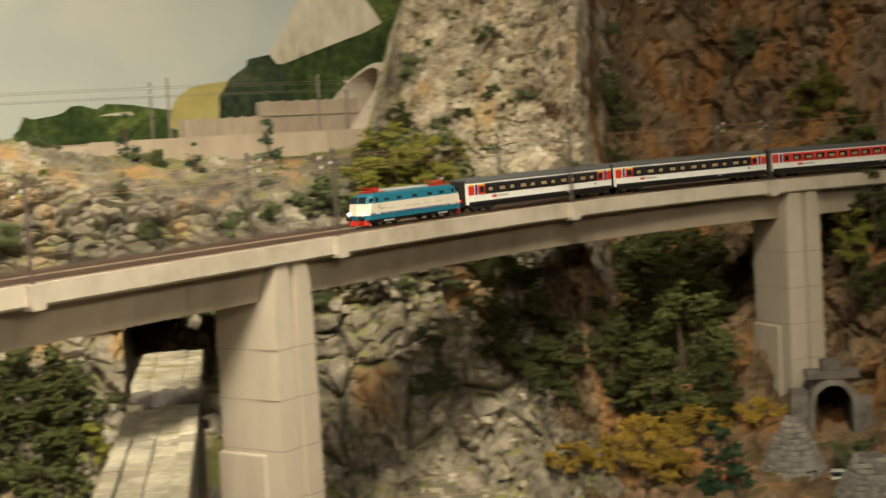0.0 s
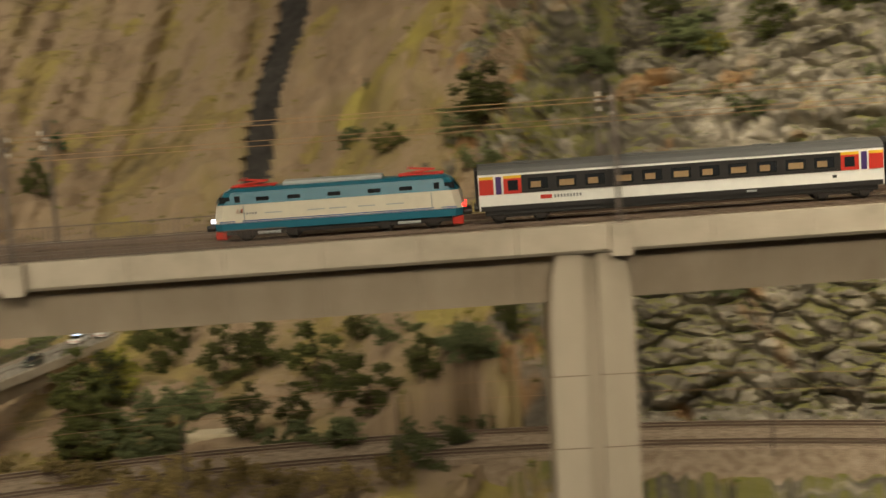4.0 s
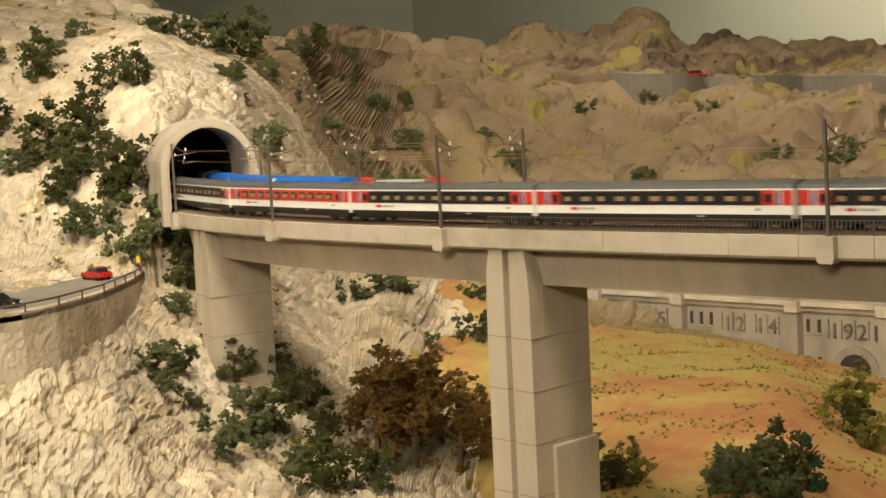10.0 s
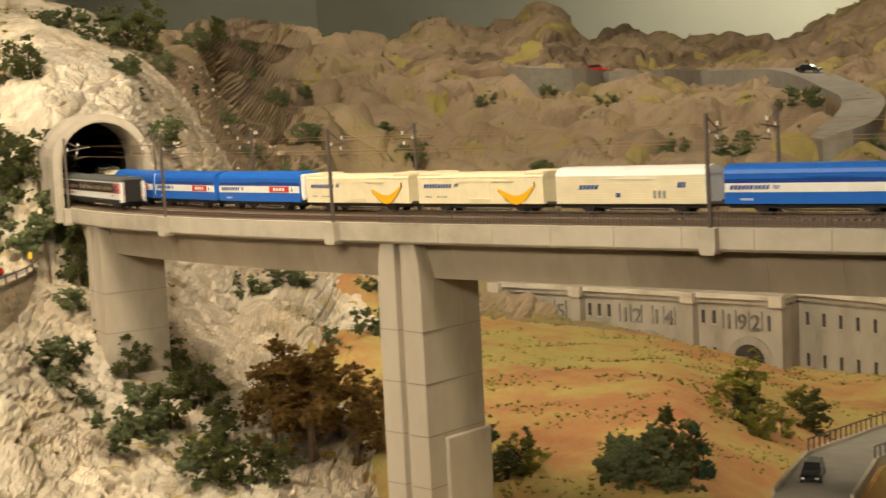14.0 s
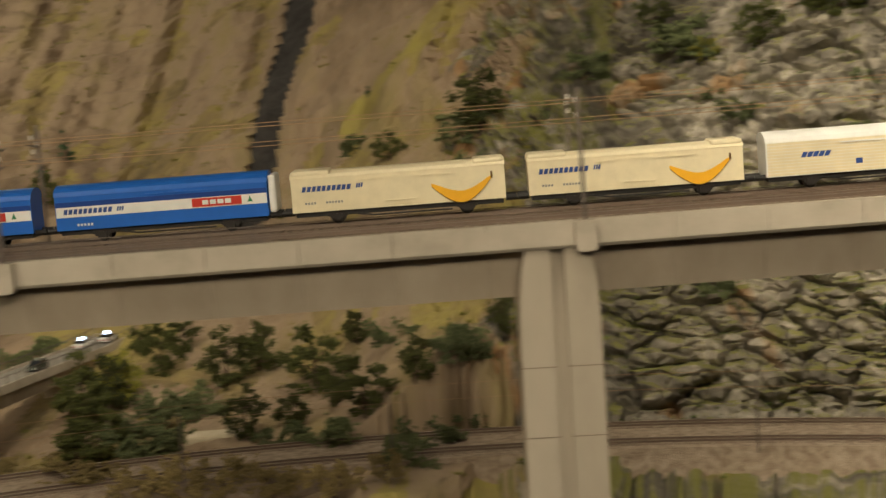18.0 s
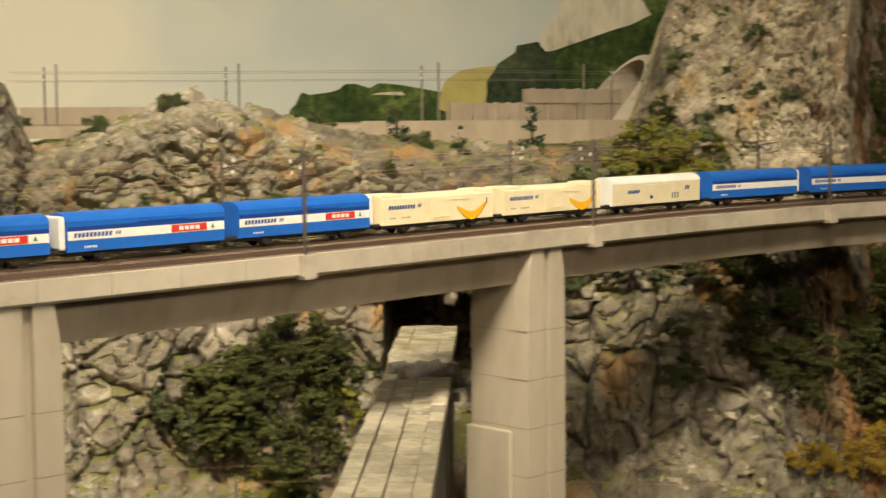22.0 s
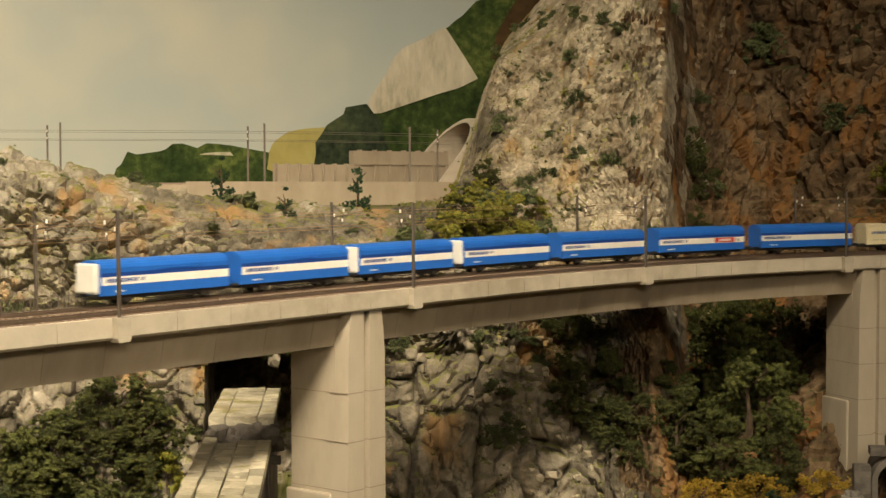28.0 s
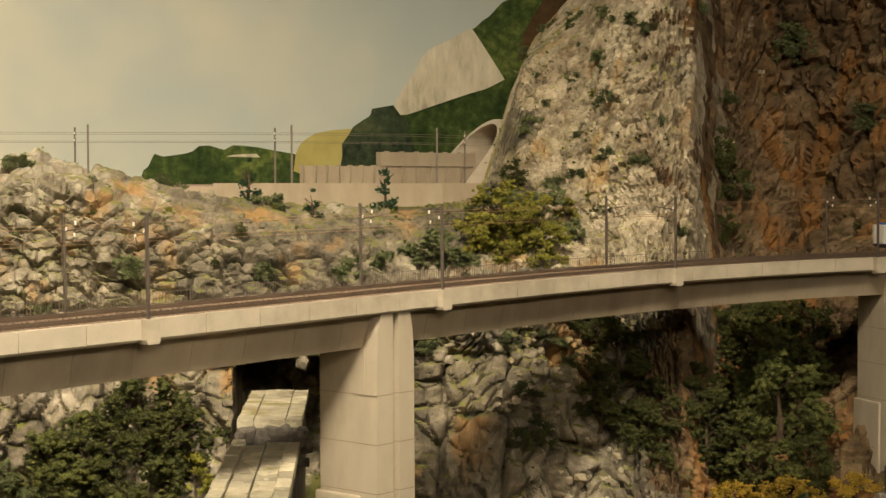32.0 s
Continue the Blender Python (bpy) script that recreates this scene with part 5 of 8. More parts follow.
RAIL_TOP = 0.0118
JOINT_P = ((0, 1.593), (1, 1.130), (2, 0.726), (3, 0.382), (4, 0.029), (4.5, -0.151), (5.5, -0.52), (6.5, -0.895), (7, -1.087), (8, -1.475), (9, -1.834), (10, -2.196), (11, -2.564), (12, -2.923), (13, -3.300), (13.5, -3.463), (15.5, -4.15), (18, -4.75), (32, -4.787))
JOINT_G = ((0, -5.40), (4, -4.15), (8, -2.905), (10, -2.345), (11, -2.055), (12, -1.743), (13, -1.431), (13.5, -1.275), (16, -0.500), (17, -0.200), (17.5, -0.056), (18.2, 0.143), (19, 0.378), (20, 0.660), (21.5, 1.110), (23, 1.590), (24, 1.870), (25, 2.190), (26, 2.500), (29, 3.455), (30, 3.785), (31, 4.085), (32, 4.385))
PITCH_C, PITCH_W = 0.2865, 0.181


def train_rows(joint, ahead, half, off, every=0.5):
    t = np.array([a for a, _ in joint])
    s = np.array([b for _, b in joint])
    rows = []
    for k in range(int(32 / every) + 1):
        u = k * every
        p = float(np.interp(u, t, s)) + ahead
        a, b = on_line(p - half, off, RAIL_TOP), on_line(p + half, off, RAIL_TOP)
        d = b - a
        m = Matrix.Translation((a + b) / 2) @ Euler((0, -math.atan2(d.z, math.hypot(d.x, d.y)), math.atan2(d.y, d.x))).to_matrix().to_4x4()
        rows.append((u, m))
    return rows


def motions():
    walk(express_loco, train_rows(JOINT_P, -0.092, 0.05, NEAR))
    for k, c in enumerate(coaches):
        walk(c, train_rows(JOINT_P, 0.004 + PITCH_C * (k + 0.5), 0.1, NEAR))
    for k, w in enumerate(wagons[:len(AHEAD)]):
        walk(w, train_rows(JOINT_G, PITCH_W * (k + 0.5), 0.055, FAR))
    for k, w in enumerate(wagons[len(AHEAD):]):
        walk(w, train_rows(JOINT_G, -PITCH_W * (k + 0.5), 0.055, FAR))
    walk(goods_loco, train_rows(JOINT_G, PITCH_W * len(AHEAD) + 0.1015, 0.06, FAR))


# ---- the room round the model: walls, floor, ceiling, painted backdrop ----
M_WALL = material("grey_green_wall", [(0.46, 0.48, 0.40), (0.50, 0.52, 0.43), (0.53, 0.55, 0.46)], 2.0, 0.9)
M_WALLD = material("dark_panel", [(0.19, 0.21, 0.19), (0.215, 0.235, 0.21)], 2.0, 0.9)
M_FLOOR = material("hall_carpet", [(0.04, 0.04, 0.045), (0.07, 0.065, 0.07)], 40, 0.95)
M_CEIL = material("hall_ceiling", [(0.10, 0.095, 0.09), (0.14, 0.13, 0.12)], 5, 0.95)
M_SKY = material("painted_sky", [(0.39, 0.445, 0.455), (0.46, 0.49, 0.465), (0.60, 0.57, 0.475)], 2.0, 0.95, detail=3.0)


def wall(name, x0, x1, y0, y1, z0, z1, mat, label):
    return tagged(new(name, mesh_of(box(bmesh.new(), x0, x1, y0, y1, z0, z1), name, mat)), label, "wall", kind="structure")


wall("floor", -10, 7, -6, 11, -0.1, 0.0, M_FLOOR, "dark carpet of the exhibition hall")
wall("ceiling", -10, 7, -6, 11, 3.4, 3.5, M_CEIL, "dark ceiling of the exhibition hall")
wall("wall_north", -10, 7, 10.8, 11, 0, 3.4, M_WALL, "plain grey-green hall wall behind the hills")
wall("wall_south", -10, 7, -6, -5.8, 0, 3.4, M_WALL, "plain grey-green hall wall")
wall("wall_west", -10, -9.8, -5.8, 10.8, 0, 3.4, M_WALL, "plain grey-green hall wall")
wall("wall_east", 6.8, 7, -5.8, 10.8, 0, 3.4, M_WALL, "plain grey-green hall wall")
wall("wall_panel", -3.75, -1.2, 8.9, 9.1, 0, 3.39, M_WALLD, "darker upright wall panel behind the hill")


def curved(name, r, a0, a1, z0, z1, mat, label, n=60, thick=0.05):
    bm = bmesh.new()
    rows = []
    for a in np.linspace(math.radians(a0), math.radians(a1), n):
        rows.append([bm.verts.new((q * math.sin(a), q * math.cos(a), z)) for q, z in ((r, z0), (r, z1), (r + thick, z1), (r + thick, z0))])
    for p, q in zip(rows, rows[1:]):
        for i in range(4):
            bm.faces.new((p[i], p[(i + 1) % 4], q[(i + 1) % 4], q[i]))
    bm.faces.new(rows[0]), bm.faces.new(rows[-1][::-1])
    bmesh.ops.recalc_face_normals(bm, faces=bm.faces)
    return tagged(new(name, mesh_of(bm, name, mat, False)), label, "backdrop", kind="structure")


curved("backdrop", 3.62, 9, 80, 0.9, 3.3, M_SKY, "curved backdrop painted with a pale cloudy sky")
M_PGREEN = material("painted_woods", [(0.012, 0.026, 0.006), (0.04, 0.065, 0.016), (0.13, 0.16, 0.04)], 55, 0.95)
M_PDARK = material("painted_dark_woods", [(0.012, 0.02, 0.012), (0.04, 0.055, 0.028), (0.10, 0.11, 0.05)], 55, 0.95)
M_PCLIFF = material("painted_cliff", [(0.22, 0.20, 0.14), (0.50, 0.45, 0.35), (0.66, 0.60, 0.48)], 40, 0.95, stretch=(1, 1, 0.3))
M_PHILL = material("painted_meadow", [(0.30, 0.25, 0.08), (0.40, 0.34, 0.12), (0.45, 0.40, 0.18)], 12, 0.95)
M_PBROWN = material("painted_brown", [(0.05, 0.03, 0.012), (0.12, 0.07, 0.03)], 30, 0.95)


def painted(name, outline, mat, lift, label, rough=0.006):
    """A flat painted shape on the backdrop: outline of (bearing, height), its edge a little ragged."""
    rng = random.Random(len(outline) * 13 + int(lift * 1e4))
    pts = []
    for (a, z), (b, w) in zip(outline, outline[1:] + outline[:1]):
        n = max(2, int(math.hypot((b - a) * 0.063, w - z) / 0.02))
        for k in range(n):
            u = k / n
            pts.append((a + (b - a) * u + rng.uniform(-1, 1) * rough * 10, z + (w - z) * u + rng.uniform(-1, 1) * rough))
    bm = bmesh.new()
    r = 3.618 - lift
    vs = [bm.verts.new((r * math.sin(math.radians(a)), r * math.cos(math.radians(a)), z)) for a, z in pts]
    f = bm.faces.new(vs)
    bmesh.ops.triangulate(bm, faces=[f])
    return tagged(new(name, mesh_of(bm, name, mat)), label, "painting", kind="structure")


painted("painted_hill", [(38.4, 1.45), (38.97, 1.54), (39.48, 1.585), (40.7, 1.594), (42.34, 1.605), (43.17, 1.599), (44.2, 1.579), (46.5, 1.56), (46.5, 1.45)], M_PGREEN, 0.002, "green wooded hills painted on the backdrop", 0.010)
painted("painted_hill", [(40.9, 1.45), (41.31, 1.54), (41.62, 1.575), (42.34, 1.588), (43.17, 1.582), (43.58, 1.553), (44.5, 1.45)], M_PCLIFF, 0.004, "pale cliffs painted on the backdrop", 0.006)
painted("painted_hill", [(44.3, 1.45), (44.62, 1.586), (44.83, 1.612), (45.3, 1.632), (45.9, 1.641), (46.7, 1.642), (47.12, 1.625), (47.33, 1.586), (47.6, 1.45)], M_PHILL, 0.006, "yellow grassy hill painted on the backdrop", 0.002)
painted("painted_hill", [(47.9, 1.45), (48.27, 1.665), (49.43, 1.7), (50.68, 1.72), (51.9, 1.733), (52.36, 1.763), (51.7, 1.81), (51.4, 1.845), (51.1, 1.874), (51.5, 1.89), (51.94, 1.913), (52.57, 1.94), (54.44, 1.99), (59, 2.1), (59, 1.45)], M_PGREEN, 0.008, "dark wooded mountain painted on the backdrop", 0.008)
painted("painted_hill", [(48.17, 1.678), (48.5, 1.72), (48.8, 1.75), (49.1, 1.79), (49.33, 1.816), (49.8, 1.828), (50.27, 1.844), (50.7, 1.852), (51.1, 1.874), (51.42, 1.848), (51.73, 1.809), (52.32, 1.756), (51.6, 1.74), (50.89, 1.724), (50.1, 1.722), (49.32, 1.704), (48.8, 1.671)], M_PCLIFF, 0.011, "white cliff painted on the backdrop", 0.007)
painted("painted_hill", [(46.0, 1.45), (46.18, 1.559), (46.49, 1.619), (46.8, 1.65), (47.12, 1.665), (47.5, 1.688), (47.96, 1.695), (48.38, 1.684), (48.8, 1.652), (49.0, 1.566), (49.3, 1.45)], M_PDARK, 0.014, "dark trees painted on the backdrop", 0.010)
painted("painted_hill", [(52.9, 1.80), (53.2, 1.87), (54.0, 1.95), (55.5, 1.99), (55.5, 1.80)], M_PBROWN, 0.017, "brown slope painted on the backdrop", 0.010)


# ---- loose blocks and ledges of the crags, bushes of grass: past counting ----
def rock_shapes(n, sub, seed):
    rng = np.random.default_rng(seed)
    out = []
    for _ in range(n):
        bm = bmesh.new()
        for _ in range(sub):
            d = rng.uniform(-1, 1, 3)
            d /= (np.abs(d) ** 4).sum() ** 0.25
            bm.verts.new(d * rng.uniform(0.8, 1.0))
        res = bmesh.ops.convex_hull(bm, input=bm.verts)
        bmesh.ops.delete(bm, geom=[g for g in res["geom_interior"] if isinstance(g, bmesh.types.BMVert)], context="VERTS")
        bmesh.ops.triangulate(bm, faces=bm.faces)
        bmesh.ops.recalc_face_normals(bm, faces=bm.faces)
        bm.verts.index_update()
        v = np.array([q.co[:] for q in bm.verts])
        f = np.array([[q.index for q in fc.verts] for fc in bm.faces])
        bm.free()
        out.append((v, f))
    return out


def scatter(name, points, normals, sizes, shapes, mat, label, flat, seed, sink=0.3):
    rng = np.random.default_rng(seed)
    vs, fs, base = [], [], 0
    for p, n, s in zip(points, normals, sizes):
        v, f = shapes[rng.integers(len(shapes))]
        a = rng.uniform(0, 6.283)
        ca, sa = math.cos(a), math.sin(a)
        k = rng.uniform(0.7, 1.3, 3) * s * np.array([1, 1, flat])
        w = v * k
        t = rng.uniform(-0.3, 0.3)
        w = np.stack([w[:, 0], w[:, 1] * math.cos(t) - w[:, 2] * math.sin(t), w[:, 1] * math.sin(t) + w[:, 2] * math.cos(t)], 1)
        w = np.stack([w[:, 0] * ca - w[:, 1] * sa, w[:, 0] * sa + w[:, 1] * ca, w[:, 2]], 1)
        vs.append(w + p - n * s * sink)
        fs.append(f + base)
        base += len(v)
    me = bpy.data.meshes.new(name)
    v, f = np.vstack(vs), np.vstack(fs)
    me.vertices.add(len(v))
    me.vertices.foreach_set("co", v.reshape(-1))
    me.loops.add(len(f) * 3)
    me.loops.foreach_set("vertex_index", f.reshape(-1).astype(np.int32))
    me.polygons.add(len(f))
    me.polygons.foreach_set("loop_start", np.arange(0, 3 * len(f), 3, dtype=np.int32))
    me.update(calc_edges=True)
    me.validate()
    me.shade_flat()
    me.materials.append(mat)
    return tagged(new(name, me), label, "rock" if "rock" in name else "grass", kind="stuff")


TU, TV = np.gradient(GCO, axis=0), np.gradient(GCO, axis=1)
GN = np.cross(TU, TV)
AREA = np.linalg.norm(GN, axis=-1)
GN /= AREA[..., None] + 1e-12
GN[GN[..., 2] < -0.2] *= -1
CLEAR = best.reshape(GCO.shape[:2])


def pick(mask, n, seed):
    rng = np.random.default_rng(seed)
    w = (AREA * mask).reshape(-1)
    i = rng.choice(len(w), n, p=w / w.sum())
    return GCO.reshape(-1, 3)[i] + rng.normal(0, 0.002, (n, 3)), GN.reshape(-1, 3)[i], rng


ROCKS = rock_shapes(24, 26, 3)
R2 = GP[:, :, 0]
open_air = (CLEAR > 0.115) | (GCO[..., 2] < 1.25)
steep = 1 - np.abs(GN[..., 2])
for nm, lo, hi, rmax, n, s0, s1, flat, mat, lb, sd in (
        ("crag_rocks", 28, 53, 2.7, 700, 0.004, 0.011, 0.9, M_ROCKB, "pale loose limestone blocks with ochre stains", 12),
        ("crag_rocks", 53.5, 58, 3.3, 700, 0.004, 0.009, 0.8, M_ROCKP, "pale nodular limestone crag", 13),
        ("crag_rocks", -67, -45, 3.4, 500, 0.003, 0.009, 0.8, M_ROCKW, "white limestone chips", 15)):
    mask = ((A2 > lo) & (A2 < hi) & (R2 < rmax) & (R2 > 1.75) & open_air) * np.clip(steep * 1.6 - 0.25, 0.02, 1)
    p, nn, r = pick(mask, n, sd)
    scatter(nm, p, nn, s0 + (s1 - s0) * r.random(n) ** 2.2, ROCKS, mat, lb, flat, sd, 0.85)


def tuft_shapes():
    rng = np.random.default_rng(9)
    out = []
    for _ in range(8):
        v, f = [], []
        for k in range(11):
            a, l, h = rng.uniform(0, 6.28), rng.uniform(0.3, 1.0), rng.uniform(0.4, 1.0)
            c = np.array([math.cos(a), math.sin(a), 0])
            o = np.array([-c[1], c[0], 0]) * 0.2
            b = len(v)
            v += [c * 0.15 - o, c * 0.15 + o, c * l + np.array([0, 0, h])]
            f.append((b, b + 1, b + 2))
        out.append((np.array(v), np.array(f)))
    return out


TUFTS = tuft_shapes()
M_TUFT = material("grass_tufts", [(0.09, 0.10, 0.02), (0.20, 0.19, 0.04), (0.33, 0.26, 0.06)], 9, 0.95)
M_TUFTG = material("moss_tufts", [(0.05, 0.08, 0.02), (0.11, 0.14, 0.035), (0.22, 0.22, 0.06)], 9, 0.95)
for nm, lo, hi, r0, r1, n, s0, s1, mat, lb, sd in (
        ("grass_tufts", 4, 60, 1.8, 3.2, 15000, 0.003, 0.008, M_TUFTG, "green grass tufts and moss on the crags", 31),
        ("grass_tufts", -42, -18, 1.5, 3.3, 12000, 0.003, 0.007, M_TUFT, "dry yellow grass of the meadow", 32),
        ("grass_tufts", -20, 6, 1.5, 6.0, 6000, 0.005, 0.014, M_TUFT, "dry grass on the brown hillside", 33),
        ("grass_tufts", -44, -18, 3.5, 9.0, 3500, 0.008, 0.02, M_TUFT, "dry grass on the far hills", 34),
        ("grass_tufts", -64, -44, 1.6, 3.6, 1200, 0.005, 0.013, M_TUFT, "yellow grass tufts on the white rock", 35)):
    mask = ((A2 > lo) & (A2 < hi) & (R2 < r1) & (R2 > r0) & open_air) * np.clip(1.15 - steep, 0.03, 1)
    p, nn, r = pick(mask, n, sd)
    if lo < -4 < hi:
        far_off = np.array([not near for near in (np.abs(np.degrees(np.arctan2(p[:, 0], p[:, 1])) - (-4.05 + 18.5 * (p[:, 2] - EYE_Z) / np.hypot(p[:, 0], p[:, 1]))) < 0.8)])
        p, nn = p[far_off], nn[far_off]
    clump = np.array([noise.noise(Vector(c) * 14.0) for c in p]) > 0.12
    p, nn = p[clump], nn[clump]
    scatter(nm, p, nn, s0 + (s1 - s0) * r.random(len(p)), TUFTS, mat, lb, 0.7, sd, 0.1)


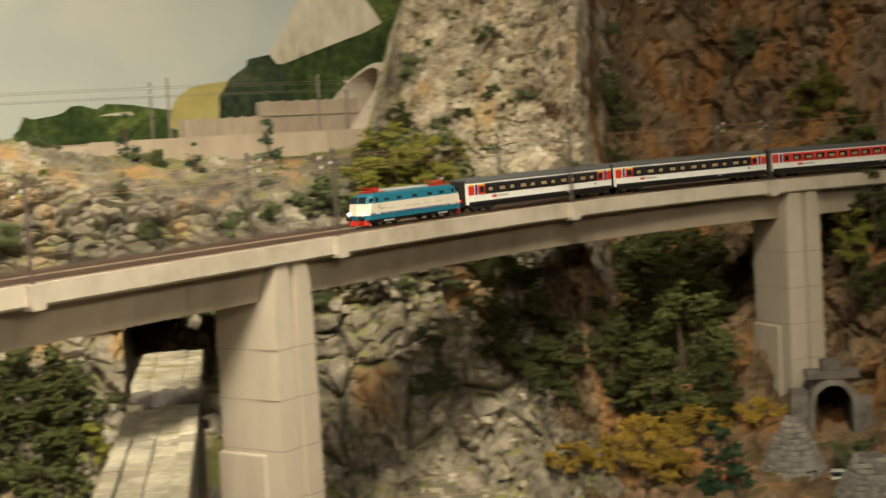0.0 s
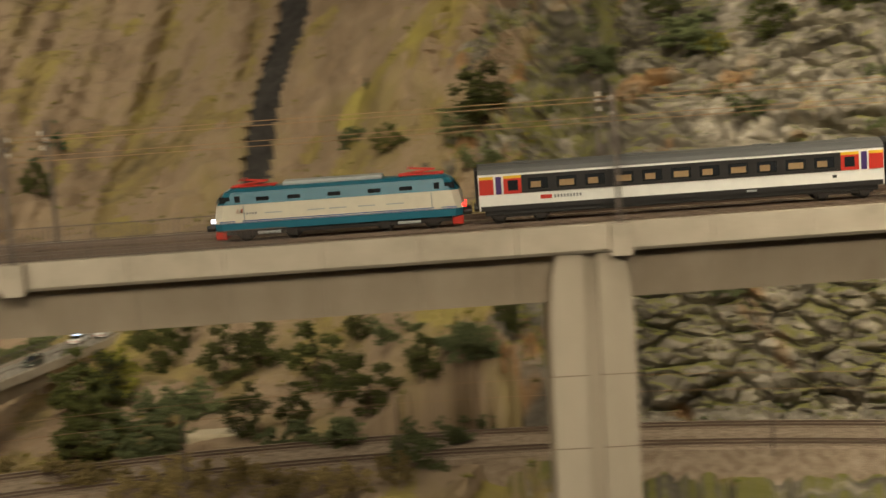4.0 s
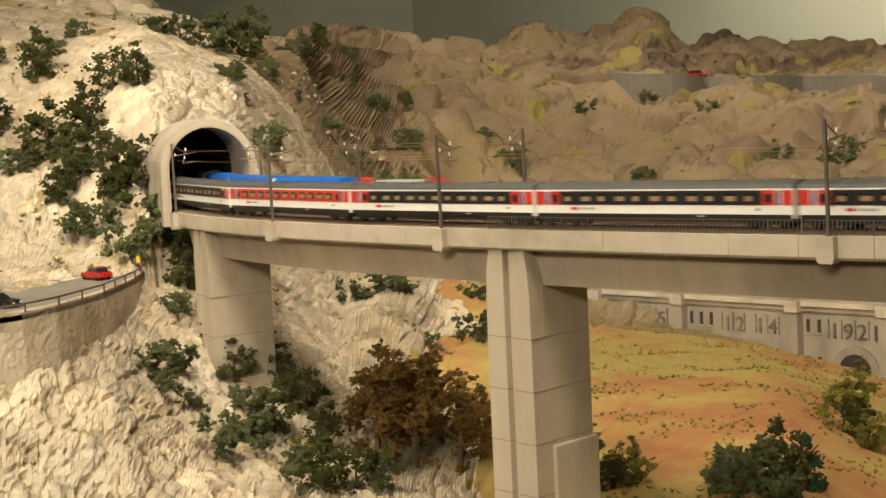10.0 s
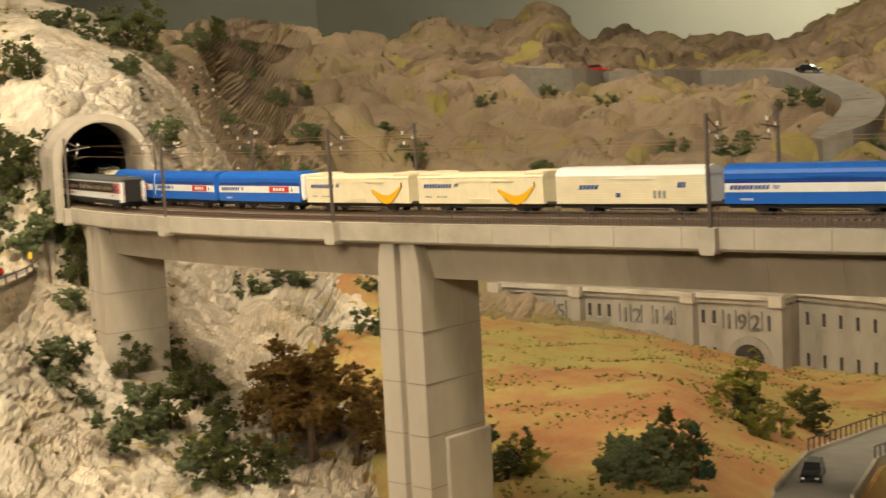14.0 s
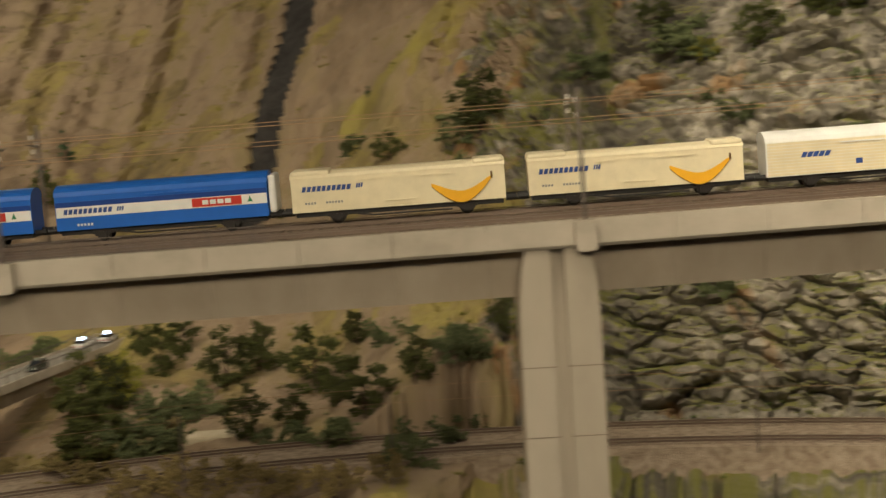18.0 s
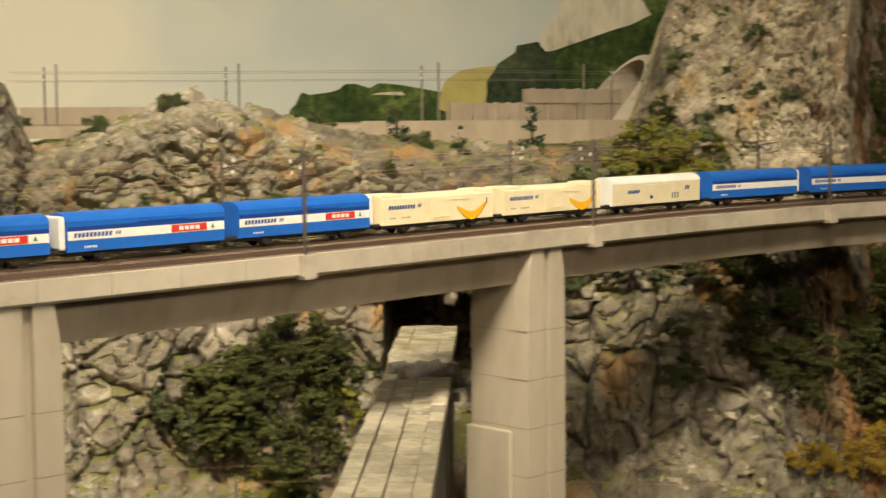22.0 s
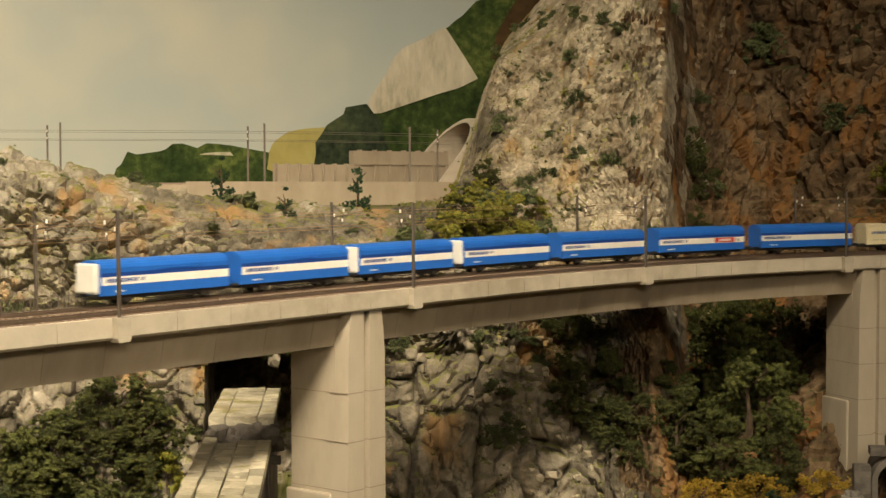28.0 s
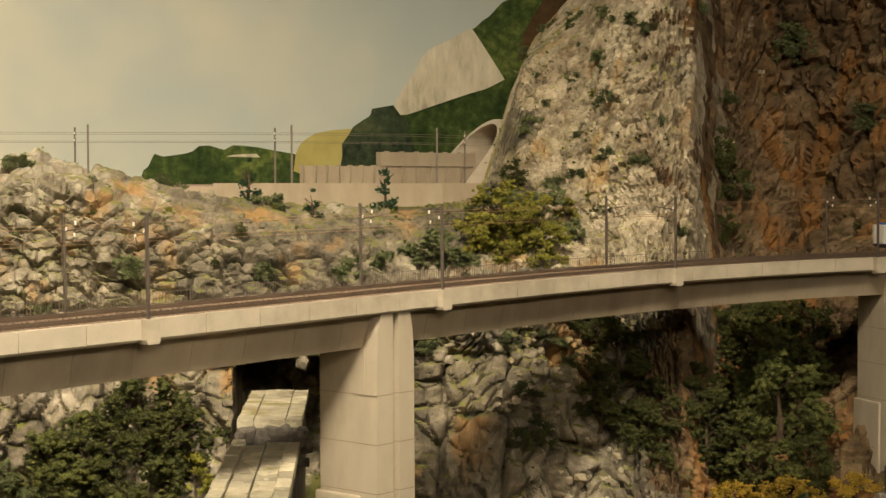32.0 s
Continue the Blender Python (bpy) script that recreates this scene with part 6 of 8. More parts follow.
# ---- trees and bushes: plan place and height, by area; kinds d dark oak, b bush, c conifer, y light green, o brown, v olive, g golden ----
TREES = {
    "left_cliff0": "d,-2.127,1.347,1.410,0.107 d,-2.111,1.401,1.441,0.099 d,-2.044,1.327,1.378,0.112 d,-1.943,1.320,1.354,0.108 d,-2.034,1.373,1.408,0.087 d,-1.923,1.364,1.342,0.117 b,-1.851,1.274,1.296,0.071 d,-1.875,1.342,1.296,0.090 d,-1.810,1.335,1.235,0.104 d,-1.850,1.350,1.272,0.081 d,-1.860,1.422,1.263,0.050 d,-2.449,1.471,1.559,0.061 d,-2.369,1.495,1.545,0.099 b,-2.429,1.574,1.585,0.051 b,-2.449,1.649,1.595,0.042 d,-2.146,1.487,1.509,0.083 d,-2.079,1.485,1.507,0.090 d,-2.278,1.350,1.456,0.084 b,-2.366,1.757,1.599,0.042 b,-1.883,1.381,1.308,0.074 d,-2.024,1.280,1.348,0.068 b,-2.145,1.309,1.404,0.053 b,-1.923,1.273,1.326,0.065 b,-1.909,1.446,1.318,0.059",
    "left_top0": "b,-2.327,1.823,1.596,0.084 b,-2.147,1.741,1.529,0.049 d,-2.375,2.005,1.586,0.111 d,-2.924,2.740,1.641,0.087 b,-3.040,2.981,1.601,0.046 c,-2.316,2.062,1.489,0.044 b,-2.330,2.158,1.435,0.046 b,-2.021,1.681,1.405,0.065 c,-2.075,1.704,1.480,0.038 d,-2.480,1.911,1.615,0.056 b,-2.548,2.277,1.580,0.061 d,-2.406,1.961,1.594,0.089 b,-2.289,1.967,1.550,0.043",
    "left_slope0": "b,-1.772,1.282,1.213,0.031 c,-1.716,1.279,1.156,0.046 b,-1.653,1.151,1.147,0.057 b,-1.619,1.166,1.119,0.028 b,-1.546,1.172,1.076,0.056 c,-1.696,1.382,1.141,0.039 c,-1.708,1.363,1.159,0.039 d,-1.657,1.283,1.123,0.052 d,-1.561,1.252,1.086,0.072 d,-1.584,1.333,1.083,0.060 y,-1.485,1.225,1.058,0.042 d,-1.504,1.293,1.055,0.057 d,-1.419,1.206,1.036,0.061 d,-1.382,1.263,1.022,0.054 b,-1.905,1.756,1.167,0.047 b,-1.872,1.801,1.148,0.056 b,-1.832,1.971,1.132,0.039 b,-1.710,1.821,1.095,0.054 b,-1.725,1.735,1.094,0.031 d,-1.647,1.353,1.103,0.054 b,-1.590,1.250,1.098,0.043 b,-1.447,1.196,1.042,0.047 d,-1.412,1.247,1.035,0.061",
    "brown_trees0": "o,-1.489,1.359,1.051,0.139 o,-1.412,1.357,1.031,0.149 o,-1.377,1.392,1.021,0.093 o,-1.514,1.430,1.056,0.113 o,-1.451,1.446,1.029,0.119 o,-1.431,1.480,1.032,0.090",
    "meadow_foot0": "c,-1.220,1.476,1.043,0.035 c,-1.173,1.478,1.041,0.028 y,-1.116,1.381,1.037,0.046 b,-1.136,1.365,1.032,0.039 b,-0.987,1.420,1.045,0.057 d,-0.944,1.431,1.048,0.070 c,-0.916,1.433,1.052,0.076 y,-1.189,2.078,0.979,0.062 d,-1.055,1.821,1.004,0.055",
    "brown_hills0": "b,-2.652,2.573,1.528,0.053 b,-2.436,2.503,1.408,0.063 b,-2.585,2.595,1.485,0.066 b,-2.810,2.967,1.480,0.044 b,-2.651,3.023,1.414,0.073 b,-3.066,3.871,1.439,0.072 b,-2.933,4.121,1.488,0.055 b,-2.652,2.912,1.405,0.057 b,-2.177,3.051,1.266,0.055 b,-2.299,2.245,1.384,0.046 b,-2.257,2.265,1.348,0.058 b,-2.385,2.815,1.297,0.053 b,-2.769,3.665,1.420,0.050 b,-2.687,4.128,1.451,0.054 b,-1.946,3.288,1.275,0.056",
    "valley0": "y,-1.071,1.805,1.016,0.063 y,-1.021,1.805,0.994,0.047 y,-1.155,2.230,0.929,0.047 d,-1.078,2.086,0.938,0.071 y,-1.046,1.924,0.971,0.041 y,-1.457,2.739,0.906,0.046 b,-1.063,2.428,0.910,0.030 b,-0.951,1.398,1.049,0.064 d,-0.932,1.402,1.049,0.057 b,-0.993,1.406,1.045,0.045 d,-0.668,1.981,0.897,0.088 b,-0.873,2.785,0.939,0.077 b,-0.712,2.714,0.975,0.053 b,-0.662,2.729,0.994,0.063 d,-0.662,2.283,0.912,0.063 d,-0.522,2.398,0.944,0.102 d,-0.480,2.421,0.958,0.084 b,-0.418,2.241,0.947,0.061 b,-1.929,3.963,1.371,0.081 b,-1.621,3.794,1.305,0.046 b,-1.607,3.974,1.324,0.063 b,-1.469,3.681,1.233,0.088 d,-0.891,3.867,1.199,0.088 b,-1.901,3.477,1.279,0.088",
    "wooded_slope0": "d,-0.454,2.175,0.936,0.093 d,-0.495,2.166,0.932,0.068 b,-0.392,2.107,0.943,0.074 y,-0.472,2.442,0.963,0.085 d,-0.418,2.537,0.989,0.078 d,-0.481,2.696,1.001,0.062 d,-0.310,2.442,0.994,0.093 d,-0.389,2.625,1.010,0.060 d,-0.248,2.488,1.010,0.076 d,-0.158,2.369,0.993,0.099 d,-0.094,2.425,1.043,0.055 d,-0.066,2.120,0.992,0.073 b,-0.029,2.303,1.071,0.052 d,-0.119,2.252,0.981,0.060 b,-0.194,2.079,0.950,0.048 b,-0.113,2.042,0.957,0.055 b,-0.021,1.910,0.965,0.044 d,-0.253,2.206,0.963,0.068 d,0.016,2.082,1.037,0.063 b,0.065,2.094,1.072,0.056 b,0.082,2.103,1.094,0.040 b,0.010,1.998,0.971,0.046 b,0.067,2.074,0.981,0.032 d,0.131,2.128,1.111,0.056",
    "wooded_slope1": "d,-0.501,2.337,0.942,0.073 b,-0.371,2.321,0.958,0.063 d,-0.186,2.213,0.967,0.068 b,-0.328,2.342,0.970,0.054",
    "high_slope0": "d,0.172,2.949,1.340,0.110 b,0.140,2.980,1.319,0.067 b,0.360,2.771,1.448,0.062 c,-0.046,3.545,1.397,0.039 d,-0.015,3.149,1.272,0.059 c,-0.912,4.235,1.297,0.080 c,-0.938,4.035,1.234,0.061 b,-1.342,4.726,1.471,0.055 b,-1.510,4.238,1.363,0.067 b,-0.100,3.384,1.298,0.050 b,0.493,2.609,1.488,0.079 d,0.466,2.712,1.520,0.061 b,0.141,2.850,1.273,0.053",
    "olive_row0": "d,-0.770,2.129,0.894,0.078 v,-0.640,2.062,0.901,0.066 v,-0.542,1.997,0.916,0.072 v,-0.453,1.951,0.926,0.077 v,-0.360,1.903,0.937,0.067 v,-0.254,1.882,0.939,0.066 v,-0.180,1.859,0.942,0.065 v,-0.108,1.840,0.945,0.057 v,-0.037,1.831,0.951,0.043 v,-0.596,2.051,0.909,0.049 v,-0.316,1.904,0.937,0.060 v,-0.415,1.954,0.931,0.062",
    "crag0": "d,0.603,2.506,1.500,0.077 d,0.724,2.407,1.509,0.122 d,0.746,2.548,1.606,0.060 d,0.906,2.264,1.562,0.082 d,0.901,2.228,1.535,0.072 b,0.895,2.140,1.491,0.043 d,0.963,2.190,1.543,0.054 d,0.963,2.125,1.499,0.052 b,1.000,2.102,1.490,0.035 y,0.524,2.553,1.454,0.049 b,0.576,2.803,1.624,0.054 b,0.635,2.747,1.632,0.042 b,1.400,1.959,1.516,0.027 b,1.015,1.920,1.156,0.041 b,1.350,2.113,1.489,0.037 b,0.863,1.981,1.109,0.025 b,0.702,2.274,1.412,0.027 b,0.537,2.358,1.386,0.036 b,0.860,2.147,1.448,0.026 b,0.736,2.058,1.132,0.033 b,0.439,2.155,1.139,0.033",
    "gully0": "d,1.281,1.693,1.050,0.137 d,1.321,1.656,1.021,0.105 d,1.311,1.697,1.095,0.081 d,1.374,1.666,1.175,0.065 d,1.350,1.582,1.010,0.127 d,1.394,1.603,1.104,0.112 y,1.305,1.608,0.978,0.079 b,1.237,1.741,1.093,0.032 d,1.323,1.673,1.066,0.089 d,1.275,1.726,1.109,0.057",
    "terrace0": "c,1.942,1.722,1.472,0.076 c,1.721,1.810,1.492,0.073 b,3.081,3.560,1.514,0.121 y,1.886,1.420,1.392,0.129 y,1.917,1.380,1.384,0.103 b,1.814,1.494,1.393,0.060 d,2.090,1.562,1.476,0.057 y,2.031,1.412,1.441,0.054 b,1.699,1.537,1.371,0.042 c,1.784,1.747,1.360,0.055 b,1.749,1.789,1.369,0.037 b,1.413,1.740,1.388,0.033 d,1.916,1.479,1.407,0.088 b,1.983,1.453,1.415,0.089 b,1.666,1.942,1.506,0.038 b,1.396,1.952,1.514,0.026",
    "ravine0": "d,1.894,1.248,1.282,0.074 d,1.907,1.227,1.217,0.099 d,1.857,1.211,1.159,0.097 d,1.890,1.157,1.104,0.122 d,1.992,1.175,1.129,0.102 d,1.977,1.137,1.078,0.109 d,2.240,1.186,1.170,0.166 d,2.127,1.083,1.105,0.175 d,2.010,1.072,1.081,0.125 d,2.353,1.157,1.217,0.114 d,2.061,0.992,1.083,0.101 d,2.279,1.251,1.216,0.095 d,1.299,1.692,1.099,0.095 d,1.376,1.644,1.141,0.103 d,1.393,1.605,1.096,0.103 y,1.420,1.589,1.087,0.063 b,1.268,1.740,1.090,0.064 d,2.361,1.245,1.229,0.117 d,2.254,1.133,1.155,0.138 d,1.890,1.195,1.124,0.098 d,2.452,1.400,1.534,0.082 d,2.415,1.366,1.405,0.060 b,2.774,1.421,1.757,0.068 b,2.715,1.227,1.607,0.065",
    "ravine1": "b,1.768,1.274,1.139,0.032 b,1.767,1.283,1.210,0.024",
    "pale_crag0": "b,2.690,1.916,1.755,0.027 b,2.495,1.727,1.810,0.024 b,2.336,1.547,1.803,0.023 b,2.217,1.415,1.781,0.024 b,2.298,1.587,1.674,0.025 b,2.264,1.514,1.730,0.022 b,2.176,1.430,1.648,0.021 b,2.112,1.403,1.557,0.022 b,2.282,1.645,1.569,0.035 b,2.082,1.310,1.537,0.021 b,2.175,1.353,1.759,0.021 b,2.329,1.398,1.790,0.024 b,1.740,1.378,1.315,0.024 b,1.788,1.323,1.266,0.028 b,1.774,1.270,1.158,0.027 b,1.687,1.396,1.269,0.019 b,2.529,1.440,1.659,0.032 b,2.555,1.406,1.482,0.042 b,2.748,1.434,1.746,0.045",
    "far_end0": "d,2.502,0.941,1.344,0.142 y,2.269,0.861,1.275,0.077 d,2.229,0.830,1.213,0.076 d,2.322,0.926,1.287,0.053 y,2.585,1.047,1.494,0.089 d,2.468,1.400,1.485,0.081 d,2.576,1.416,1.493,0.042 g,1.814,1.080,1.024,0.061 g,1.841,1.026,1.030,0.068 g,1.834,0.964,1.030,0.082 g,1.966,0.983,1.039,0.071 g,2.055,0.931,1.074,0.049 c,1.836,0.876,1.017,0.110 c,1.840,0.855,1.018,0.088 b,1.990,0.766,1.052,0.038 g,1.872,1.080,1.027,0.055 g,1.913,1.032,1.046,0.063 d,2.460,0.962,1.329,0.113 d,2.286,0.840,1.306,0.103",
}


OCTA = ((0, 2, 4), (2, 1, 4), (1, 3, 4), (3, 0, 4), (2, 0, 5), (1, 2, 5), (3, 1, 5), (0, 3, 5))


def lump(bm, c, r, rng):
    """A small ragged clump of foliage."""
    turn = Euler((rng.uniform(0, 6.28), rng.uniform(0, 6.28), 0)).to_matrix()
    vs = []
    for p in ((1, 0, 0), (-1, 0, 0), (0, 1, 0), (0, -1, 0), (0, 0, 1), (0, 0, -1)):
        d = turn @ Vector(p) * (r * rng.uniform(0.6, 1.5))
        vs.append(bm.verts.new((c[0] + d.x, c[1] + d.y, c[2] + d.z * 0.8)))
    for f in OCTA:
        bm.faces.new([vs[i] for i in f])


def leafy(rng, shape, lumps, size):
    """Clumps of leaves gathered round bough ends, with gaps between the boughs."""
    bm = bmesh.new()
    boughs = []
    while len(boughs) < max(12, lumps // 26):
        x, y, z = rng.uniform(-1, 1), rng.uniform(-1, 1), rng.uniform(0, 1)
        w = shape(z, math.atan2(y, x))
        if w * 0.35 < math.hypot(x, y) <= w:
            boughs.append((x, y, z))
    for k in range(lumps):
        bx, by, bz = boughs[k % len(boughs)]
        s = size * 2.1
        lump(bm, (bx + rng.gauss(0, s * 0.62), by + rng.gauss(0, s * 0.62), max(0.0, bz + rng.gauss(0, s * 0.5))), size * rng.uniform(0.45, 1.05), rng)
    return bm


def tree_kinds():
    """Trunk and crown meshes, one unit high, three of each kind."""
    kinds = {}
    greens = {
        "d": [(0.040, 0.050, 0.015), (0.095, 0.108, 0.028), (0.195, 0.195, 0.048)],
        "b": [(0.084, 0.099, 0.040), (0.156, 0.189, 0.078), (0.286, 0.287, 0.121)],
        "c": [(0.020, 0.048, 0.026), (0.044, 0.099, 0.044), (0.084, 0.155, 0.057)],
        "y": [(0.131, 0.144, 0.026), (0.286, 0.287, 0.044), (0.501, 0.420, 0.066)],
        "o": [(0.107, 0.057, 0.018), (0.239, 0.137, 0.031), (0.406, 0.243, 0.053)],
        "v": [(0.215, 0.166, 0.066), (0.406, 0.309, 0.121), (0.621, 0.464, 0.199)],
        "g": [(0.286, 0.189, 0.026), (0.573, 0.376, 0.044), (0.859, 0.597, 0.088)],
    }
    bark = material("bark", [(0.06, 0.04, 0.025), (0.13, 0.09, 0.06)], 60, 0.95)
    for k, cols in greens.items():
        leaf = material("foliage_" + k, cols, 130, 0.95, rand=0.25, bump=0.9, bump_scale=260)
        kinds[k] = []
        for v in range(3):
            rng = random.Random(ord(k) * 7 + v)
            ph, ph2 = rng.uniform(0, 6), rng.uniform(0, 6)

            def crown(z, a, k=k, ph=ph, ph2=ph2):
                wob = 1 + 0.28 * math.sin(2 * a + ph + 4 * z) + 0.16 * math.sin(5 * a + ph2 - 7 * z)
                if k == "c":
                    return 0.20 * wob * max(0.0, 1.0 - z) ** 0.7 + 0.015
                if k == "b":
                    return 0.62 * wob * math.sqrt(max(0.0, 1 - (z - 0.25) ** 2 / 0.56)) * (1 if z > 0.0 else 0)
                if k in "vg":
                    return 0.62 * wob * (math.sqrt(max(0.0, 1 - (z - 0.62) ** 2 / 0.16)))
                if k == "o":
                    return 0.30 * wob * (0.45 + 0.55 * math.sin(math.pi * min(1, z * 1.05))) + 0.02
                return 0.36 * wob * (max(0.0, math.sin(math.pi * (0.10 + 0.86 * z))) ** 0.8) + 0.02
            n = {"c": 420, "b": 420, "v": 620, "g": 620, "o": 900}.get(k, 900)
            sz = {"c": 0.031, "b": 0.080, "v": 0.052, "g": 0.052, "o": 0.033}.get(k, 0.039)
            cr = mesh_of(leafy(rng, crown, n, sz), "crown", leaf)
            bm = bmesh.new()
            pts = [Vector((0, 0, -0.06)), Vector((rng.uniform(-.03, .03), rng.uniform(-.03, .03), 0.3)), Vector((rng.uniform(-.06, .06), rng.uniform(-.06, .06), 0.62))]
            for i, (a, b) in enumerate(zip(pts, pts[1:])):
                rod(bm, a, b, 0.030 - 0.012 * i, 6)
            for j in range(5):
                a = rng.uniform(0, 6.28)
                s = pts[1].lerp(pts[2], rng.random())
                rod(bm, s, s + Vector((math.cos(a) * 0.2, math.sin(a) * 0.2, 0.16)), 0.009, 5)
            kinds[k].append((mesh_of(bm, "trunk", bark), cr))
    return kinds


KINDS = tree_kinds()
TREE_WORDS = {
    "d": ("tree", "dark green model oak with a ragged clumpy crown", "tree"),
    "b": ("bush", "round grey-green bush growing on the rock", "bush"),
    "c": ("conifer", "slender dark green conifer on the slope", "tree"),
    "y": ("tree", "light yellow-green leafy model tree", "tree"),
    "o": ("tree", "tall brown-green autumn tree below the viaduct", "tree"),
    "v": ("olive_tree", "dusty olive tree by the valley railway", "tree"),
    "g": ("orchard_tree", "golden-leaved orchard tree in the valley", "tree"),
}
SEATS = GCO.reshape(-1, 3)[::3].tolist()
TREE_SEAT = kdtree.KDTree(len(SEATS))
for i, p in enumerate(SEATS):
    TREE_SEAT.insert(p, i)
TREE_SEAT.balance()
rng = random.Random(5)
for area, rows in TREES.items():
    for row in rows.split():
        k, x, y, z, h = row.split(",")
        x, y, z, h = float(x), float(y), float(z), float(h)
        x, y, z = TREE_SEAT.find((x, y, z))[0]
        nm, lb, ct = TREE_WORDS[k]
        s = h * rng.uniform(0.95, 1.15) * (0.8 if x < -1.8 or k == "g" else 1.0)
        t = empty(nm, Matrix.Translation((x, y, z - 0.04 * h)) @ Euler((rng.uniform(-.08, .08), rng.uniform(-.08, .08), rng.uniform(0, 6.28))).to_matrix().to_4x4() @ Matrix.Diagonal((s * rng.uniform(0.9, 1.2), s * rng.uniform(0.9, 1.2), s, 1)), lb, ct, ("trees" if ct == "tree" else "bushes") + " of the " + area.rstrip("0123456789").replace("_", " "))
        tr, cr = KINDS[k][rng.randrange(3)]
        if k != "b":
            part("trunk", tr, None, t)
        part("crown", cr, None, t)


# small cushions of bush on the crags' ledges
rng = random.Random(8)
for lo, hi, n, seed in ((5, 30, 46, 61), (31, 53, 44, 62), (53, 59.5, 34, 63), (60, 74, 22, 64)):
    ledges = ((A2 > lo) & (A2 < hi) & (R2 < 3.3) & (R2 > 1.98) & open_air & (GCO[..., 2] > 1.08)) * np.clip(0.9 - steep, 0.02, 1)
    for p in pick(ledges, n, seed)[0].tolist():
        p = TREE_SEAT.find(p)[0]
        h = rng.uniform(0.010, 0.024)
        k = rng.choice("bbbyd")
        t = empty("bush", Matrix.Translation((p[0], p[1], p[2] - 0.15 * h)) @ Euler((0, 0, rng.uniform(0, 6.28))).to_matrix().to_4x4() @ Matrix.Diagonal((h * 1.1, h * 1.1, h, 1)), {"b": "low grey-green bush on a rock ledge", "y": "low yellow-green bush on a rock ledge", "d": "low dark green bush on a rock ledge"}[k], "bush", "bushes of the crag ledges")
        part("crown", KINDS["b" if k == "b" else k][rng.randrange(3)][1], None, t)


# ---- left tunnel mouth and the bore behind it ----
# near-black colour standing in for the shade inside bores and openings
M_DARK = material("opening_shade", [(0.03, 0.026, 0.022), (0.06, 0.05, 0.042)], 20, 0.95)
M_ASPH = material("grey_road", [(0.22, 0.20, 0.17), (0.30, 0.275, 0.235)], 40, 0.9, bump=0.2)
M_STONE = material("pale_stone", [(0.42, 0.35, 0.23), (0.58, 0.50, 0.35), (0.66, 0.58, 0.43)], 30, 0.95, bump=0.4, rand=0.12)
M_DSTONE = material("dark_stone", [(0.09, 0.08, 0.07), (0.17, 0.15, 0.13), (0.25, 0.22, 0.19)], 40, 0.95, bump=0.5, rand=0.25)
M_DAM = material("dam_concrete", [(0.16, 0.135, 0.105), (0.28, 0.245, 0.195), (0.36, 0.32, 0.255)], 14, 0.95, bump=0.15, stretch=(1, 1, 0.35))


def arch_ring(r0, r1, spring, depth, n=18, foot=0.0):
    """An arch standing on z = foot with upright sides up to spring, in the x-z plane, depth along y."""
    bm = bmesh.new()

    def outline(r):
        return [(-r, foot)] + [(r * math.cos(math.pi - math.pi * k / n), spring + r * math.sin(math.pi * k / n)) for k in range(n + 1)] + [(r, foot)]
    a, b = outline(r0), outline(r1)
    va = [[bm.verts.new((x, y, z)) for x, z in a] for y in (0, depth)]
    vb = [[bm.verts.new((x, y, z)) for x, z in b] for y in (0, depth)]
    for i in range(len(a) - 1):
        bm.faces.new((va[0][i], va[0][i + 1], vb[0][i + 1], vb[0][i]))
        bm.faces.new((va[1][i + 1], va[1][i], vb[1][i], vb[1][i + 1]))
        bm.faces.new((va[0][i + 1], va[0][i], va[1][i], va[1][i + 1]))
        bm.faces.new((vb[0][i], vb[0][i + 1], vb[1][i + 1], vb[1][i]))
    bmesh.ops.recalc_face_normals(bm, faces=bm.faces)
    return bm


def bore_shell(r, spring, length, n=16):
    bm = bmesh.new()
    sec = [(-r, 0)] + [(r * math.cos(math.pi - math.pi * k / n), spring + r * math.sin(math.pi * k / n)) for k in range(n + 1)] + [(r, 0)]
    a = [bm.verts.new((x, 0, z)) for x, z in sec]
    b = [bm.verts.new((x, length, z)) for x, z in sec]
    for i in range(len(sec) - 1):
        bm.faces.new((a[i], a[i + 1], b[i + 1], b[i]))
    bm.faces.new(b)
    return bm


ps = s_at(-1.78) - 0.055
pm = line_pose(ps, 0.065, -0.012)
facing = Matrix.Translation(pm.translation) @ Euler((0, 0, pm.to_euler().z + math.radians(90))).to_matrix().to_4x4()
portal = empty("tunnel_portal", facing, "arched pale concrete tunnel mouth in the white cliff", "tunnel portal")
part("arch", arch_ring(0.0575, 0.068, 0.078, 0.11), M_CONC, portal)
# the bore's darkness is painted into its colour
part("bore", bore_shell(0.058, 0.078, 0.55), M_DARK, portal, "tunnel bore, its shade put in as near-black colour")
part("rim", arch_ring(0.0565, 0.0590, 0.078, 0.004), M_PIER, portal).location.y = -0.003


# ---- mountain road with retaining wall ----
def outline_slab(name, pts, z0, z1, mat, parent=None, label=""):
    bm = bmesh.new()
    lo = [bm.verts.new((x, y, z0)) for x, y in pts]
    hi = [bm.verts.new((x, y, z1)) for x, y in pts]
    bm.faces.new(hi), bm.faces.new(lo[::-1])
    n = len(pts)
    for i in range(n):
        bm.faces.new((lo[i], lo[(i + 1) % n], hi[(i + 1) % n], hi[i]))
    bmesh.ops.recalc_face_normals(bm, faces=bm.faces)
    return part(name, bm, mat, parent, label)


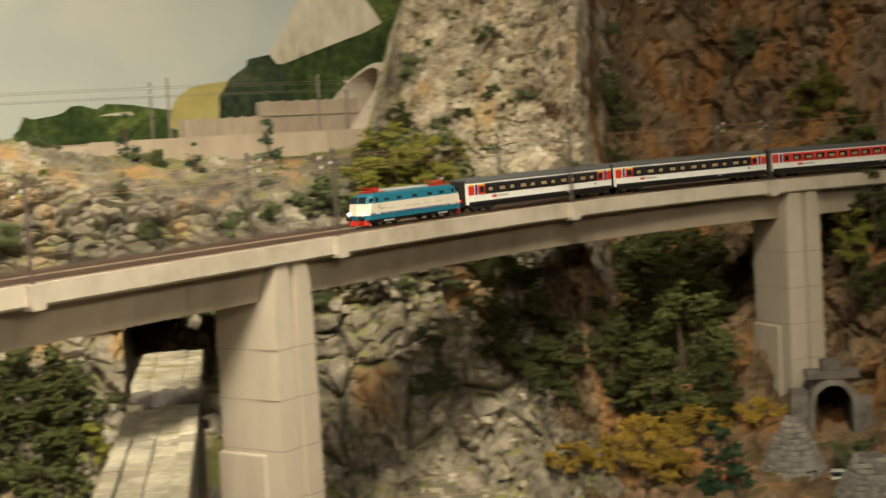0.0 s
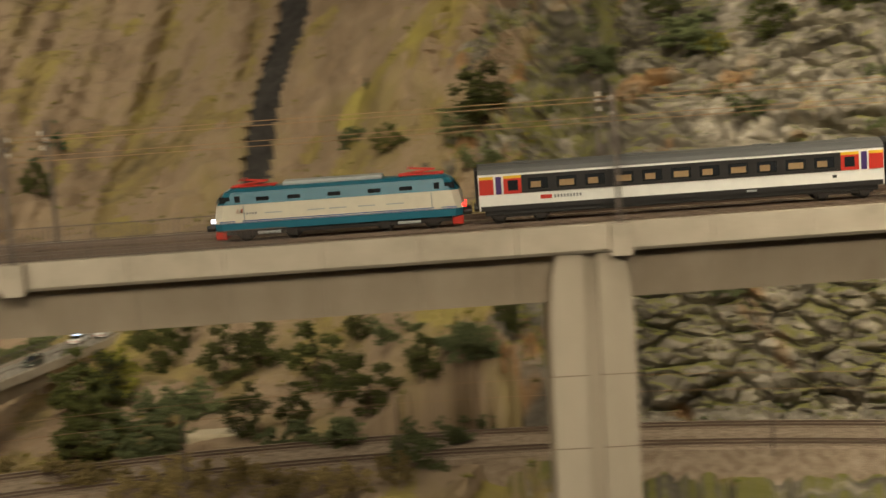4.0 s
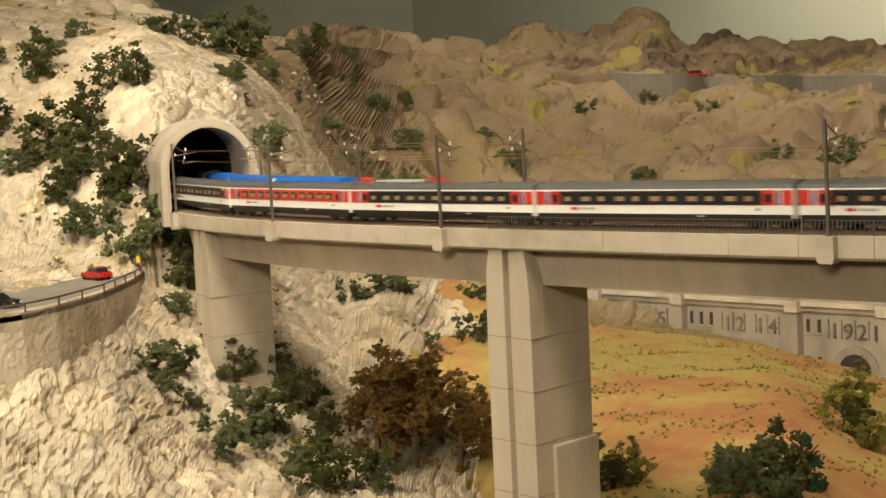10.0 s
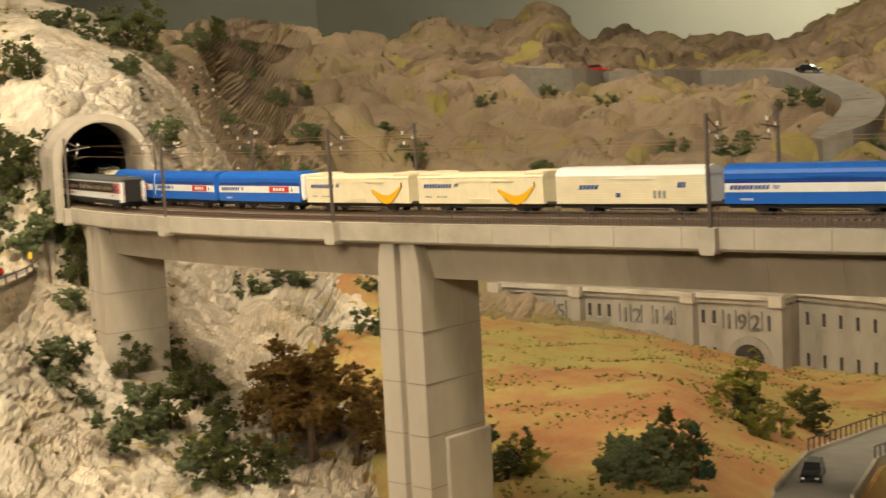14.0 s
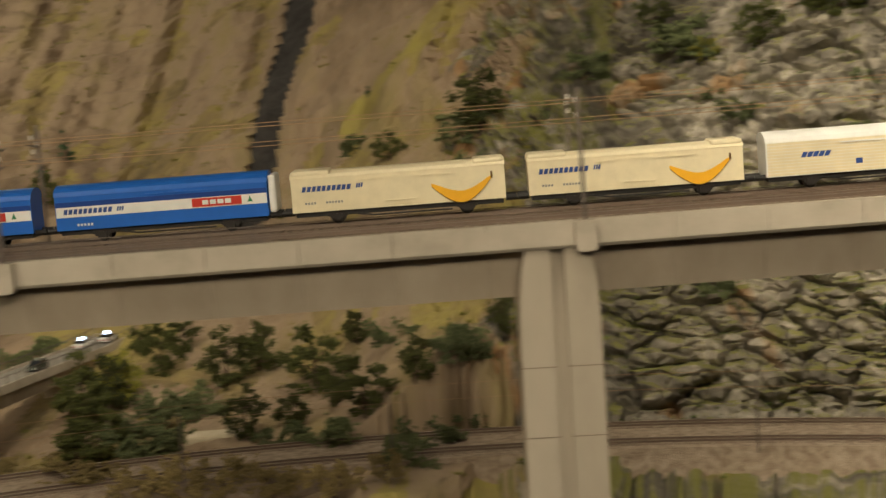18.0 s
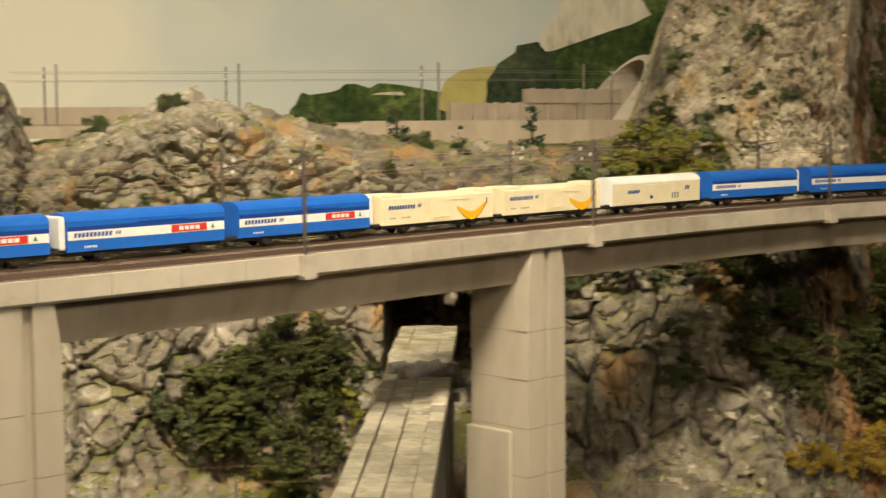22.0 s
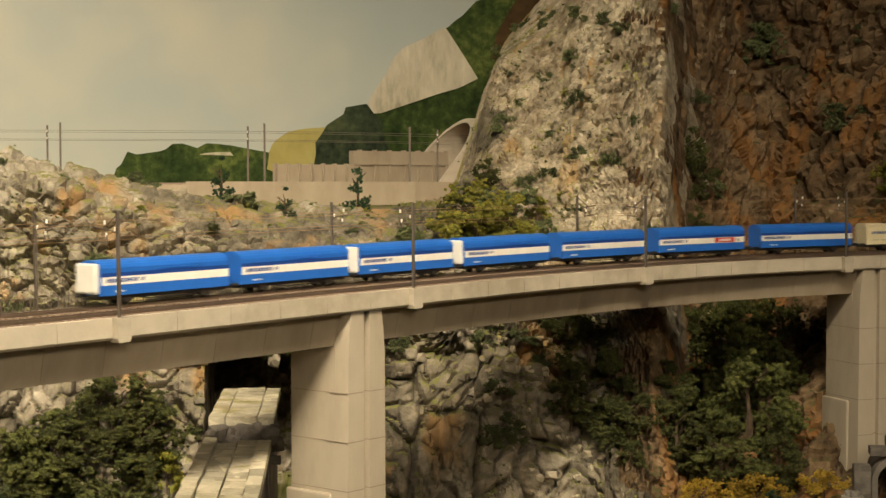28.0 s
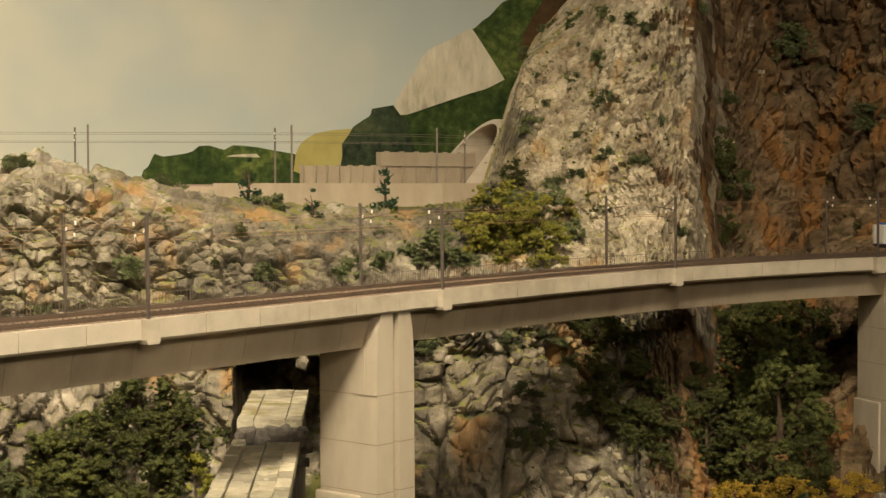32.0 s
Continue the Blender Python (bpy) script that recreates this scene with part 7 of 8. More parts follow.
ROAD = [(-1.602, 0.70), (-1.602, 0.888), (-1.602, 0.931), (-1.614, 0.984), (-1.657, 1.079), (-1.731, 1.183), (-1.799, 1.255), (-1.869, 1.297), (-1.918, 1.308), (-1.96, 1.24), (-2.03, 1.152), (-2.12, 0.95), (-2.12, 0.70)]
mountain_road = empty("mountain_road", Matrix(), "grey hairpin mountain road on a plastered retaining wall", "road", kind="structure")
outline_slab("road_surface", ROAD, 1.262, 1.268, M_ASPH, mountain_road)
edge = ROAD[:7]
bm = bmesh.new()
rows = []
for x, y in edge:
    d = Vector((x, y, 0)).normalized() * 0.02
    rows.append([bm.verts.new(p) for p in ((x, y, 1.0), (x, y, 1.2705), (x + d.x, y + d.y, 1.2705), (x + d.x, y + d.y, 1.0))])
for a, b in zip(rows, rows[1:]):
    for i in range(4):
        bm.faces.new((a[i], a[(i + 1) % 4], b[(i + 1) % 4], b[i]))
bmesh.ops.recalc_face_normals(bm, faces=bm.faces)
part("retaining_wall", bm, M_ROCKW, mountain_road, "pale plastered retaining wall")
barrier = empty("crash_barrier", Matrix(), "dark metal crash barrier along the road edge", "crash barrier")
for i, ((x0, y0), (x1, y1)) in enumerate(zip(edge, edge[1:])):
    n = max(1, int(math.hypot(x1 - x0, y1 - y0) / 0.035))
    for k in range(n):
        x, y = x0 + (x1 - x0) * k / n, y0 + (y1 - y0) * k / n
        part("post", box(bmesh.new(), x - 0.0008, x + 0.0008, y + 0.003, y + 0.0046, 1.270, 1.281), M_STEEL, barrier)
    part("rail", rod(bmesh.new(), (x0, y0 + 0.003, 1.2795), (x1, y1 + 0.003, 1.2795), 0.0013, 5), M_STEEL, barrier)


def car(m, paint, label, estate=False):
    t = empty("car", m, label, "car", "model cars")

    def shell(secs, mat, nm, lb=""):
        bm = bmesh.new()
        rings = []
        for x, w, z0, z1 in secs:
            rings.append([bm.verts.new(p) for p in ((x, -w, z0), (x, w, z0), (x, w * 0.92, z1), (x, -w * 0.92, z1))])
        for a, b in zip(rings, rings[1:]):
            for i in range(4):
                bm.faces.new((a[i], a[(i + 1) % 4], b[(i + 1) % 4], b[i]))
        bm.faces.new(rings[0]), bm.faces.new(rings[-1][::-1])
        bmesh.ops.recalc_face_normals(bm, faces=bm.faces)
        return part(nm, bm, mat, t, lb)
    shell([(-0.0255, 0.009, 0.004, 0.0090), (-0.022, 0.0100, 0.003, 0.0103), (0.010, 0.0102, 0.003, 0.0103), (0.022, 0.0098, 0.003, 0.0088), (0.0255, 0.0086, 0.004, 0.0072)], paint, "body")
    back = -0.0235 if estate else -0.017
    shell([(back, 0.0088, 0.0101, 0.0104), (back + 0.004, 0.0086, 0.0102, 0.0156), (0.003, 0.0086, 0.0102, 0.0156), (0.011, 0.0090, 0.0101, 0.0104)], M_WIN, "window_glass")
    shell([(back + 0.0035, 0.0080, 0.0154, 0.0164), (0.0028, 0.0080, 0.0154, 0.0164)], paint, "roof")
    for x in (-0.0155, 0.0150):
        for y in (-1, 1):
            part("wheel", rod(bmesh.new(), (x, y * 0.0078, 0.0036), (x, y * 0.0104, 0.0036), 0.0036, 12), M_WHEEL, t)
    for y in (-0.0065, 0.0065):
        part("head_light", box(bmesh.new(), 0.0250, 0.0260, y - 0.0015, y + 0.0015, 0.0055, 0.0072), M_WHITE, t)
        part("tail_light", box(bmesh.new(), -0.0260, -0.0250, y - 0.0015, y + 0.0015, 0.0060, 0.0078), M_REDP, t)
    return t


M_CARRED = plain("red_car_paint", (0.40, 0.02, 0.012), 0.25)
M_CARBLK = plain("black_car_paint", (0.015, 0.015, 0.017), 0.2)
M_CARGRN = plain("dark_car_paint", (0.05, 0.06, 0.05), 0.25)
car(pose(-1.797, 1.175, 1.2682, 0, 0, 175), M_CARRED, "small red saloon car on the mountain road")
car(pose(-1.681, 0.953, 1.2682, 0, 0, 20), M_CARBLK, "black saloon car on the mountain road")
sign = empty("warning_sign", pose(-1.803, 1.25, 1.268), "small yellow warning sign at the road bend", "road sign")
part("post", rod(bmesh.new(), (0, 0, 0), (0, 0, 0.020), 0.0007), M_STEEL, sign)
part("board", box(bmesh.new(), -0.004, 0.004, -0.0015, -0.0007, 0.013, 0.022), M_YELL, sign)


# ---- dam ----
def polar(a, r):
    return r * math.sin(math.radians(a)), r * math.cos(math.radians(a))


DAM_TOP = 1.03
dam = empty("dam", Matrix(), "long grey concrete dam wall with arches and slit windows", "dam")


def dam_face(a0, r0, a1, r1, z0, back=0.10):
    """A straight wall piece with its cornice; returns its pose (x along it, -y to the viewer) and length."""
    p, q = Vector((*polar(a0, r0), 0)), Vector((*polar(a1, r1), 0))
    d = q - p
    m = Matrix.Translation((p.x, p.y, 0)) @ Euler((0, 0, math.atan2(d.y, d.x))).to_matrix().to_4x4()
    part("wall_section", box(bmesh.new(), 0, d.length, 0, back, z0, DAM_TOP), M_DAM, dam).matrix_local = m
    for zz, hh, pr in ((DAM_TOP, 0.010, 0.014), (DAM_TOP - 0.011, 0.0108, 0.007)):
        part("cornice", box(bmesh.new(), -0.002, d.length + 0.002, -pr, back, zz + 0.0002, zz + hh), M_CONC if zz == DAM_TOP else M_DAM, dam, "pale capping of the dam" if zz == DAM_TOP else "").matrix_local = m
    return m, d.length


# slits are proud boxes; their inner shade is only dark colour
SLIT = mesh_of(box(bmesh.new(), -0.0035, 0.0035, -0.0015, 0.004, -0.013, 0.013), "slit_window", M_DARK)
SLIT_SILL = mesh_of(box(bmesh.new(), -0.0055, 0.0055, -0.004, 0.0, -0.0165, -0.0135), "slit_sill", M_DAM)


def slit(m, x, z):
    part("slit_window", SLIT, None, dam, "slit window, its shade put in as dark colour").matrix_local = m @ pose(x, 0, z)
    part("slit_sill", SLIT_SILL, None, dam).matrix_local = m @ pose(x, 0, z)


def dam_arch(m, x, z, r):
    part("arch_trim", arch_ring(r, r * 1.45, 0.0, 0.006, 18, -0.08), M_DAM, dam).matrix_local = m @ pose(x, -0.006, z)
    # flat dark face on the wall, painting the arch's shade without a recess
    bm = bmesh.new()
    vs = [bm.verts.new((r * math.cos(t), 0, r * math.sin(t))) for t in np.linspace(0, math.pi, 14)] + [bm.verts.new((-r, 0, -0.08)), bm.verts.new((r, 0, -0.08))]
    bm.faces.new(vs)
    part("arch_mouth", bm, M_DARK, dam, "flat dark shape for the shaded arch opening").matrix_local = m @ pose(x, -0.002, z)


DAM_A = ((-37.5, 3.43), (-34.6, 3.31), (-30.6, 3.16), (-27.5, 3.07))
for k, ((a0, r0), (a1, r1)) in enumerate(zip(DAM_A, DAM_A[1:])):
    m, L = dam_face(a0, r0, a1, r1, 0.80, 0.16)
    for x in (0.0, L) if k == 0 else (L,):
        part("pilaster", box(bmesh.new(), x - 0.011, x + 0.011, -0.024, 0.02, 0.80, DAM_TOP - 0.0115), M_DAM, dam).matrix_local = m
        part("pilaster_cap", box(bmesh.new(), x - 0.014, x + 0.014, -0.030, -0.0145, DAM_TOP - 0.011, DAM_TOP + 0.011), M_CONC, dam).matrix_local = m
    # year numbers in relief high on the wall
    txt, u = (("1905", 0.55), ("12 14", 0.60), ("1921", 0.64))[k]
    cu = bpy.data.curves.new("year_number", "FONT")
    cu.body, cu.size, cu.extrude, cu.align_x = txt, 0.044, 0.0025, "CENTER"
    cu.space_character = 1.3
    cu.materials.append(M_DSTONE)
    c = new("year_number", cu)
    c.parent = dam
    c.matrix_local = m @ pose(L * u, -0.0028, DAM_TOP - 0.062, 90, 0, 0)
    w = 0.056 if len(txt) == 4 else 0.066
    for j in range(len(txt) + 1):
        part("number_bar", box(bmesh.new(), L * u - w + 2 * w * j / len(txt) - 0.0012, L * u - w + 2 * w * j / len(txt) + 0.0012, -0.003, 0.001, DAM_TOP - 0.062, DAM_TOP - 0.024), M_DSTONE, dam).matrix_local = m
    if k:
        dam_arch(m, L * u, 0.905, 0.034)
    for x in np.arange(0.022, L * u - w - 0.008, 0.024):
        slit(m, x, DAM_TOP - 0.04)
        slit(m, x, 0.915)
m, L = dam_face(-26.9, 3.15, -18.0, 2.80, 0.80)
for zz in (0.983, 0.900):
    for j in range(14):
        slit(m, 0.028 + j * (L - 0.056) / 13, zz)
part("base_ledge", box(bmesh.new(), 0, L, -0.014, -0.0002, 0.80, 0.862), M_DAM, dam).matrix_local = m
part("ledge_cap", box(bmesh.new(), 0, L, -0.017, -0.0002, 0.8622, 0.867), M_DAM, dam).matrix_local = m

# ---- road bridge ----
road_bridge = empty("road_bridge", Matrix(), "concrete road bridge with railings across the valley railway", "bridge")
RB = [Vector(p) for p in ((-0.692, 1.19, 1.100), (-0.713, 1.27, 1.092), (-0.752, 1.43, 1.087), (-0.748, 1.60, 1.076), (-0.735, 1.80, 1.062), (-0.665, 2.25, 1.040), (-0.58, 2.72, 1.014), (-0.50, 3.05, 1.02))]


def along(pts, u):
    u = min(max(u, 0.0), 0.9999) * (len(pts) - 1)
    i = int(u)
    return pts[i].lerp(pts[i + 1], u - i)


def strip(pts, w0, w1, z0, z1, n=24):
    bm = bmesh.new()
    rows = []
    for k in range(n + 1):
        p = along(pts, k / n)
        d = (along(pts, min(1, k / n + 0.02)) - along(pts, max(0, k / n - 0.02))).normalized()
        s = Vector((-d.y, d.x, 0)).normalized()
        rows.append([bm.verts.new(p + s * w + Vector((0, 0, z))) for w, z in ((w0, z0), (w1, z0), (w1, z1), (w0, z1))])
    for a, b in zip(rows, rows[1:]):
        for i in range(4):
            bm.faces.new((a[i], a[(i + 1) % 4], b[(i + 1) % 4], b[i]))
    bm.faces.new(rows[0]), bm.faces.new(rows[-1][::-1])
    bmesh.ops.recalc_face_normals(bm, faces=bm.faces)
    return bm


def bank(pts, top, base, drop, n=12):
    """An earth bank with sloping sides below a road."""
    bm = strip(pts, -top, top, -drop, -0.0065, n)
    for k in range(n + 1):
        c = along(pts, k / n)
        for v in list(bm.verts)[4 * k:4 * k + 2]:
            d = Vector((v.co.x - c.x, v.co.y - c.y, 0))
            v.co += d * (base / top - 1)
    return bm


part("carriageway", strip(RB, -0.034, 0.034, -0.006, 0.0, 40), M_ASPH, road_bridge)
part("girder", strip(RB[2:], -0.026, 0.026, -0.034, -0.0063), M_GIRD, road_bridge)
tagged(new("road_bank", mesh_of(bank(RB[:4], 0.042, 0.11, 0.20), "road_bank", M_MEADOW)), "grassy earth bank below the valley road", "bank", kind="structure")
RBR = RB[2:]
for w in (-0.038, 0.0342):
    part("kerb", strip(RB[1:], w, w + 0.0038, -0.010, 0.004), M_CONC, road_bridge)
    part("hand_rail", strip(RBR, w + 0.0012, w + 0.0022, 0.0155, 0.0166), M_STEEL, road_bridge)
    for k in range(64):
        p = along(RBR, k / 64)
        d = (along(RBR, min(1, k / 64 + 0.02)) - along(RBR, max(0, k / 64 - 0.02))).normalized()
        s = Vector((-d.y, d.x, 0))
        q = p + s * (w + 0.0017)
        part("rail_post", box(bmesh.new(), q.x - 0.0007, q.x + 0.0007, q.y - 0.0007, q.y + 0.0007, q.z + 0.003, q.z + 0.016), M_STEEL, road_bridge)
for u in (0.70, 0.82):
    p = along(RB, u)
    part("bridge_column", box(bmesh.new(), p.x - 0.030, p.x + 0.030, p.y - 0.022, p.y + 0.022, 0.86, p.z - 0.033), M_PIER, road_bridge)
for u, side, mt, lb, rz in ((0.20, -0.012, M_CARBLK, "black car driving up to the road bridge", -72), (0.64, 0.012, M_CARRED, "red car on the road bridge", 82), (0.70, -0.012, M_CARGRN, "dark estate car on the road bridge", 82), (0.78, 0.014, M_CARGRN, "dark car with headlights on the bridge", -100)):
    p = along(RB, u)
    car(pose(p.x + side, p.y, p.z + 0.0005, 0, 0, rz), mt, lb, True)
M_FLASH = plain("blue_flash", (0.45, 0.65, 1.0), 0.4, emit=14.0)
for u, dx in ((0.86, -0.012), (0.88, 0.014)):
    p = along(RB, u)
    c = car(pose(p.x + dx, p.y, p.z + 0.0005, 0, 0, 80), M_WHITE, "white emergency car with a lit blue lamp")
    part("flash_lamp", box(bmesh.new(), -0.006, -0.001, -0.004, 0.004, 0.0165, 0.0200, 0.001), M_FLASH, c, "lit blue flash lamp")
wblock = tagged(new("white_wall", mesh_of(box(bmesh.new(), -0.34, -0.26, 2.20, 2.24, 0.90, 0.962, 0.004), "white_wall", M_STONE)), "short white stone wall in the valley", "wall")

# ---- valley railway ----
for rad in (1.945, 2.035):
    vt = empty("railway_track", Matrix(), "brown valley railway track below the cliffs", "railway track", "valley tracks", "structure")
    for dr in (-0.00825, 0.00825):
        pts = [Vector((*polar(a, rad + dr), 0.9815)) for a in np.linspace(-26, 58, 60)]
        part("rail", strip(pts, -0.0007, 0.0007, 0, 0.0026, 120), M_RAIL, vt)
    bm = bmesh.new()
    for a in np.arange(-26, 58, 0.24):
        c, s = math.cos(math.radians(a)), math.sin(math.radians(a))
        o, w = Vector((s, c, 0)), Vector((c, -s, 0))
        q = Vector((s * rad, c * rad, 0.979))
        v = [bm.verts.new(q + o * i * 0.015 + w * j * 0.0018 + Vector((0, 0, k))) for k in (0, 0.0022) for i, j in ((-1, -1), (1, -1), (1, 1), (-1, 1))]
        bm.faces.new(v[4:])
        for i in range(4):
            bm.faces.new((v[i], v[(i + 1) % 4], v[4 + (i + 1) % 4], v[4 + i]))
    tagged(part("sleepers", bm, M_SLEEP, vt), kind="stuff")
pts = [Vector((*polar(a, 1.99), 0.974)) for a in np.linspace(-27, 59, 60)]
tagged(new("ballast", mesh_of(strip(pts, -0.075, 0.075, -0.10, 0.0055, 120), "ballast", M_BALLAST)), "brown ballast of the valley railway", "ballast", kind="structure")
for a in (-16, -9, -1, 6, 13, 19, 33, 38, 53):
    x, y = polar(a, 1.90)
    catenary_mast(Matrix.Translation((x, y, 0.975)) @ Euler((0, 0, math.radians(-a))).to_matrix().to_4x4(), "thin steel catenary mast beside the valley railway")
for rr, zz in ((1.935, 1.052), (2.03, 1.052)):
    pts = [Vector((*polar(a, rr), zz)) for a in np.linspace(-24, 56, 40)]
    tagged(new("overhead_wire", mesh_of(strip(pts, -0.0003, 0.0003, 0, 0.0005, 60), "overhead_wire", M_WIRE)), "thin overhead wire above the valley railway", "overhead wire", "overhead wires")

# ---- ruined stone bridge under the viaduct ----
ruin_bridge = empty("ruined_bridge", Matrix(), "broken mossy stone bridge coming out of a cave", "bridge")
B0, B1 = Vector((*polar(45.0, 2.107), 1.205)), Vector((*polar(44.8, 1.08), 1.202))
dv = B1 - B0
bm_m = Matrix.Translation(B0) @ Euler((0, 0, math.atan2(dv.y, dv.x))).to_matrix().to_4x4()
LB = dv.length
ruin_bridge.matrix_world = bm_m
M_MOSSY = rock_material("mossy_slab", (0.34, 0.30, 0.21), (0.48, 0.43, 0.32), (0.58, 0.52, 0.40), (0.34, 0.28, 0.15), (0.26, 0.23, 0.07), 0.62, 1.12)
part("bridge_core", box(bmesh.new(), 0.30, LB, -0.034, 0.034, -0.24, -0.006), M_DSTONE, ruin_bridge, "dark rubble core of the bridge")
part("bridge_core", box(bmesh.new(), -0.05, 0.235, -0.034, 0.034, -0.24, 0.010), M_DSTONE, ruin_bridge, "dark rubble core of the bridge")
rng = random.Random(12)
for k in range(20):
    x = 0.30 + k * 0.036
    for j, (y0, y1) in enumerate(((-0.039, -0.024), (-0.0225, -0.001), (0.001, 0.0225), (0.024, 0.039))):
        o = 0.018 * (j % 2)
        lift = rng.uniform(-0.0012, 0.0012) + (0.004 if j in (0, 3) else 0)
        part("slab", box(bmesh.new(), x + o + 0.0008, x + o + 0.0352, y0, y1, -0.008, lift), M_MOSSY, ruin_bridge)
for k in range(-1, 6):
    for y0, y1 in ((-0.039, -0.020), (-0.0185, 0.0185), (0.020, 0.039)):
        part("slab", box(bmesh.new(), 0.0 + k * 0.040 + 0.001, k * 0.040 + 0.039, y0, y1, 0.008, 0.017 + rng.uniform(-0.001, 0.001)), M_MOSSY, ruin_bridge)
pp = np.array([(bm_m @ Vector((0.268 + rng.uniform(-0.03, 0.03), rng.uniform(-0.045, 0.045), rng.uniform(-0.03, 0.012))))[:] for _ in range(60)])
scatter("rubble_rocks", pp, np.tile((0, 0, 1.0), (60, 1)), np.array([rng.uniform(0.004, 0.012) for _ in range(60)]), ROCKS, M_DSTONE, "grey rubble where the stone bridge broke", 0.9, 77)


# ---- house and arched ruin on the crag ----
def masonry(parent, x0, x1, y, z0, z1, rows, seed, hole=None, mat=None):
    """Courses of stone blocks, proud of a wall that faces -y."""
    r = random.Random(seed)
    h = (z1 - z0) / rows
    for k in range(rows):
        x = x0 - (h if k % 2 else 0)
        while x < x1 - 0.001:
            w = h * r.uniform(1.5, 2.4)
            a, b = max(x, x0), min(x + w, x1)
            zz = z0 + h * k
            if b - a > 0.002 and not (hole and any(a < hx1 and b > hx0 and zz < hz1 and zz + h > hz0 for hx0, hx1, hz0, hz1 in hole)):
                part("stone", box(bmesh.new(), a + 0.0003, b - 0.0003, y - r.uniform(0.0004, 0.0013), y + 0.001, zz + 0.0002, zz + h - 0.0002), mat or M_STONE, parent)
            x += w


hx, hy = polar(24.9, 2.37)
house = empty("stone_house", Matrix.Translation((hx, hy, 1.545)) @ Euler((0, 0, math.radians(-22))).to_matrix().to_4x4(), "small pale stone chapel house on the crag", "house")
bm = prism(bmesh.new(), [(0.0, -0.03), (0.075, -0.03), (0.075, 0.058), (0.0, 0.058)], -0.036, 0.036)
part("wall", bm, M_STONE, house)
bm = bmesh.new()
g0 = [bm.verts.new(p) for p in ((-0.036, 0, 0.058), (0.036, 0, 0.058), (0, 0, 0.088))]
g1 = [bm.verts.new(p) for p in ((-0.036, 0.075, 0.058), (0.036, 0.075, 0.058), (0, 0.075, 0.088))]
bm.faces.new(g0), bm.faces.new(g1[::-1])
bm.faces.new((g0[0], g0[2], g1[2], g1[0])), bm.faces.new((g0[2], g0[1], g1[1], g1[2]))
part("gable", bm, M_STONE, house)
for sx in (-1, 1):
    bm = bmesh.new()
    a = [(sx * 0.041, 0.0545), (0.0, 0.0890), (0.0, 0.0935), (sx * 0.044, 0.0575)]
    f = [bm.verts.new((x, -0.005, z)) for x, z in a]
    g = [bm.verts.new((x, 0.079, z)) for x, z in a]
    bm.faces.new(f), bm.faces.new(g[::-1])
    for i in range(4):
        bm.faces.new((f[i], f[(i + 1) % 4], g[(i + 1) % 4], g[i]))
    bmesh.ops.recalc_face_normals(bm, faces=bm.faces)
    part("roof", bm, M_LROOF, house, "weathered grey roof slope")
part("annex_wall", box(bmesh.new(), -0.070, -0.0365, 0.004, 0.07, -0.03, 0.050), M_STONE, house)
part("annex_roof", box(bmesh.new(), -0.072, -0.0362, 0.001, 0.072, 0.0502, 0.0545), M_STONE, house)
part("door", box(bmesh.new(), -0.0095, 0.0095, -0.002, 0.002, 0.0, 0.046), M_ROOF, house, "grey wooden door below a barred window")
# window panes here are dark blocks painting the shade behind them
part("door_window", box(bmesh.new(), -0.0085, 0.0085, -0.003, -0.001, 0.028, 0.045), M_DARK, house)
for k in range(5):
    part("window_bar", box(bmesh.new(), -0.0075 + k * 0.0036, -0.0069 + k * 0.0036, -0.0038, -0.003, 0.028, 0.045), M_LROOF, house)
part("annex_window", box(bmesh.new(), -0.058, -0.048, 0.002, 0.006, 0.014, 0.042), M_DARK, house)
# four dark discs paint the gable opening's shade on the solid wall
bm = bmesh.new()
for dx, dz in ((0, 0.003), (0, -0.003), (0.003, 0), (-0.003, 0)):
    rod(bm, (dx, -0.0012, 0.064 + dz), (dx, 0.002, 0.064 + dz), 0.0030, 8)
part("quatrefoil", bm, M_DARK, house, "four-lobed gable opening, its shade put in as dark colour")
masonry(house, -0.036, 0.036, 0.0, 0.0, 0.056, 12, 3, [(-0.011, 0.011, 0, 0.047)])
masonry(house, -0.070, -0.0365, 0.004, 0.0, 0.050, 11, 4, [(-0.060, -0.046, 0.012, 0.044)])

rx, ry = polar(28.3, 2.30)
arcade = empty("arched_ruin", Matrix.Translation((rx, ry, 1.432)) @ Euler((0, 0, math.radians(-30))).to_matrix().to_4x4(), "pale stone ruin wall with three arched openings", "ruin")
holes = ((-0.028, 0.0100, 0.030), (0.008, 0.0062, 0.034), (0.0265, 0.0062, 0.034))
part("back_wall", box(bmesh.new(), -0.043, 0.038, 0.004, 0.04, -0.03, 0.060), M_STONE, arcade)
for cx, r, h in holes:
    # flat dark face before the back wall paints the opening's shade
    bm = bmesh.new()
    vs = [bm.verts.new((cx + r * math.cos(t), 0, h + r * math.sin(t))) for t in np.linspace(0, math.pi, 12)] + [bm.verts.new((cx - r, 0, 0.004)), bm.verts.new((cx + r, 0, 0.004))]
    bm.faces.new(vs)
    part("opening", bm, M_DARK, arcade, "flat dark shape for a shaded arched opening").location.y = 0.0025
    part("arch", arch_ring(r, r + 0.004, h - 0.004, 0.004, 10), M_STONE, arcade).location = (cx, 0.0, 0.004)
masonry(arcade, -0.043, 0.038, 0.004, 0.0, 0.060, 12, 7, [(cx - r - 0.001, cx + r + 0.001, 0.0, h + r) for cx, r, h in holes])

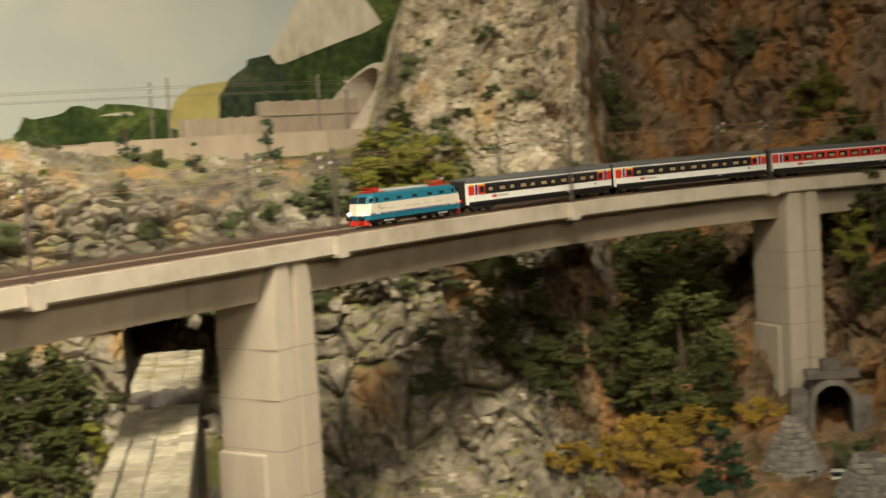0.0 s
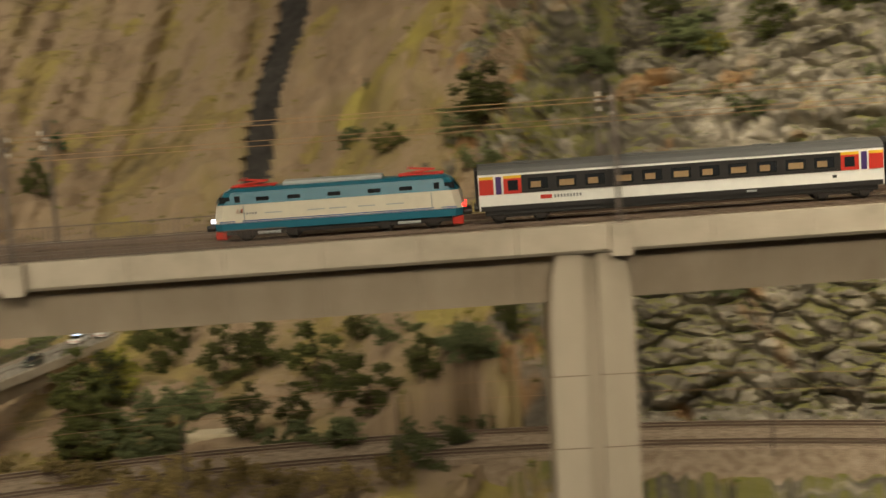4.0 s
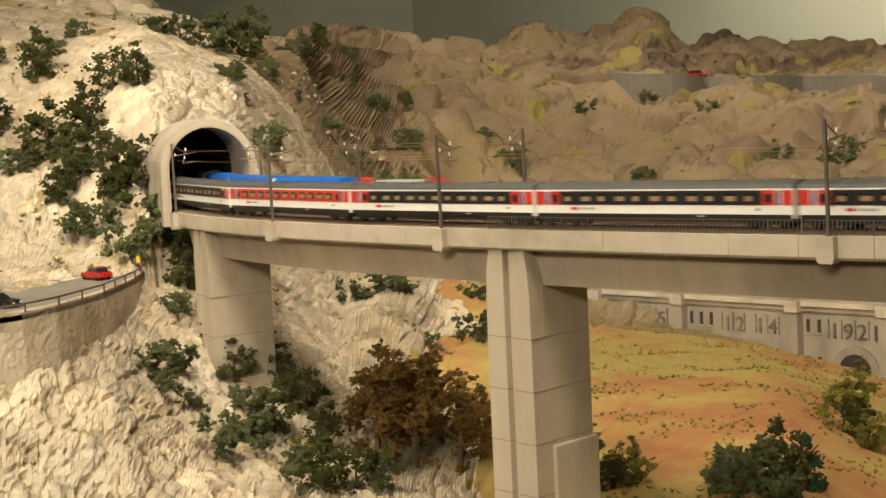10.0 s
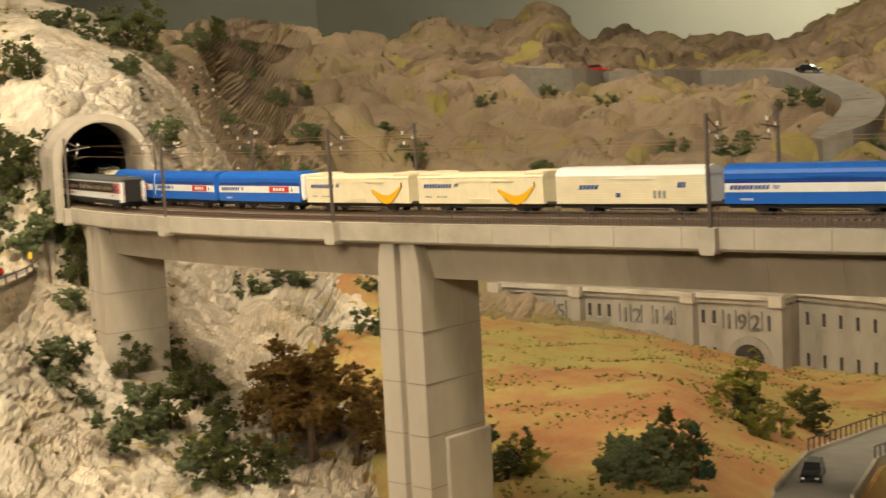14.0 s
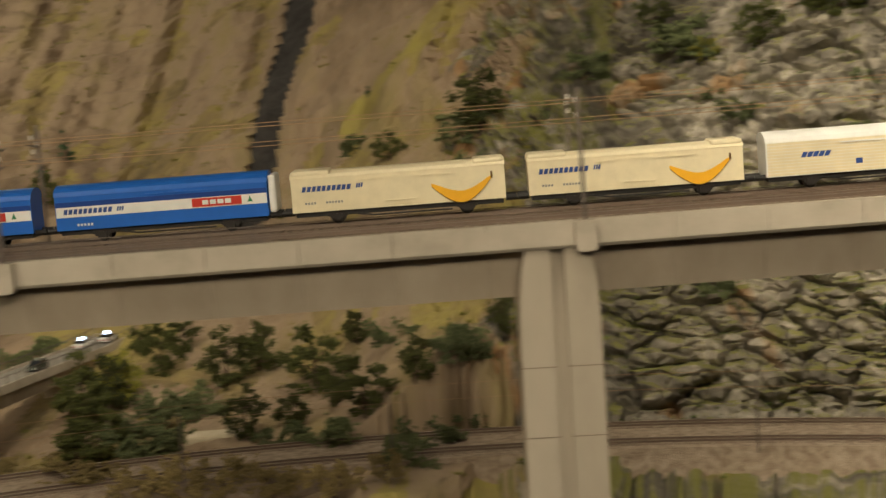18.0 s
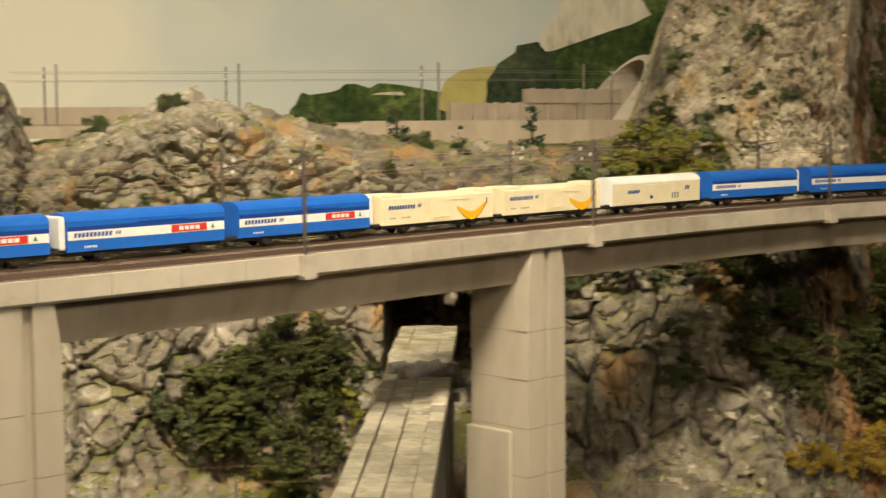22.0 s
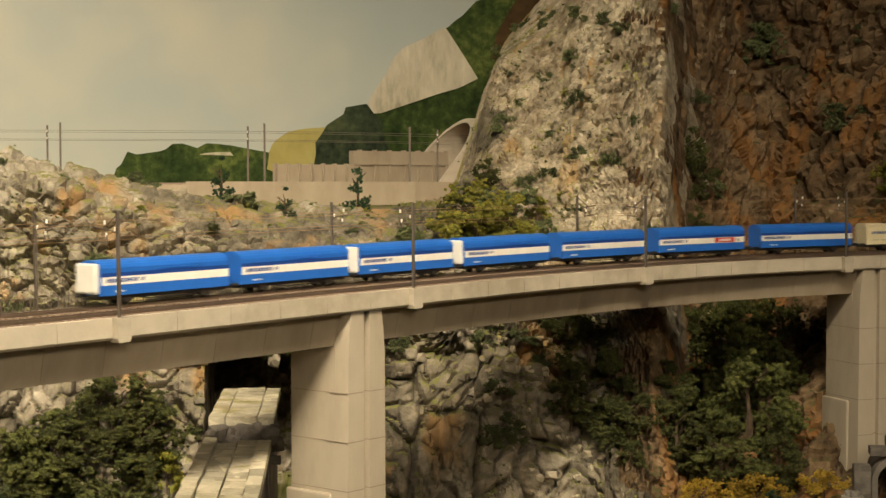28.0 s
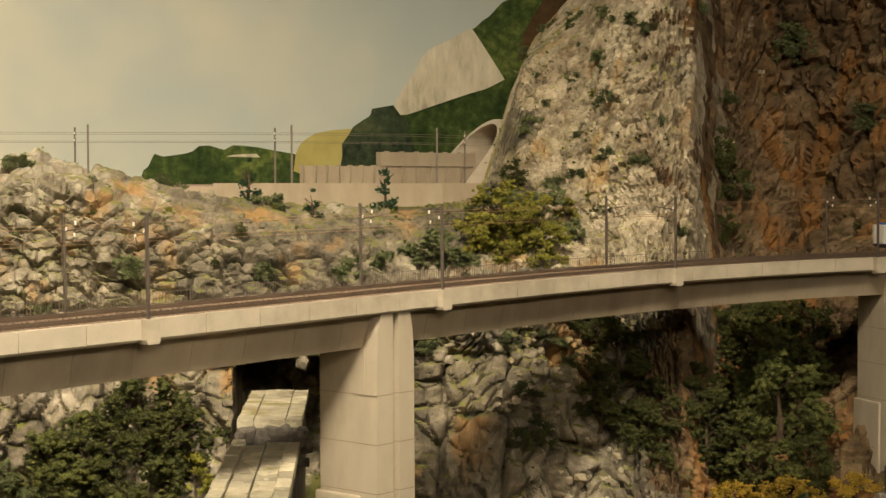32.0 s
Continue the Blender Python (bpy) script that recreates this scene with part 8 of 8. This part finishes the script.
# ---- upper railway on its terrace ----
upper = empty("upper_line", Matrix(), "concrete terrace of the upper railway line", "terrace", kind="structure")
UP = [Vector((*polar(a, r), 1.505)) for a, r in ((29.5, 2.74), (36, 2.72), (42, 2.70), (45.5, 2.72), (49.5, 2.80), (53.2, 2.98))]
part("terrace_slab", strip(UP, -0.075, 0.075, -0.02, 0.0), M_GIRD, upper)
part("terrace_wall", strip(UP[2:], -0.085, -0.0755, -0.035, 0.006), M_GIRD, upper, "low concrete terrace wall")
part("back_wall", strip(UP[:2], 0.08, 0.09, -0.02, 0.035), M_GIRD, upper, "concrete wall behind the upper line")
UPW = [Vector((*polar(a, r), 1.505)) for a, r in ((45.3, 2.80), (48.1, 2.85), (51.5, 2.98))]
part("back_wall", strip(UPW, 0.0, 0.010, -0.02, 0.038), M_GIRD, upper, "concrete wall behind the upper line")
part("back_wall", strip(UPW[1:], -0.004, 0.012, 0.0382, 0.064), M_GIRD, upper, "concrete wall behind the upper line")
for k in range(14):
    p = along(UPW, k / 13)
    part("wall_post", box(bmesh.new(), p.x - 0.002, p.x + 0.002, p.y - 0.003, p.y + 0.006, 1.49, 1.505 + (0.066 if k > 6 else 0.040)), M_GIRD, upper)
part("ballast_bed", strip(UP, -0.055, 0.06, 0.0002, 0.0012), M_BALLAST, upper)
for w in (-0.034, -0.0175, 0.0175, 0.034):
    part("rail", strip(UP, w - 0.0007, w + 0.0007, 0.0013, 0.0043), M_RAIL, upper)
for a, b, r in ((31.1, 30.6, 2.74), (37.65, 37.1, 2.72), (45.0, 44.3, 2.715), (50.25, 51.2, 2.86)):
    for at, dr, turn in ((a, -0.062, 0), (b, 0.062, 180)):
        x, y = polar(at, r + dr)
        catenary_mast(Matrix.Translation((x, y, 1.505)) @ pose(0, 0, 0, 0, 0, turn - a) @ Matrix.Diagonal((1.3, 1, 1.12, 1)), "brown steel catenary mast on the upper line")
for w, up in ((-0.036, 0.0775), (0.036, 0.0775), (-0.042, 0.092), (0.042, 0.092)):
    wire = new("overhead_wire", mesh_of(strip(UP, w - 0.0003, w + 0.0003, up, up + 0.0006, 30), "overhead_wire", M_STEEL))
    tagged(wire, "thin overhead wire above the upper line", "overhead wire", "overhead wires")
ux, uy = polar(52.3, 2.97)
up_portal = empty("tunnel_portal", Matrix.Translation((ux, uy, 1.495)) @ Euler((0, 0, math.radians(-52.3 - 58))).to_matrix().to_4x4(), "slanted concrete tunnel mouth of the upper line", "tunnel portal")
bm = arch_ring(0.070, 0.079, 0.060, 0.09)
for v in bm.verts:
    v.co.y += (0.14 - v.co.z) * -0.85 if v.co.y < 0.045 else 0
part("arch", bm, M_CONC, up_portal)
part("bore", bore_shell(0.0705, 0.060, 0.22), M_PIER, up_portal, "shaded bore of the upper tunnel").location.y = 0.0


# ---- valley corner: stone portal, cone huts, walls ----
sx_, sy_ = polar(68.3, 2.25)
sp = empty("stone_portal", Matrix.Translation((sx_, sy_, 1.035)) @ Euler((0, 0, math.radians(-58))).to_matrix().to_4x4(), "dark stone tunnel portal with stepped wing walls", "tunnel portal")
part("arch", arch_ring(0.026, 0.034, 0.058, 0.03), M_DSTONE, sp)
# bore coloured near-black in place of its shade
part("bore", bore_shell(0.0265, 0.058, 0.2), M_DARK, sp, "tunnel opening, its shade put in as near-black colour")
for x0, x1, z1 in ((-0.058, -0.0345, 0.078), (0.0345, 0.052, 0.066)):
    part("wing_wall", box(bmesh.new(), x0, x1, 0.004, 0.03, 0, z1, 0.002), M_DSTONE, sp)
    masonry(sp, x0, x1, 0.004, 0, z1, 10, int(x1 * 1000), None, M_DSTONE)
part("parapet", box(bmesh.new(), -0.036, 0.036, 0.004, 0.03, 0.092, 0.104, 0.001), M_DSTONE, sp)
part("parapet_crest", box(bmesh.new(), -0.014, 0.014, 0.004, 0.03, 0.1042, 0.118, 0.001), M_DSTONE, sp)


def cone_hut(x, y, z, h, r, seed, ruined=False):
    t = empty("stone_hut", Matrix.Translation((x, y, z)), "conical dry-stone hut of grey field stones" if not ruined else "broken conical dry-stone hut of grey stones", "hut", "dry-stone huts")
    part("core", (lambda b: (bmesh.ops.create_cone(b, cap_ends=True, segments=20, radius1=r * 0.95, radius2=r * (0.10 if not ruined else 0.4), depth=h), bmesh.ops.translate(b, verts=b.verts, vec=(0, 0, h / 2)), b)[-1])(bmesh.new()), M_DSTONE, t)
    rg = random.Random(seed)
    base = mesh_of(box(bmesh.new(), -0.5, 0.5, -0.5, 0.5, -0.5, 0.5, 0.12), "stone", M_GREYST)
    rows = 13
    for k in range(rows):
        u = k / rows
        rr = r * ((1 - u ** 1.35) * 0.93 + (0.07 if not ruined else 0.35))
        n = max(5, int(6.28 * rr / 0.0085))
        if ruined and k > 10:
            n //= 2
        for j in range(n):
            a = 6.283 * (j + 0.5 * (k % 2)) / n
            ob = part("stone", base, None, t)
            ob.matrix_local = Matrix.Translation((rr * math.cos(a), rr * math.sin(a), h * (u + 0.5 / rows))) @ Euler((rg.uniform(-.2, .2), rg.uniform(-.2, .2), a + rg.uniform(-.2, .2))).to_matrix().to_4x4() @ Matrix.Diagonal((0.008, 6.0 * rr / n * rg.uniform(0.8, 1.0), h / rows * 0.93, 1))
    # dark block on the solid cone, painting the doorway's shade
    part("doorway", box(bmesh.new(), r * 0.45, r * 0.99, -0.008, 0.008, 0.0, 0.022), M_DARK, t).rotation_euler.z = math.radians(-120)


M_GREYST = material("field_stone", [(0.16, 0.14, 0.12), (0.27, 0.25, 0.22), (0.38, 0.35, 0.31)], 50, 0.95, rand=0.3, bump=0.3)
cone_hut(*polar(66.9, 2.13), 1.012, 0.088, 0.040, 5)
cone_hut(*polar(69.6, 2.02), 0.992, 0.080, 0.040, 6, True)
low_wall = empty("field_wall", Matrix(), "low pale dry-stone field wall in the valley", "wall")
rg = random.Random(3)
for k in range(46):
    x, y = polar(59.5 + k * 0.235, 2.035 - 0.02 * math.sin(k * 0.3))
    part("stone", box(bmesh.new(), x - 0.005, x + 0.005, y - 0.004, y + 0.004, 0.985, 1.008 + rg.uniform(-0.003, 0.003), 0.001), M_STONE, low_wall)
car(Matrix.Translation((*polar(68.4, 2.10), 1.02)) @ pose(0, 0, 0, 0, 0, 30), M_WHITE, "small parked car beside the stone huts")

# a pale track winding over the far hills
def hill_place(a, slope):
    """Where the far hillside at a bearing rises to a slope seen from the hall."""
    i = int(np.clip(np.searchsorted(GRID, a), 0, len(GRID) - 1))
    rr = np.hypot(GCO[i, :, 0], GCO[i, :, 1])
    k = next((j for j in range(len(rr)) if rr[j] > 3.65 and (GCO[i, j, 2] - EYE_Z) / rr[j] >= slope), len(rr) - 2)
    return Vector(GCO[i, k])


WAY_UP = ((-35.8, 0.000), (-34.5, -0.003), (-32.7, -0.006), (-29.3, -0.007), (-25.8, -0.010), (-24.6, -0.020), (-23.6, -0.032), (-24.2, -0.043), (-25.5, -0.054))
pts = []
for a in np.linspace(0, len(WAY_UP) - 1, 40):
    j = min(int(a), len(WAY_UP) - 2)
    (a0, s0), (a1, s1) = WAY_UP[j], WAY_UP[j + 1]
    pts.append(hill_place(a0 + (a1 - a0) * (a - j), s0 + (s1 - s0) * (a - j)))
for _ in range(3):
    pts = [pts[0]] + [(p + q * 2 + r) / 4 for p, q, r in zip(pts, pts[1:], pts[2:])] + [pts[-1]]
tagged(new("hill_road", mesh_of(strip(pts, -0.06, 0.06, -0.10, 0.02, 80), "hill_road", M_ASPH)), "pale gravel road winding over the far hills", "road", kind="structure")
for k, mt, lb in ((9, M_CARRED, "red car on the far hill road"), (21, M_CARBLK, "dark car on the far hill road")):
    c = car(Matrix.Translation(pts[k] + Vector((0, 0, 0.022))) @ Matrix.Diagonal((1.6, 1.6, 1.6, 1)), mt, lb)
motions()
